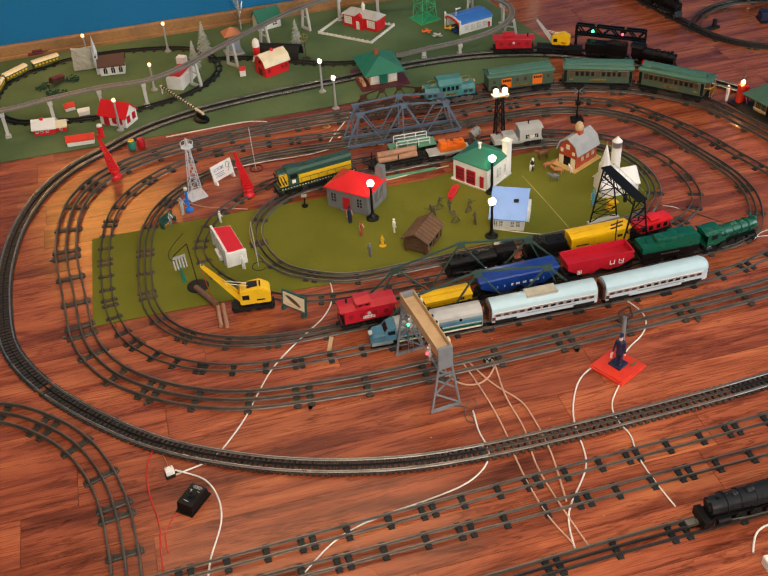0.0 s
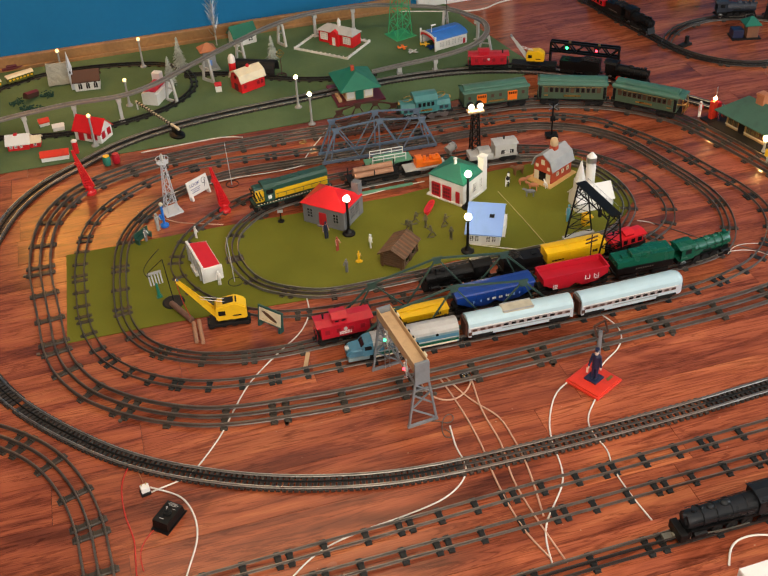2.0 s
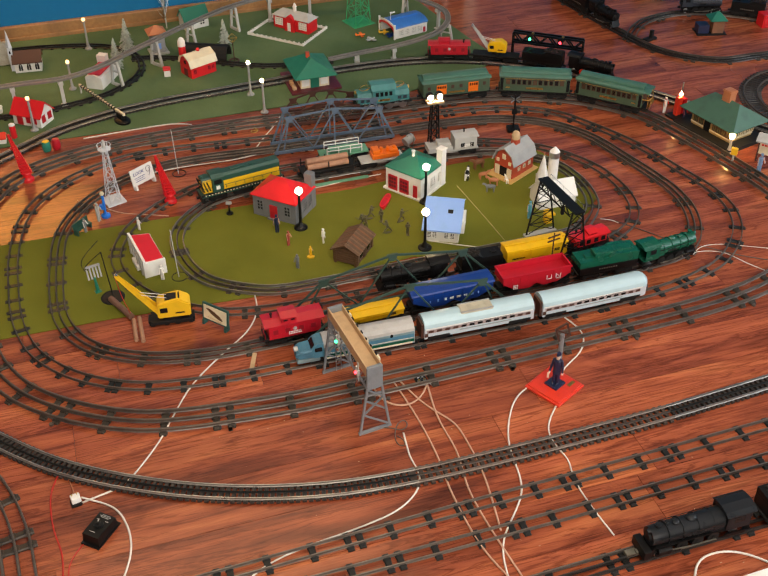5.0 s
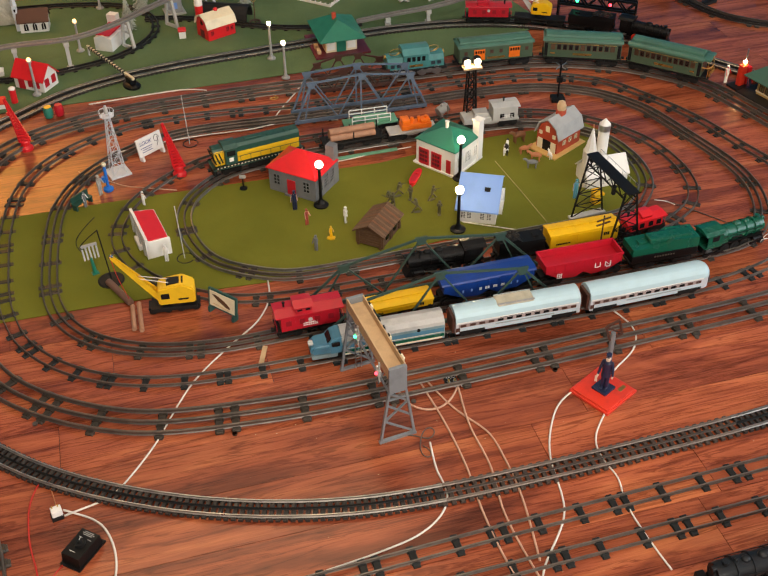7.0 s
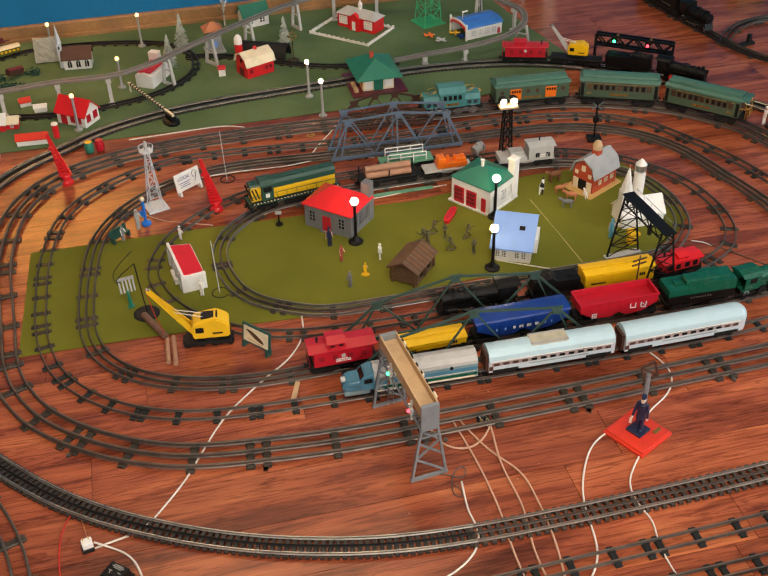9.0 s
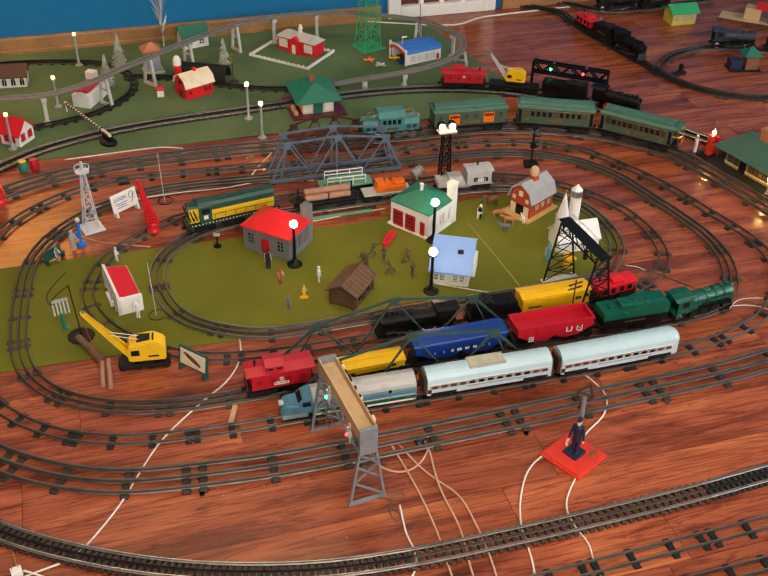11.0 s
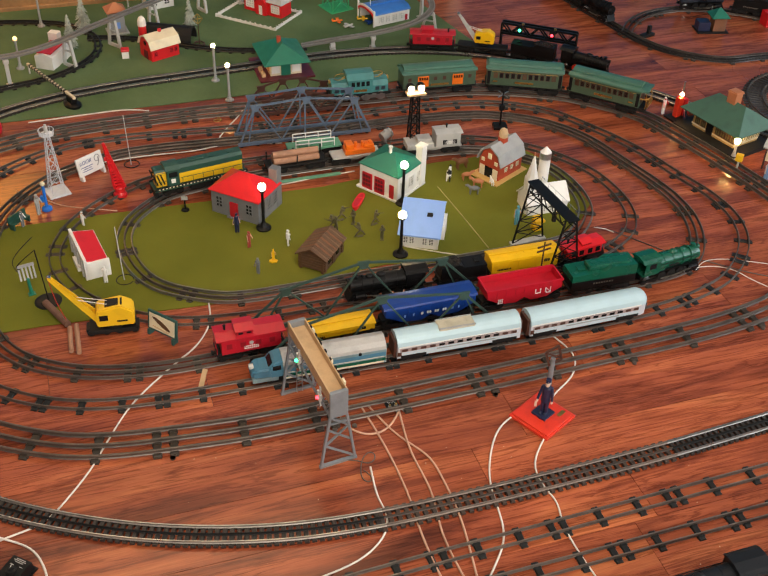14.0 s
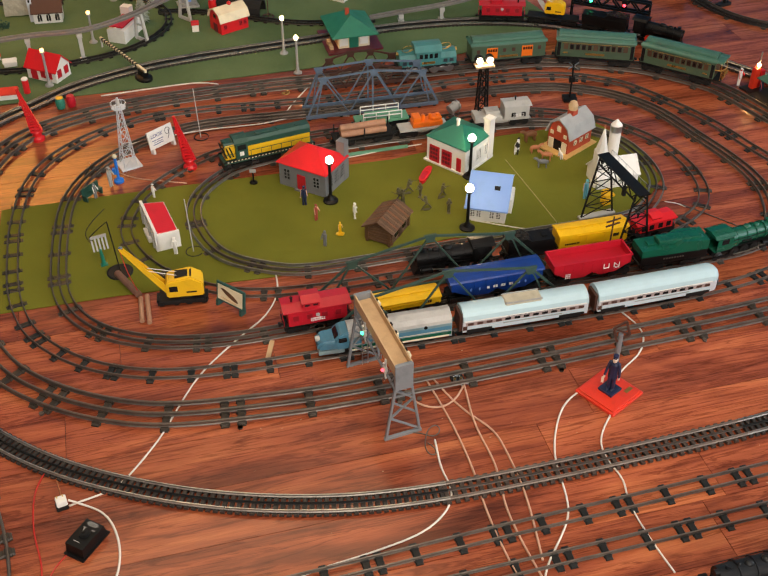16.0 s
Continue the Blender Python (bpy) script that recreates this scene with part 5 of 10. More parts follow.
def road_switcher(m, L, W, H, gauge, label):
    ob = thing("diesel_locomotive", m, label, "toy locomotive", "toy locomotives")
    underframe(ob, L, W, 0.022, DIESELGREEN)
    bm = bm_new()
    bx(bm, -L * 0.46, L * 0.23, -W * 0.33, W * 0.33, 0.030, H * 0.86, bevel=0.001)
    bx(bm, L * 0.36, L * 0.47, -W * 0.33, W * 0.33, 0.030, H * 0.82, bevel=0.002)
    part("hood", bm, CAT_YELLOW, ob, "yellow long and short hoods")
    bm = bm_new()
    prism(bm, ((-W * 0.345, H * 0.68), (W * 0.345, H * 0.68), (W * 0.345, H * 0.84), (W * 0.25, H * 0.93), (-W * 0.25, H * 0.93), (-W * 0.345, H * 0.84)), -L * 0.465, L * 0.23)
    prism(bm, ((-W * 0.34, H * 0.78), (W * 0.34, H * 0.78), (W * 0.25, H * 0.88), (-W * 0.25, H * 0.88)), L * 0.36, L * 0.475)
    for k in (-0.35, -0.15):
        rod(bm, (k * L, 0, H * 0.93), (k * L, 0, H * 0.955), 0.010, 14)
    bx(bm, -L * 0.06, L * 0.12, -0.008, 0.008, H * 0.93, H * 0.97, bevel=0.002)
    part("hood_top", bm, DIESELGREEN, ob, "dark green hood tops with fans")
    bm = bm_new()
    bx(bm, L * 0.23, L * 0.36, -W * 0.47, W * 0.47, 0.030, H * 0.88, bevel=0.001)
    prism(bm, ((-W * 0.50, H * 0.87), (W * 0.50, H * 0.87), (W * 0.3, H * 0.97), (0, H), (-W * 0.3, H * 0.97)), L * 0.22, L * 0.37)
    cab = part("cab", bm, DIESELGREEN, ob, "dark green cab")
    for s in (-1, 1):
        part("window", bx(bm_new(), L * 0.25, L * 0.34, s * W * 0.47 - 0.0006, s * W * 0.47 + 0.0006, H * 0.64, H * 0.80), WINDOWDARK, cab)
        part("emblem", bx(bm_new(), L * 0.275, L * 0.32, s * W * 0.47 - 0.0008, s * W * 0.47 + 0.0008, H * 0.45, H * 0.58), WHITE, cab)
        part("sill", bx(bm_new(), -L / 2, L / 2, s * W * 0.50 - 0.001, s * W * 0.50 + 0.001, 0.0265, 0.0315), SOOT, ob)
        bm = bm_new()
        for k in range(9):
            x = -L * 0.46 + L * 0.11 * k
            if x < L * 0.22 or x > L * 0.38:
                bar(bm, (x, s * W * 0.48, 0.030), (x, s * W * 0.48, 0.050), 0.0011)
        bar(bm, (-L * 0.47, s * W * 0.48, 0.050), (L * 0.22, s * W * 0.48, 0.050), 0.0011)
        bar(bm, (L * 0.37, s * W * 0.48, 0.050), (L * 0.48, s * W * 0.48, 0.050), 0.0011)
        part("handrail", bm, DIESELGREEN, ob)
        wheels("truck", ob, s * L * 0.30, gauge, 0.011)
    bm = bm_new()
    for k in range(4):
        prism(bm, ((-W * 0.34, 0.034 + k * 0.011), (0, 0.044 + k * 0.011), (W * 0.34, 0.034 + k * 0.011), (W * 0.34, 0.039 + k * 0.011), (0, 0.049 + k * 0.011), (-W * 0.34, 0.039 + k * 0.011)), L * 0.4705, L * 0.472)
    part("chevrons", bm, SOOT, ob)
    for q in (-1, 1):
        for k in range(26):
            x = -L * 0.48 + k * L * 0.037
            part("hazard_stripe", bx(bm_new(), x, x + 0.004, q * W * 0.50 - 0.0016, q * W * 0.50 + 0.0016, 0.0275, 0.0305), CREAM, ob)
        for k in range(3):
            x = L * 0.375 + k * L * 0.036
            part("safety_stripe", prism(bm_new(), ((x, 0.036), (x + 0.004, 0.036), (x + 0.013, H * 0.76), (x + 0.009, H * 0.76)), q * W * 0.33 - 0.0008, q * W * 0.33 + 0.0008, "y"), SOOT, ob)
        part("fuel_tank", bx(bm_new(), -L * 0.12, L * 0.12, q * W * 0.30 - 0.008, q * W * 0.30 + 0.008, 0.006, 0.022, bevel=0.002), SOOT, ob)
    part("front_number_box", bx(bm_new(), L * 0.445, L * 0.478, -0.008, 0.008, H * 0.84, H * 0.92, bevel=0.002), DIESELGREEN, ob)
    part("pilot", bx(bm_new(), L * 0.46, L * 0.50, -W * 0.40, W * 0.40, 0.004, 0.024, bevel=0.001), SOOT, ob)
    couplers(ob, L)
    return ob


def tin_coach(m, L, W, H, gauge, label, kind_of="coach"):
    """A lithographed tin car of the wide gauge, ribbed roof, brass and orange fittings."""
    ob = thing("passenger_car", m, label, "toy passenger car", "green tin passenger cars")
    underframe(ob, L, W * 0.9, 0.020)
    bm = bm_new()
    bx(bm, -L / 2 + 0.004, L / 2 - 0.004, -W / 2, W / 2, 0.025, H * 0.76, bevel=0.0015)
    part("body", bm, COACHGREEN, ob)
    bm = bm_new()
    prism(bm, ((-W / 2 - 0.002, H * 0.76), (W / 2 + 0.002, H * 0.76), (W / 2 + 0.001, H * 0.80), (W * 0.42, H * 0.85), (W * 0.30, H * 0.89), (W * 0.28, H * 0.945), (W * 0.15, H * 0.985), (0, H), (-W * 0.15, H * 0.985), (-W * 0.28, H * 0.945), (-W * 0.30, H * 0.89), (-W * 0.42, H * 0.85), (-W / 2 - 0.001, H * 0.80)), -L / 2, L / 2)
    for v in bm.verts:
        if abs(v.co.x) > L * 0.49 and v.co.z > H * 0.88:
            v.co.x *= 0.93
            v.co.z -= H * 0.045
    part("roof", bm, COACHROOF, ob, "lighter green clerestory roof")
    for s in (-1, 1):
        if kind_of == "baggage":
            for k in (-0.24, 0.22):
                d = part("door", bx(bm_new(), k * L - 0.017, k * L + 0.017, s * W / 2 - 0.001, s * W / 2 + 0.0015, 0.030, H * 0.68, bevel=0.0008), TANGERINE, ob, "orange sliding door")
                for j in range(4):
                    part("pane", bx(bm_new(), k * L - 0.014 + j * 0.0075, k * L - 0.009 + j * 0.0075, s * (W / 2 + 0.0012), s * (W / 2 + 0.0022), H * 0.55, H * 0.64) if s > 0 else bx(bm_new(), k * L - 0.014 + j * 0.0075, k * L - 0.009 + j * 0.0075, -(W / 2 + 0.0022), -(W / 2 + 0.0012), H * 0.55, H * 0.64), WINDOWDARK, d)
            for k in (-0.40, -0.06, 0.06, 0.40):
                part("window", bx(bm_new(), k * L - 0.005, k * L + 0.005, s * W / 2 - 0.001, s * W / 2 + 0.001, H * 0.52, H * 0.64), DARKBROWN, ob)
        else:
            for k in range(11):
                x = -L * 0.37 + L * 0.74 * k / 10
                w = part("window", bx(bm_new(), x - 0.0066, x + 0.0066, s * W / 2 - 0.001, s * W / 2 + 0.0007, H * 0.49, H * 0.67), BROWN if k % 4 == 2 else DARKBROWN, ob)
                part("pane", bx(bm_new(), x - 0.0048, x + 0.0048, s * W / 2 - 0.001, s * W / 2 + 0.0013, H * 0.51, H * 0.65), WINDOWDARK if k % 5 else BROWN, w)
            part("letter_board", bx(bm_new(), -L * 0.42, L * 0.42, s * W / 2 - 0.001, s * W / 2 + 0.0009, H * 0.685, H * 0.70), BRASS, ob, "thin brass strip above the windows")
            part("vestibule_door", bx(bm_new(), L * 0.435, L * 0.475, s * W / 2 - 0.001, s * W / 2 + 0.0012, 0.028, H * 0.70), WINDOWDARK, ob)
            part("vestibule_door", bx(bm_new(), -L * 0.475, -L * 0.435, s * W / 2 - 0.001, s * W / 2 + 0.0012, 0.028, H * 0.70), WINDOWDARK, ob)
        part("nameplate", bx(bm_new(), -0.028, 0.028, s * W / 2 - 0.001, s * W / 2 + 0.0012, H * 0.34, H * 0.40), BRASS, ob)
        part("nameplate", bx(bm_new(), L * 0.34, L * 0.40, s * W / 2 - 0.001, s * W / 2 + 0.0012, H * 0.36, H * 0.40), BRASS, ob)
        wheels("truck", ob, s * L * 0.32, gauge, 0.0115, SOOT, 2, 0.04)
    if kind_of == "observation":
        part("dome_light", ball(bm_new(), (L / 2 + 0.014, 0, H * 0.80), 0.008, 0.7, 1, 0.7), BRASS, ob, "round brass lamp over the platform")
        part("platform_panel", bx(bm_new(), L / 2 + 0.0195, L / 2 + 0.022, -W * 0.40, W * 0.40, 0.028, 0.040, bevel=0.001), BRASS, ob)
        part("platform", bx(bm_new(), L / 2 - 0.006, L / 2 + 0.020, -W * 0.48, W * 0.48, 0.022, 0.027, bevel=0.002), SOOT, ob)
        rail = part("platform_rail", tube(bm_new(), [(L / 2 - 0.004, -W * 0.48, 0.056), (L / 2 + 0.014, -W * 0.46, 0.056), (L / 2 + 0.020, -W * 0.2, 0.056), (L / 2 + 0.021, 0, 0.056), (L / 2 + 0.020, W * 0.2, 0.056), (L / 2 + 0.014, W * 0.46, 0.056), (L / 2 - 0.004, W * 0.48, 0.056)], 0.0018), BRASS, ob, "brass observation platform railing")
        for k in range(9):
            y = -W * 0.46 + W * 0.92 * k / 8
            x = L / 2 + 0.0205 - 0.006 * (y / W * 2) ** 2
            part("baluster", bar(bm_new(), (x, y, 0.026), (x, y, 0.057), 0.0018), BRASS, rail)
        part("canopy", prism(bm_new(), ((-W * 0.48, H * 0.77), (W * 0.48, H * 0.77), (W * 0.45, H * 0.82), (0, H * 0.86), (-W * 0.45, H * 0.82)), L / 2 - 0.004, L / 2 + 0.018), COACHROOF, ob)
        for s in (-1, 1):
            part("canopy_post", bar(bm_new(), (L / 2 + 0.013, s * W * 0.44, 0.055), (L / 2 + 0.013, s * W * 0.44, H * 0.78), 0.002), BRASS, ob)
        part("end_window", bx(bm_new(), L / 2 - 0.0045, L / 2 - 0.003, -W * 0.35, W * 0.35, H * 0.36, H * 0.70), DARKBROWN, ob)
    couplers(ob, L, 0.017)
    return ob


def box_electric(m, L, W, H, gauge, label):
    ob = thing("electric_locomotive", m, label, "toy locomotive", "toy locomotives")
    underframe(ob, L, W, 0.020)
    bm = bm_new()
    bx(bm, -L * 0.20, L * 0.20, -W / 2, W / 2, 0.025, H * 0.82, bevel=0.0015)
    prism(bm, ((-W / 2 - 0.002, H * 0.80), (W / 2 + 0.002, H * 0.80), (W * 0.3, H * 0.97), (0, H), (-W * 0.3, H * 0.97)), -L * 0.22, L * 0.22)
    part("cab", bm, PEACOCK, ob)
    for s in (-1, 1):
        bm = bm_new()
        x0, x1 = sorted((s * L * 0.20, s * L * 0.46))
        prism(bm, ((-W * 0.44, 0.025), (W * 0.44, 0.025), (W * 0.44, H * 0.52), (W * 0.3, H * 0.68), (0, H * 0.73), (-W * 0.3, H * 0.68), (-W * 0.44, H * 0.52)), x0, x1)
        hood = part("hood", bm, PEACOCK, ob)
        for q in (-1, 1):
            for k in (0.28, 0.38):
                part("louvre", bx(bm_new(), s * k * L - 0.006, s * k * L + 0.006, q * W * 0.44 - 0.001, q * W * 0.44 + 0.001, H * 0.36, H * 0.48), GUNBLUE, hood)
        part("pantograph", tube(bm_new(), [(s * L * 0.30 + 0.018 * math.cos(a), 0.018 * math.sin(a), H * 0.80 + 0.004 * math.cos(a)) for a in [k * 0.524 for k in range(13)]], 0.0012), BRASS, ob)
        part("pantograph_post", rod(bm_new(), (s * L * 0.30, 0, H * 0.70), (s * L * 0.30 + 0.016, 0, H * 0.80), 0.0012, 6), BRASS, ob)
        for k in (-0.12, -0.04, 0.04, 0.12):
            part("window", bx(bm_new(), k * L - 0.005, k * L + 0.005, s * W / 2 - 0.001, s * W / 2 + 0.001, H * 0.56, H * 0.72), WINDOWDARK, ob)
        part("nameplate", bx(bm_new(), -0.02, 0.02, s * W / 2 - 0.001, s * W / 2 + 0.0013, H * 0.36, H * 0.44), BRASS, ob)
        part("headlight", rod(bm_new(), (s * L * 0.46, 0, H * 0.66), (s * L * 0.49, 0, H * 0.66), 0.006, 12), BRASS, ob)
        wheels("truck", ob, s * L * 0.22, gauge, 0.014, STEEL, 2, 0.045)
    part("running_board", bx(bm_new(), -L / 2, L / 2, -W * 0.52, W * 0.52, 0.018, 0.0225, bevel=0.001), SOOT, ob)
    return ob


def flat_car(m, L, W, gauge, label, deck):
    ob = thing("flatcar", m, label, "toy train car", "toy train cars")
    underframe(ob, L, W, 0.020, deck)
    for s in (-1, 1):
        wheels("truck", ob, s * L * 0.32, gauge)
    couplers(ob, L)
    return ob


def crane_cab(ob, body, jib, x=0.0, z=0.028, s=1.0, angle=38, boom=0.11, legs=False):
    """The turning cab of a toy crane with its jib, under a car or base."""
    bm = bm_new()
    outline = ((-0.045 * s, 0), (0.035 * s, 0), (0.037 * s, 0.030 * s), (0.030 * s, 0.044 * s), (-0.020 * s, 0.052 * s), (-0.045 * s, 0.036 * s))
    prism(bm, outline, -0.022 * s, 0.022 * s, "y", pose(x, 0, z + 0.004))
    bmesh.ops.recalc_face_normals(bm, faces=bm.faces)
    bmesh.ops.bevel(bm, geom=bm.edges[:], offset=0.003 * s, segments=2, affect="EDGES")
    cab = part("cab", bm, body, ob)
    for q in (-1, 1):
        part("window", bx(bm_new(), x + 0.010 * s, x + 0.028 * s, q * 0.022 * s - 0.0008, q * 0.022 * s + 0.0008, z + 0.022 * s, z + 0.036 * s), WINDOWDARK, cab)
        part("emblem", bx(bm_new(), x - 0.030 * s, x - 0.008 * s, q * 0.022 * s - 0.0006, q * 0.022 * s + 0.0006, z + 0.016 * s, z + 0.020 * s), SOOT, cab)
    part("turntable", rod(bm_new(), (x, 0, z - 0.004), (x, 0, z + 0.005), 0.020 * s, 20), SOOT, ob)
    a = radians(angle)
    foot = Vector((x + 0.030 * s, 0, z + 0.012 * s))
    tip = foot + Vector((boom * math.cos(a), 0, boom * math.sin(a)))
    up = Vector((-math.sin(a), 0, math.cos(a)))
    mid = foot.lerp(tip, 0.45)
    side = [foot - up * 0.007 * s, mid - up * 0.006 * s, tip - up * 0.003 * s, tip + (tip - foot).normalized() * 0.004, tip + up * 0.004 * s, mid + up * 0.006 * s, foot + up * 0.008 * s]
    for q in (-1, 1):
        bm = bm_new()
        prism(bm, [(p.x, p.z) for p in side], q * 0.009 * s - 0.001, q * 0.009 * s + 0.001, "y")
        for v in bm.verts:
            f = min(1, max(0, (v.co - foot).length / boom))
            v.co.y *= 1 - 0.55 * f
        part("jib_side", bm, jib, ob)
    bm = bm_new()
    for k in range(7):
        p = foot.lerp(tip, 0.12 + 0.14 * k)
        w = 0.009 * s * (1 - 0.55 * (0.12 + 0.14 * k))
        bar(bm, (p.x, -w, p.z), (p.x, w, p.z), 0.004 * s, 0.002)
    part("jib_lacing", bm, jib, ob)
    part("pulley", rod(bm_new(), (tip.x, -0.004, tip.z), (tip.x, 0.004, tip.z), 0.005 * s, 12), STEEL, ob)
    for q in (-1, 1):
        part("stay_cord", rod(bm_new(), (x - 0.012 * s, q * 0.007 * s, z + 0.048 * s), (mid.x, q * 0.005, mid.z + 0.006 * s), 0.0009, 5), WIRE, ob)
    return tip


# ---- trains standing on the tracks ----
steam = steam_engine(on_track("second", 0.268, 2.07, 180), 0.200, 0.045, 0.068, BLACK, "black die-cast toy steam engine pulling a short freight", 0.0245)
tender(on_track("second", 0.435, 2.105, 180), 0.118, 0.042, 0.060, BLACK, "black toy tender behind the steam engine", 0.0245)
box_car(on_track("second", 0.583, 2.15), 0.174, 0.046, 0.060, YELLOW, YELLOW, "bright yellow plastic toy boxcar", 0.0245)
caboose(on_track("second", 0.740, 2.19), 0.110, 0.042, 0.060, SIGRED, "bright red plastic toy caboose behind the yellow boxcar", 0.0245, 0.52)

caboose(on_track("third", -0.045, 1.87), 0.146, 0.052, 0.080, RED, "red plastic toy caboose with white lettering", 0.0345, 0.42)
box_car(on_track("third", 0.140, 1.915), 0.165, 0.046, 0.037, YELLOW, YELLOW, "low yellow plastic toy boxcar under the green bridge", 0.0345)
hopper(on_track("third", 0.343, 1.967), 0.218, 0.052, 0.069, BLUE, "royal blue toy covered hopper with white lettering", 0.0345)
hopper(on_track("third", 0.562, 2.02), 0.192, 0.055, 0.070, RED, "red open toy hopper car with white lettering", 0.0345, False)
tender(on_track("third", 0.755, 2.066), 0.168, 0.052, 0.073, LOCOGREEN, "green toy tender with black sides and faded lettering", 0.0345, BLACK)
steam_engine(on_track("third", 0.928, 2.105), 0.19, 0.049, 0.075, LOCOGREEN, "green toy steam engine on the curve", 0.0345)

bulldog_diesel(on_track("fourth", 0.100, 1.80, 180), 0.283, 0.050, 0.072, 0.0245, "blue and grey toy cab diesel with a rounded nose")
streamliner(on_track("fourth", 0.391, 1.866), 0.285, 0.052, 0.072, 0.0245, "silver toy streamlined dome car", True)
streamliner(on_track("fourth", 0.686, 1.932), 0.280, 0.052, 0.072, 0.0245, "silver toy streamlined observation car with a rounded end", False, True)

road_switcher(on_track("inner", -0.190, 2.54), 0.25, 0.052, 0.088, 0.0345, "yellow and dark green toy road diesel with safety stripes")
logs = flat_car(on_track("inner", 0.060, 2.615), 0.165, 0.048, 0.0345, "black toy log car loaded with two logs", SOOT)
for y, z in ((-0.0095, 0.034), (0.0095, 0.034), (0.0, 0.049)):
    part("log", rod(bm_new(), (-0.063, y, z), (0.062, y, z), 0.0088, 14), LOG, logs)
for x in (-0.076, 0.0, 0.074):
    for s in (-1, 1):
        part("stake", bar(bm_new(), (x, s * 0.022, 0.024), (x, s * 0.022, 0.050), 0.003), SOOT, logs)
stock = flat_car(on_track("second", 0.115, 2.70), 0.15, 0.046, 0.0245, "green toy car with a white railing behind the log car", MINT)
bm = bm_new()
for s in (-1, 1):
    for k in range(4):
        bar(bm, (-0.054 + 0.036 * k, s * 0.020, 0.025), (-0.054 + 0.036 * k, s * 0.020, 0.050), 0.0022)
    for z in (0.039, 0.050):
        bar(bm, (-0.054, s * 0.020, z), (0.054, s * 0.020, z), 0.0022)
part("railing", bm, WHITE, stock, "white post railing")
part("bulkhead", bx(bm_new(), -0.050, 0.044, -0.016, 0.016, 0.026, 0.036, bevel=0.001), MINT, stock)
dep = flat_car(on_track("inner", 0.225, 2.66), 0.135, 0.044, 0.0345, "pale grey toy flatcar carrying an orange load", LIGHTGREY)
load = thing("toy_machine", on_track("inner", 0.240, 2.665) @ pose(0.005, 0, 0.026), "orange plastic toy machine riding a flatcar", "toy machine")
bm = bm_new()
bx(bm, -0.042, 0.042, -0.017, 0.017, 0.0, 0.015, bevel=0.002)
bx(bm, 0.018, 0.040, -0.015, 0.015, 0.015, 0.030, bevel=0.002)
bx(bm, -0.040, -0.012, -0.013, 0.013, 0.015, 0.024, bevel=0.003)
part("body", bm, TANGERINE, load)
for x in (-0.03, -0.01, 0.01):
    part("stack", rod(bm_new(), (x, 0, 0.015), (x, 0, 0.030), 0.005, 10), TANGERINE, load)
caboose(on_track("inner", 0.445, 2.70, 180), 0.158, 0.048, 0.064, LIGHTGREY, "pale grey toy work caboose with an open deck", 0.0345, work=True, frame=LIGHTGREY)
sl = thing("toy_searchlight", pose(0.315, 2.765, 0.0), "small grey toy searchlight drum on a post", "toy searchlight")
drum = part("drum", rod(bm_new(), (-0.010, -0.006, 0.022), (0.012, 0.010, 0.030), 0.0135, 20), GREYP, sl, smooth=False)
part("rim", rod(bm_new(), (0.0115, 0.0096, 0.0298), (0.0145, 0.0118, 0.0308), 0.0150, 20), STEEL, drum)
part("vent_cap", ball(bm_new(), (0.0, 0.001, 0.041), 0.0048), GREYP, drum)
part("yoke", tube(bm_new(), [(0.014, -0.012, 0.004), (0.017, -0.012, 0.020), (0.017, -0.004, 0.036), (0.017, 0.008, 0.044)], 0.0014), RODMETAL, sl)
part("post", rod(bm_new(), (0, 0, 0), (0, 0, 0.026), 0.006, 10), GREYP, sl)

GW = 0.0575
box_electric(on_track("wide", 0.250, 3.026, 180), 0.188, 0.062, 0.088, GW, "peacock green tin electric locomotive with brass trim")
tin_coach(on_track("wide", 0.492, 3.070), 0.236, 0.066, 0.094, GW, "green tin baggage car with orange doors", "baggage")
tin_coach(on_track("wide", 0.767, 3.058), 0.238, 0.066, 0.100, GW, "green tin passenger coach with amber windows")
tin_coach(on_track("wide", 1.008, 2.972, 180), 0.230, 0.066, 0.100, GW, "green tin observation coach with a brass end railing", "observation")

# the train on the outer loop
steam_engine(on_track("outer", 0.985, 3.190, 180), 0.175, 0.045, 0.072, BLACK, "black toy steam engine with red driving wheels", 0.0345, ORANGE_RED)
tender(on_track("outer", 0.840, 3.272, 180), 0.15, 0.044, 0.062, BLACK, "black toy coal tender with a small tan emblem", 0.0345, lettered=False)
wc = flat_car(on_track("outer", 0.680, 3.333), 0.165, 0.044, 0.0345, "black toy crane car carrying a yellow crane", SOOT)
crane_cab(wc, YELLOW, LIGHTGREY, x=0.0, z=0.032, s=0.80, angle=52, boom=0.105)
caboose(on_track("outer", 0.518, 3.362), 0.15, 0.046, 0.076, RED, "dark red toy caboose at the end of the train", 0.0345, 0.62)

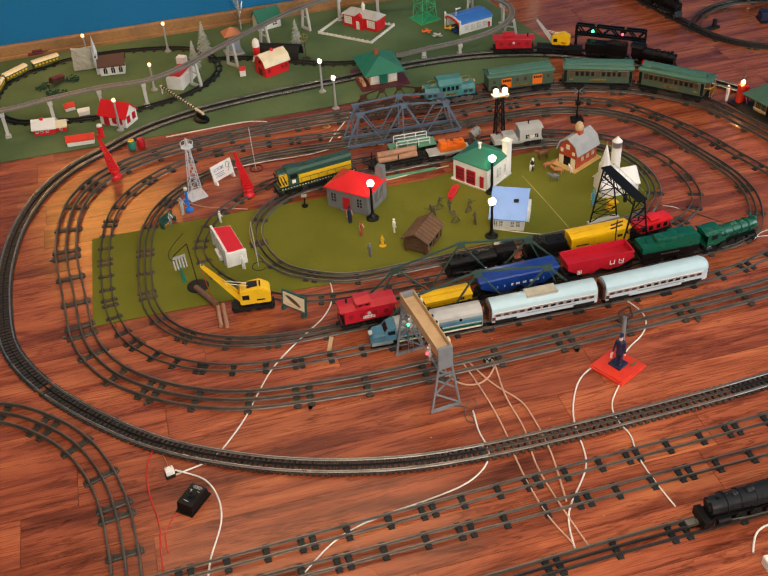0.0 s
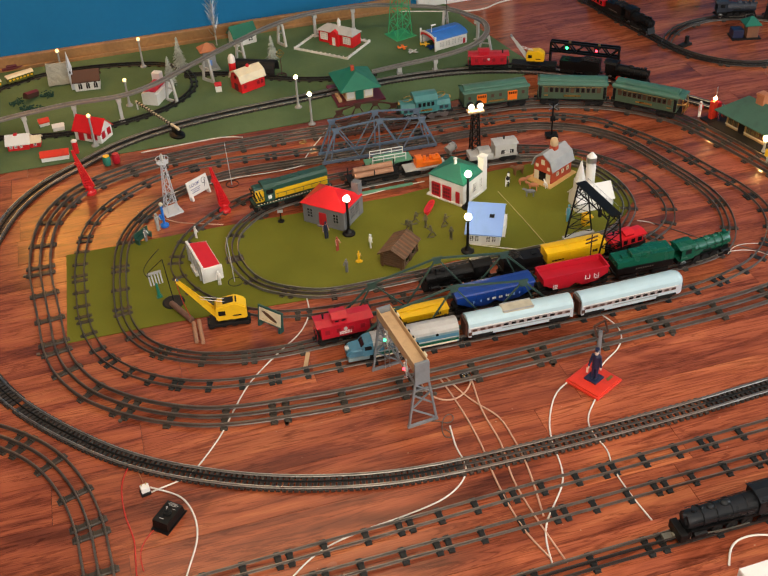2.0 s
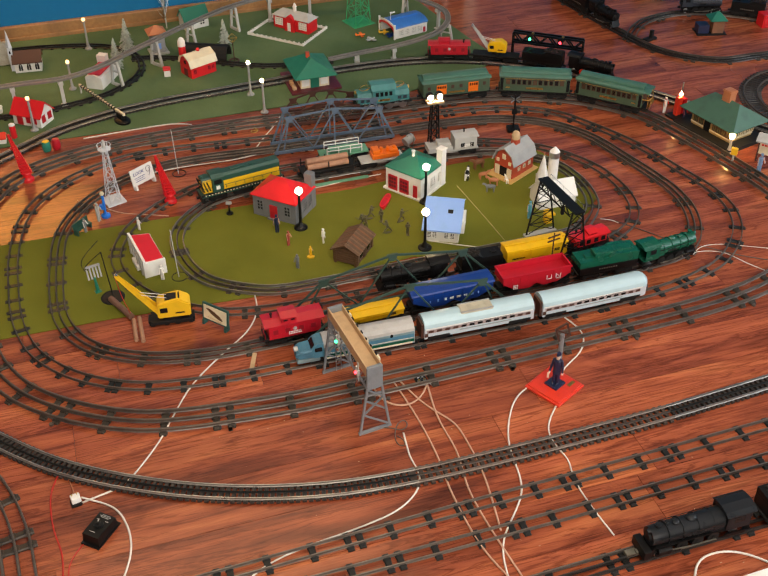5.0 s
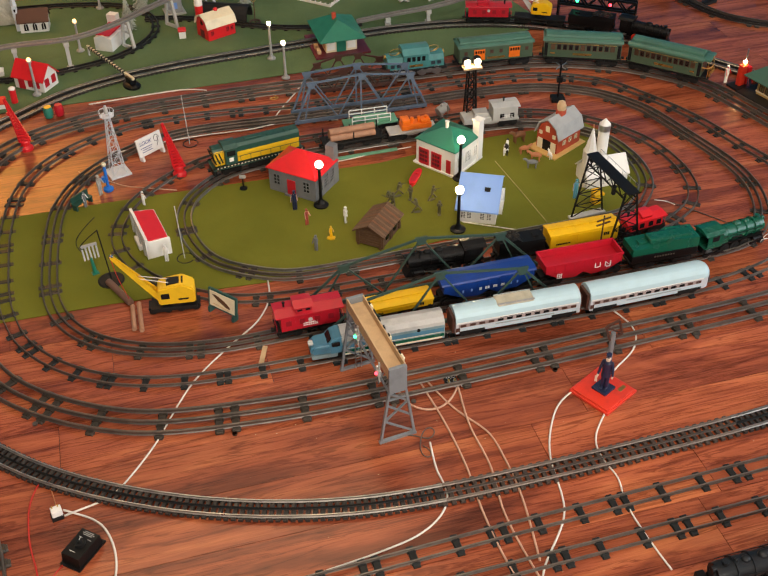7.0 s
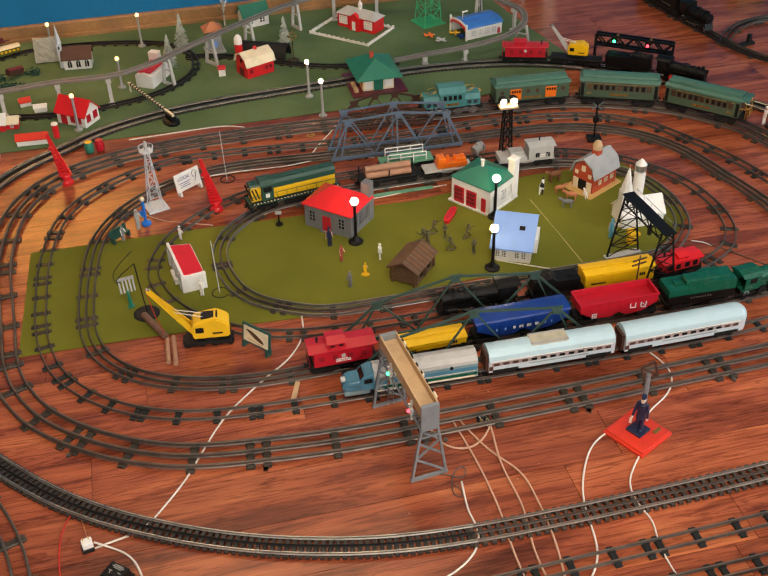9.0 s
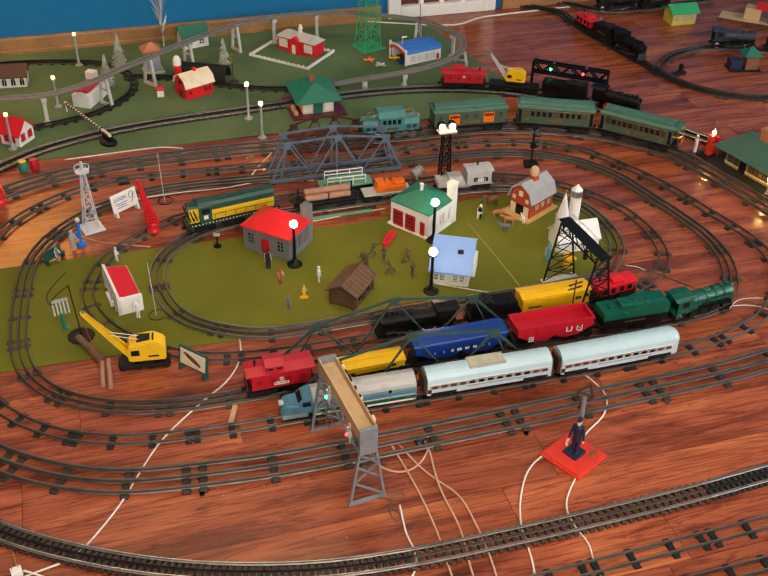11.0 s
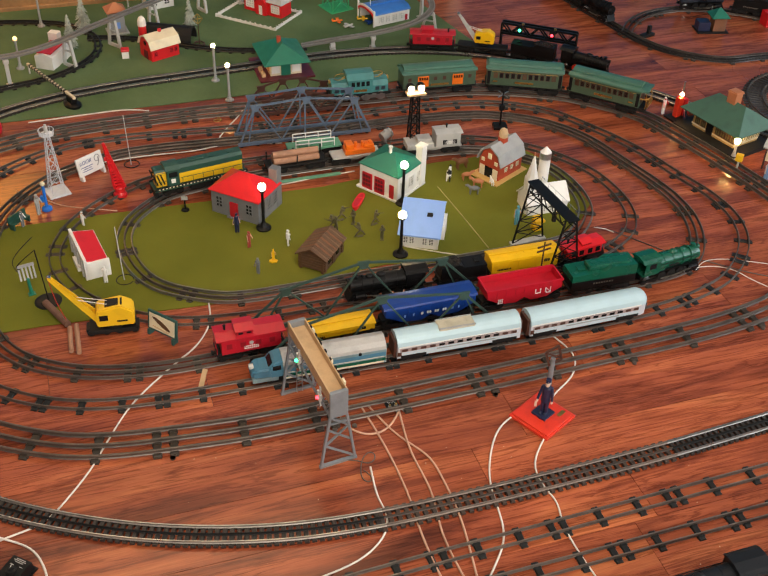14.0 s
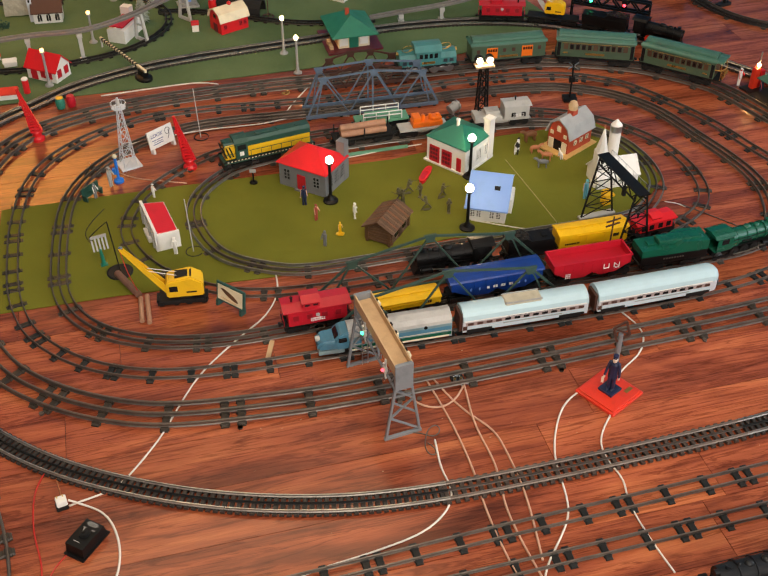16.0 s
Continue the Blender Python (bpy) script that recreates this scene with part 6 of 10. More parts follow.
be = steam_engine(on_track("engine", 0.732, 1.21, 180), 0.235, 0.052, 0.077, ENGINEBLACK, "large black toy steam engine with a bell and coupler", 0.0345)
part("coupler_box", bx(bx(bm_new(), 0.128, 0.150, -0.012, 0.002, -0.006, 0.003, bevel=0.001), 0.118, 0.132, -0.005, 0.005, 0.000, 0.008, bevel=0.001), RODMETAL, be)
part("pilot_plate", bx(bm_new(), 0.112, 0.128, -0.024, 0.024, 0.004, 0.026, bevel=0.002), BLACK, be)
tender(on_track("engine", 0.942, 1.26, 180), 0.16, 0.052, 0.070, BLACK, "black toy tender beside the floor edge", 0.0345, lettered=False)

steam_engine(on_track("far", 1.150, 3.645), 0.155, 0.046, 0.074, BLACK, "black toy steam engine by the far wall", 0.0345)
tender(on_track("far", 1.092, 3.770), 0.105, 0.044, 0.064, BLACK, "black toy tender with a white outline stripe", 0.0345)
caboose(on_track("far", 1.047, 3.872), 0.11, 0.044, 0.062, SIGRED, "small red toy caboose by the far wall", 0.0345)
steam_engine(on_track("loop", 1.545, 3.703), 0.175, 0.046, 0.072, GUNBLUE, "dark slate toy steam engine on the far loop", 0.0345)
tender(on_track("loop", 1.715, 3.650), 0.13, 0.046, 0.066, BLACK, "black toy tender with a white outline on the far loop", 0.0345)
steam_engine(on_track("back", 1.197, 4.082), 0.17, 0.046, 0.072, BLACK, "black toy steam engine close to the wall", 0.0345)
tender(on_track("back", 1.365, 4.115), 0.13, 0.046, 0.066, BLACK, "black toy tender close to the wall", 0.0345)


# ---- bridges ----
def truss_bridge(m, tops, L, half, material, label, deck=SOOT, posts=()):
    """Two truss sides on a deck. tops: (along, height) of the upper chord from end to end."""
    ob = thing("truss_bridge", m, label, "toy bridge", "toy truss bridges")
    for s in (-1, 1):
        y = s * half
        bm = bm_new()
        bx(bm, -L / 2, L / 2, y - 0.003, y + 0.003, 0.006, 0.016, bevel=0.0008)
        for (xa, za), (xb, zb) in zip(tops, tops[1:]):
            bar(bm, (xa, y, za), (xb, y, zb), 0.0036, 0.0052)
        side = part("truss_side", bm, material, ob)
        n = len(tops) - 1
        for k in range(n):
            (xa, za), (xb, zb) = tops[k], tops[k + 1]
            bm = bm_new()
            mid = (xa + xb) / 2
            if 0 < k:
                bar(bm, (xa, y, za), (mid, y, 0.012), 0.0040, 0.0034)
            if k < n - 1:
                bar(bm, (mid, y, 0.012), (xb, y, zb), 0.0040, 0.0034)
            part("diagonal", bm, material, side)
        for xa, za in tops[1:-1]:
            bm = bm_new()
            prism(bm, ((xa - 0.014, za + 0.003), (xa + 0.014, za + 0.003), (xa + 0.007, za - 0.016), (xa - 0.007, za - 0.016)), y - 0.003, y + 0.003, "y")
            part("gusset", bm, material, side)
        for xa in posts:
            part("post", bar(bm_new(), (xa, y, 0.01), (xa, y, max(z for _, z in tops)), 0.004), material, side)
    for k in range(9):
        x = -L / 2 + 0.01 + (L - 0.02) * k / 8
        part("floor_beam", bx(bm_new(), x - 0.004, x + 0.004, -half, half, 0.001, 0.006), deck, ob)
    return ob


def path_pose(key, x, y):
    m = on_track(key, x, y)
    m.translation.z = 0
    return m


truss_bridge(path_pose("third", 0.221, 1.937), [(-0.280, 0.014), (-0.175, 0.108), (0.0, 0.145), (0.185, 0.116), (0.280, 0.012)], 0.565, 0.064, BRIDGEGREEN, "dark green plastic toy truss bridge over a track", SOOT)
truss_bridge(path_pose("third", 0.085, 2.815), [(-0.190, 0.014), (-0.143, 0.116), (-0.004, 0.134), (0.140, 0.126), (0.186, 0.014)], 0.385, 0.031, BRIDGEBLUE, "slate blue tin toy truss bridge over a far track", SOOT, (0.0,))
truss_bridge(path_pose("wide", 0.060, 2.988), [(-0.130, 0.012), (-0.095, 0.052), (-0.03, 0.070), (0.03, 0.070), (0.095, 0.052), (0.130, 0.012)], 0.26, 0.046, DARKBROWN, "dark brown tin toy bridge behind the blue one", SOOT)


# ---- signals, towers and lamps ----
def lattice_leg(bm, base, top, w0, w1, levels, t, m=None):
    """A tapering square lattice tower."""
    base, top = Vector(base), Vector(top)
    def ring(f):
        c, w = base.lerp(top, f), (w0 + (w1 - w0) * f) / 2
        return [c + Vector((a * w, b * w, 0)) for a, b in ((-1, -1), (1, -1), (1, 1), (-1, 1))]
    for k in range(levels):
        lo, hi = ring(k / levels), ring((k + 1) / levels)
        for j in range(4):
            bar(bm, lo[j], hi[j], t, m=m)
            bar(bm, hi[j], hi[(j + 1) % 4], t * 0.7, m=m)
            bar(bm, lo[j], hi[(j + 1) % 4], t * 0.6, m=m)
            bar(bm, lo[(j + 1) % 4], hi[j], t * 0.6, m=m)


def signal_gantry():
    """The grey steel signal bridge: a tan decked box beam on two braced end frames."""
    near, far, top = Vector((0.130, 1.556, 0)), Vector((0.057, 1.759, 0)), 0.187
    d = far - near
    m = Matrix.Translation((near + far) / 2) @ Matrix.Rotation(math.atan2(d.y, d.x), 4, "Z")
    half = d.length / 2
    ob = thing("signal_bridge", m, "grey steel toy signal bridge with a tan deck over two tracks", "toy signal")
    for s in (-1, 1):
        x = s * half
        bm = bm_new()
        for q in (-1, 1):
            bar(bm, (x, q * 0.035, 0), (x, q * 0.0165, 0.128), 0.005, 0.0045)
        bx(bm, x - 0.003, x + 0.003, -0.038, 0.038, 0.0, 0.006)
        for z0, z1, a, b in ((0.008, 0.055, 0.033, 0.0265), (0.055, 0.095, 0.0265, 0.021)):
            bar(bm, (x, -a, z0), (x, b, z1), 0.004, 0.003)
        bar(bm, (x, 0.0265, 0.055), (x, -0.021, 0.095), 0.004, 0.003)
        bar(bm, (x, -0.019, 0.108), (x, 0.019, 0.108), 0.004, 0.003)
        bar(bm, (x, -0.021, 0.095), (x, 0.017, 0.125), 0.004, 0.003)
        part("end_frame", bm, GANTRYGREY, ob)
        part("end_plate", bx(bm_new(), x - 0.004, x + 0.004, -0.0178, 0.0178, 0.126, top, bevel=0.001), GANTRYGREY, ob)
    part("deck", bx(bm_new(), -half + 0.004, half - 0.004, -0.0145, 0.0145, top - 0.020, top - 0.014), TAN, ob, "tan deck board")
    bm = bm_new()
    for q in (-1, 1):
        bx(bm, -half, half, q * 0.0165 - 0.0014, q * 0.0165 + 0.0014, top - 0.026, top, bevel=0.0006)
    part("side_girder", bm, TAN, ob)
    bm = bm_new()
    for k in range(10):
        x = -half + 2 * half * (k + 0.5) / 10
        bar(bm, (x - 0.008, -0.0175, top - 0.056), (x + 0.008, -0.0175, top - 0.030), 0.002)
        bar(bm, (x + 0.008, 0.0175, top - 0.056), (x - 0.008, 0.0175, top - 0.030), 0.002)
    for q in (-1, 1):
        bar(bm, (-half, q * 0.0175, top - 0.056), (half, q * 0.0175, top - 0.056), 0.004)
    part("lattice", bm, GANTRYGREY, ob)
    for x, lens in ((-half * 0.62, LED_RED), (half * 0.40, LED_GREEN)):
        bm = bx(bm_new(), x - 0.0025, x + 0.0025, 0.018, 0.021, top - 0.066, top - 0.018, bevel=0.0006)
        bx(bm, x - 0.006, x + 0.006, 0.017, 0.024, top - 0.050, top - 0.036, bevel=0.001)
        head = part("signal_head", bm, LIGHTGREY, ob, "pale metal lamp bracket")
        part("lens", ball(bm_new(), (x, 0.0255, top - 0.043), 0.0036), lens, head)
        part("lamp_socket", rod(bm_new(), (x, 0.0225, top - 0.062), (x, 0.0225, top - 0.070), 0.0030, 10), STEEL, head)
        part("spare_lamp", ball(bm_new(), (x, 0.0235, top - 0.026), 0.0022), WHITE, head)
    bm = bm_new()
    for q in (-0.006, 0.006):
        bar(bm, (half - 0.008, q, 0.004), (half - 0.008, q, 0.13), 0.002)
    for k in range(9):
        bar(bm, (half - 0.008, -0.006, 0.012 + k * 0.013), (half - 0.008, 0.006, 0.012 + k * 0.013), 0.0015)
    part("ladder", bm, STEEL, ob)
    bm = bm_new()
    for k in (0, 2, 5):
        bx(bm, -half * 0.85 + k * 0.031, -half * 0.85 + k * 0.031 + 0.012, -0.0215, -0.0177, top - 0.006, top + 0.002, bevel=0.0006)
    part("guard_slats", bm, CREAM, ob, "small cream blocks on the girder")
    for k in range(7):
        x = -half * 0.80 + k * 0.025
        part("insulator", bx(bm_new(), x + 0.009, x + 0.017, -0.0200, -0.0172, top - 0.004, top + 0.003, bevel=0.0006), SOOT, ob, "black insulator")


signal_gantry()


def black_gantry():
    a, b = Vector((0.632, 2.266, 0)), Vector((0.684, 2.112, 0))
    d = b - a
    m = Matrix.Translation((a + b) / 2) @ Matrix.Rotation(math.atan2(d.y, d.x), 4, "Z")
    h, top = d.length / 2, 0.172
    ob = thing("gantry_crane", m, "black plastic toy gantry spanning the tracks", "toy gantry")
    for s in (-1, 1):
        bm = bm_new()
        x = s * h
        for q in (-1, 1):
            bar(bm, (x, q * 0.043, 0.006), (x, q * 0.014, top), 0.0035)
        for k in range(5):
            f0, f1 = k / 5, (k + 1) / 5
            w0, w1 = 0.043 - 0.029 * f0, 0.043 - 0.029 * f1
            z0, z1 = 0.006 + (top - 0.006) * f0, 0.006 + (top - 0.006) * f1
            bar(bm, (x, -w0, z0), (x, w1, z1), 0.0018)
            bar(bm, (x, w0, z0), (x, -w1, z1), 0.0018)
            bar(bm, (x, -w1, z1), (x, w1, z1), 0.0018)
        part("leg_frame", bm, BLACK, ob)
        part("foot", bx(bm_new(), x - 0.009, x + 0.009, -0.048, 0.048, 0, 0.008, bevel=0.001), LIGHTGREY if s < 0 else SOOT, ob)
    bm = bm_new()
    bx(bm, -h - 0.012, h + 0.012, -0.015, 0.015, top, top + 0.003)
    for q in (-1, 1):
        bar(bm, (-h, q * 0.014, top - 0.018), (h, q * 0.014, top - 0.018), 0.003)
        for k in range(10):
            x = -h + 2 * h * k / 10
            bar(bm, (x, q * 0.014, top - 0.018 * (k % 2)), (x + 2 * h / 10, q * 0.014, top - 0.018 * ((k + 1) % 2)), 0.002)
    part("bridge_deck", bm, BLACK, ob)
    bm = bm_new()
    for k in range(6):
        x = -h + 2 * h * k / 5
        rod(bm, (x, 0.015, top), (x, 0.015, top + 0.016), 0.0006, 5)
    rod(bm, (-h, 0.015, top + 0.016), (h, 0.015, top + 0.016), 0.0006, 5)
    part("handrail", bm, STEEL, ob)
    bm = bm_new()
    rod(bm, (0.0, 0.010, top - 0.05), (0.0, 0.010, top), 0.0025, 8)
    bx(bm, -0.004, 0.004, 0.006, 0.014, top - 0.06, top - 0.035, bevel=0.001)
    part("hoist", bm, SOOT, ob)


black_gantry()


def telegraph_pole(x, y, h):
    ob = thing("telegraph_pole", pose(x, y, 0, 0, 0, 25), "thin dark toy telegraph pole with cross arms", "toy pole")
    bm = rod(bm_new(), (0, 0, 0), (0, 0, h), 0.0022, 8, 0.0016)
    part("pole", bm, DARKBROWN, ob)
    for z in (h - 0.012, h - 0.024):
        part("cross_arm", bx(bm_new(), -0.019, 0.019, -0.0015, 0.0015, z, z + 0.003), DARKBROWN, ob)
    part("foot", rod(bm_new(), (0, 0, 0), (0, 0, 0.003), 0.010, 14), SOOT, ob)


telegraph_pole(0.626, 2.094, 0.122)


def street_lamp(x, y, h, post, bulb, label, ball_r=0.0100, base=0.019, group="lit toy street lamps", twin=False):
    ob = thing("street_lamp", pose(x, y, 0.003), label, "toy lamp", group)
    part("base", lathe(bm_new(), ((base, 0), (base, 0.003), (base * 0.55, 0.007), (base * 0.35, 0.014), (0.005, 0.018)), 18), post, ob)
    part("post", rod(bm_new(), (0, 0, 0.012), (0, 0, h - ball_r * 1.6), 0.0042, 12, 0.0034), post, ob)
    part("collar", lathe(bm_new(), ((0.004, h - ball_r * 2.2), (0.0075, h - ball_r * 1.9), (0.006, h - ball_r * 1.5)), 14), post, ob)
    part("globe", ball(bm_new(), (0, 0, h - ball_r * 0.7), ball_r, sub=3), bulb, ob, smooth=True)
    return ob


street_lamp(-0.022, 2.345, 0.127, BLACK, BULB, "black toy lamp post, globe lit, beside the grey station")
street_lamp(0.310, 2.222, 0.122, BLACK, BULB, "black toy lamp post with a lit globe beside the blue house")
street_lamp(0.336, 2.448, 0.122, BLACK, BULB, "black toy lamp post with a lit globe beside the firehouse")
for x, y, h in ((-0.134, 3.028, 0.120), (-0.183, 3.160, 0.122), (-0.867, 2.968, 0.118), (-0.793, 3.252, 0.105), (-0.788, 3.575, 0.118), (-1.090, 3.540, 0.105)):
    street_lamp(x, y, h, GREYP, BULB_WARM if x > -0.3 else BULB_DIM, "grey metal toy lamp post with a glowing warm bulb", 0.0064, 0.013)


def floodlight_tower(x, y, h):
    ob = thing("floodlight_tower", pose(x, y, 0, 0, 0, 12), "tall black lattice toy floodlight tower, two lamps lit", "toy lamp")
    bm = bm_new()
    lattice_leg(bm, (0, 0, 0.006), (0, 0, h - 0.022), 0.030, 0.018, 7, 0.0028)
    part("tower", bm, BLACK, ob)
    part("base", bx(bm_new(), -0.022, 0.022, -0.022, 0.022, 0, 0.006, bevel=0.001), SOOT, ob)
    part("platform", bx(bm_new(), -0.026, 0.026, -0.014, 0.014, h - 0.024, h - 0.018, bevel=0.001), TAN, ob)
    for s in (-1, 1):
        lamp = part("lamp_housing", lathe(bm_new(), ((0.006, 0.006), (0.012, 0.002), (0.0125, -0.004)), 16, pose(s * 0.0145, 0.004, h - 0.004, 70, 0, 0)), BLACK, ob)
        part("lamp_glass", ball(bm_new(), (s * 0.0145, -0.004, h - 0.006), 0.0088, 1, 0.6, 1), BULB, lamp, smooth=True)


floodlight_tower(0.390, 2.722, 0.200)


def beacon_tower(x, y, h, material, label, w=0.055, group="", wide_top=True):
    ob = thing("beacon_tower", pose(x, y, 0, 0, 0, 30), label, "toy tower", group)
    bm = bm_new()
    lattice_leg(bm, (0, 0, 0.004), (0, 0, h - 0.022), w * (0.62 if wide_top else 0.72), 0.009 if wide_top else 0.034, 5, 0.0015 if wide_top else 0.0030)
    part("lattice", bm, material, ob)
    part("base", bx(bm_new(), -w / 2, w / 2, -w / 2, w / 2, 0, 0.005, bevel=0.001), material, ob)
    if wide_top:
        deck = part("gallery", lathe(bm_new(), ((0.006, h - 0.034), (0.0185, h - 0.029), (0.0185, h - 0.027), (0.013, h - 0.027)), 8), material, ob)
        for k in range(8):
            a = k * math.pi / 4
            part("baluster", rod(bm_new(), (0.018 * math.cos(a), 0.018 * math.sin(a), h - 0.028), (0.019 * math.cos(a), 0.019 * math.sin(a), h - 0.015), 0.0007, 5), material, deck)
        part("rail", tube(bm_new(), [(0.019 * math.cos(k * math.pi / 8), 0.019 * math.sin(k * math.pi / 8), h - 0.015) for k in range(17)], 0.0009), material, deck)
        part("lantern", lathe(bm_new(), ((0.005, h - 0.030), (0.005, h - 0.010), (0.0028, h)), 10), LIGHTGREY, ob)
    return ob


beacon_tower(-0.558, 2.530, 0.199, WHITEBLUE, "pale white plastic lattice toy beacon tower", 0.056)
gt = beacon_tower(0.215, 3.735, 0.30, TOWERGREEN, "tall bright green tin lattice toy tower", 0.095, wide_top=False)


def oil_derrick(x, y, turn):
    """A red plastic toy watch tower with a leaning lattice mast."""
    ob = thing("signal_mast", pose(x, y, 0, 0, 0, turn), "red plastic toy mast leaning from a round base", "toy mast", "red toy masts")
    part("base", lathe(bm_new(), ((0.018, 0), (0.018, 0.008), (0.012, 0.014), (0.013, 0.026), (0.008, 0.034)), 14), SIGRED, ob)
    foot, tip = Vector((0, 0, 0.030)), Vector((-0.024, 0.004, 0.158))
    bm = bm_new()
    for q in (-1, 1):
        for e in (-1, 1):
            bar(bm, (foot.x + q * 0.0125, e * 0.008, foot.z), (tip.x + q * 0.0012, tip.y + e * 0.001, tip.z), 0.0036)
    mast = part("mast", bm, SIGRED, ob)
    for k in range(15):
        f = k / 15
        p, w = foot.lerp(tip, f), 0.0125 * (1 - f) + 0.0018
        part("rung", bx(bm_new(), p.x - w * 1.15, p.x + w * 1.15, p.y - w * 0.75, p.y + w * 0.75, p.z - 0.0015, p.z + 0.0022), SIGRED, mast)
        part("brace", bar(bm_new(), (p.x - w, p.y - w * 0.7, p.z), (p.x + w * 0.9, p.y - w * 0.6, p.z + 0.0085), 0.0024), SIGRED, mast)
    mid = foot.lerp(tip, 0.66)
    part("bracket", bx(bm_new(), mid.x - 0.012, mid.x - 0.002, mid.y - 0.003, mid.y + 0.003, mid.z - 0.006, mid.z + 0.003, bevel=0.001), SIGRED, mast)


oil_derrick(-0.828, 2.664, 20)
oil_derrick(-0.394, 2.510, 20)


def semaphore():
    ob = thing("crossing_signal", pose(0.661, 2.850, 0), "black metal toy crossing signal on a square base", "toy signal")
    part("base", bx(bm_new(), -0.020, 0.020, -0.018, 0.018, 0, 0.010, bevel=0.002), BLACK, ob)
    part("post", rod(bm_new(), (0, 0, 0.01), (0, 0, 0.125), 0.0028, 10), BLACK, ob)
    part("relay_box", bx(bm_new(), -0.008, 0.008, -0.006, 0.006, 0.058, 0.074, bevel=0.001), BLACK, ob)
    bm = bm_new()
    for s in (-1, 1):
        bar(bm, (-0.014 * s, 0, 0.098), (0.014 * s, 0, 0.118), 0.004, 0.0015)
    part("crossbuck", bm, STEEL, ob)


semaphore()


def overhead_signal():
    a, b = Vector((0.749, 3.372, 0)), Vector((0.978, 3.275, 0))
    d = b - a
    m = Matrix.Translation((a + b) / 2) @ Matrix.Rotation(math.atan2(d.y, d.x), 4, "Z")
    h, top = d.length / 2, 0.104
    ob = thing("signal_bridge", m, "black toy signal bridge with green and red lights", "toy signal")
    for s in (-1, 1):
        bm = bm_new()
        for q in (-1, 1):
            bar(bm, (s * h, q * 0.009, 0), (s * h, q * 0.009, top), 0.0052)
        for k in range(5):
            bar(bm, (s * h, -0.009, 0.02 * k + 0.004), (s * h, 0.009, 0.02 * k + 0.022), 0.002)
        bx(bm, s * h - 0.010, s * h + 0.010, -0.014, 0.014, 0, 0.005)
        part("post", bm, BLACK, ob)
    bm = bm_new()
    for z in (top, top - 0.034):
        for q in (-1, 1):
            bar(bm, (-h, q * 0.009, z), (h, q * 0.009, z), 0.0064)
    for k in range(8):
        x0, x1 = -h + 2 * h * k / 8, -h + 2 * h * (k + 1) / 8
        for q in (-1, 1):
            bar(bm, (x0, q * 0.009, top - 0.034 * (k % 2)), (x1, q * 0.009, top - 0.034 * ((k + 1) % 2)), 0.0044)
    part("girder", bm, BLACK, ob)
    for x, lens in ((-h * 0.50, LED_GREEN), (h * 0.36, LED_RED)):
        head = part("signal_head", bx(bm_new(), x - 0.009, x + 0.009, -0.016, -0.010, top - 0.024, top + 0.002, bevel=0.002), BLACK, ob)
        part("lens", ball(bm_new(), (x, -0.017, top - 0.014), 0.0050), lens, head)
        part("bracket", bx(bm_new(), x + 0.004, x + 0.012, -0.012, -0.004, top + 0.002, top + 0.008), BRASS, head)


overhead_signal()


def crossing_gate():
    base, tip = Vector((-0.594, 3.006, 0.003)), Vector((-0.761, 3.221, 0.003))
    d = tip - base
    ob = thing("crossing_gate", Matrix.Translation(base) @ Matrix.Rotation(math.atan2(d.y, d.x), 4, "Z"), "toy crossing gate with a lowered cream and black arm", "toy gate")
    part("base", lathe(bm_new(), ((0.034, 0), (0.034, 0.006), (0.026, 0.010), (0.016, 0.012)), 20, Matrix.Diagonal((1.0, 0.7, 1, 1))), BLACK, ob)
    part("gearbox", bx(bm_new(), -0.014, 0.016, -0.010, 0.010, 0.010, 0.030, bevel=0.003), BLACK, ob)
    L = d.length
    part("arm", bx(bm_new(), -0.02, L, -0.004, 0.004, 0.026, 0.034, bevel=0.001), CREAM, ob)
    bm = bm_new()
    for k in range(14):
        x = 0.03 + k * (L - 0.04) / 14
        prism(bm, ((x, 0.0257), (x + 0.009, 0.0257), (x + 0.012, 0.0343), (x + 0.003, 0.0343)), -0.0044, 0.0044, "y")
    part("arm_stripes", bm, SOOT, ob)
    part("arm_rest", rod(bm_new(), (L - 0.004, 0, 0), (L - 0.004, 0, 0.026), 0.003, 8), LIGHTGREY, ob)


crossing_gate()


# ---- buildings of the toy village ----
def window_at(ob, x, y, z, w, h, face, frame, pane, bars=(2, 3)):
    """A window on a wall that looks along -y or +x ('s', 'e', 'n', 'w'): a pane with a moulded frame and bars."""
    turn = {"s": 0, "e": 90, "n": 180, "w": 270}[face]
    m = pose(x, y, z, 0, 0, turn)
    win = part("window", bx(bm_new(), -w / 2, w / 2, -0.0006, 0.002, 0, h, m), pane, ob)
    t = min(w, h) * 0.07
    bm = bm_new()
    for k in range(bars[0] + 1):
        a = -w / 2 + w * k / bars[0]
        bx(bm, a - t, a + t, -0.0014, 0.0, -t, h + t, m)
    for k in range(bars[1] + 1):
        a = h * k / bars[1]
        bx(bm, -w / 2, w / 2, -0.0012, 0.0, a - t, a + t, m)
    part("frame", bm, frame, win)


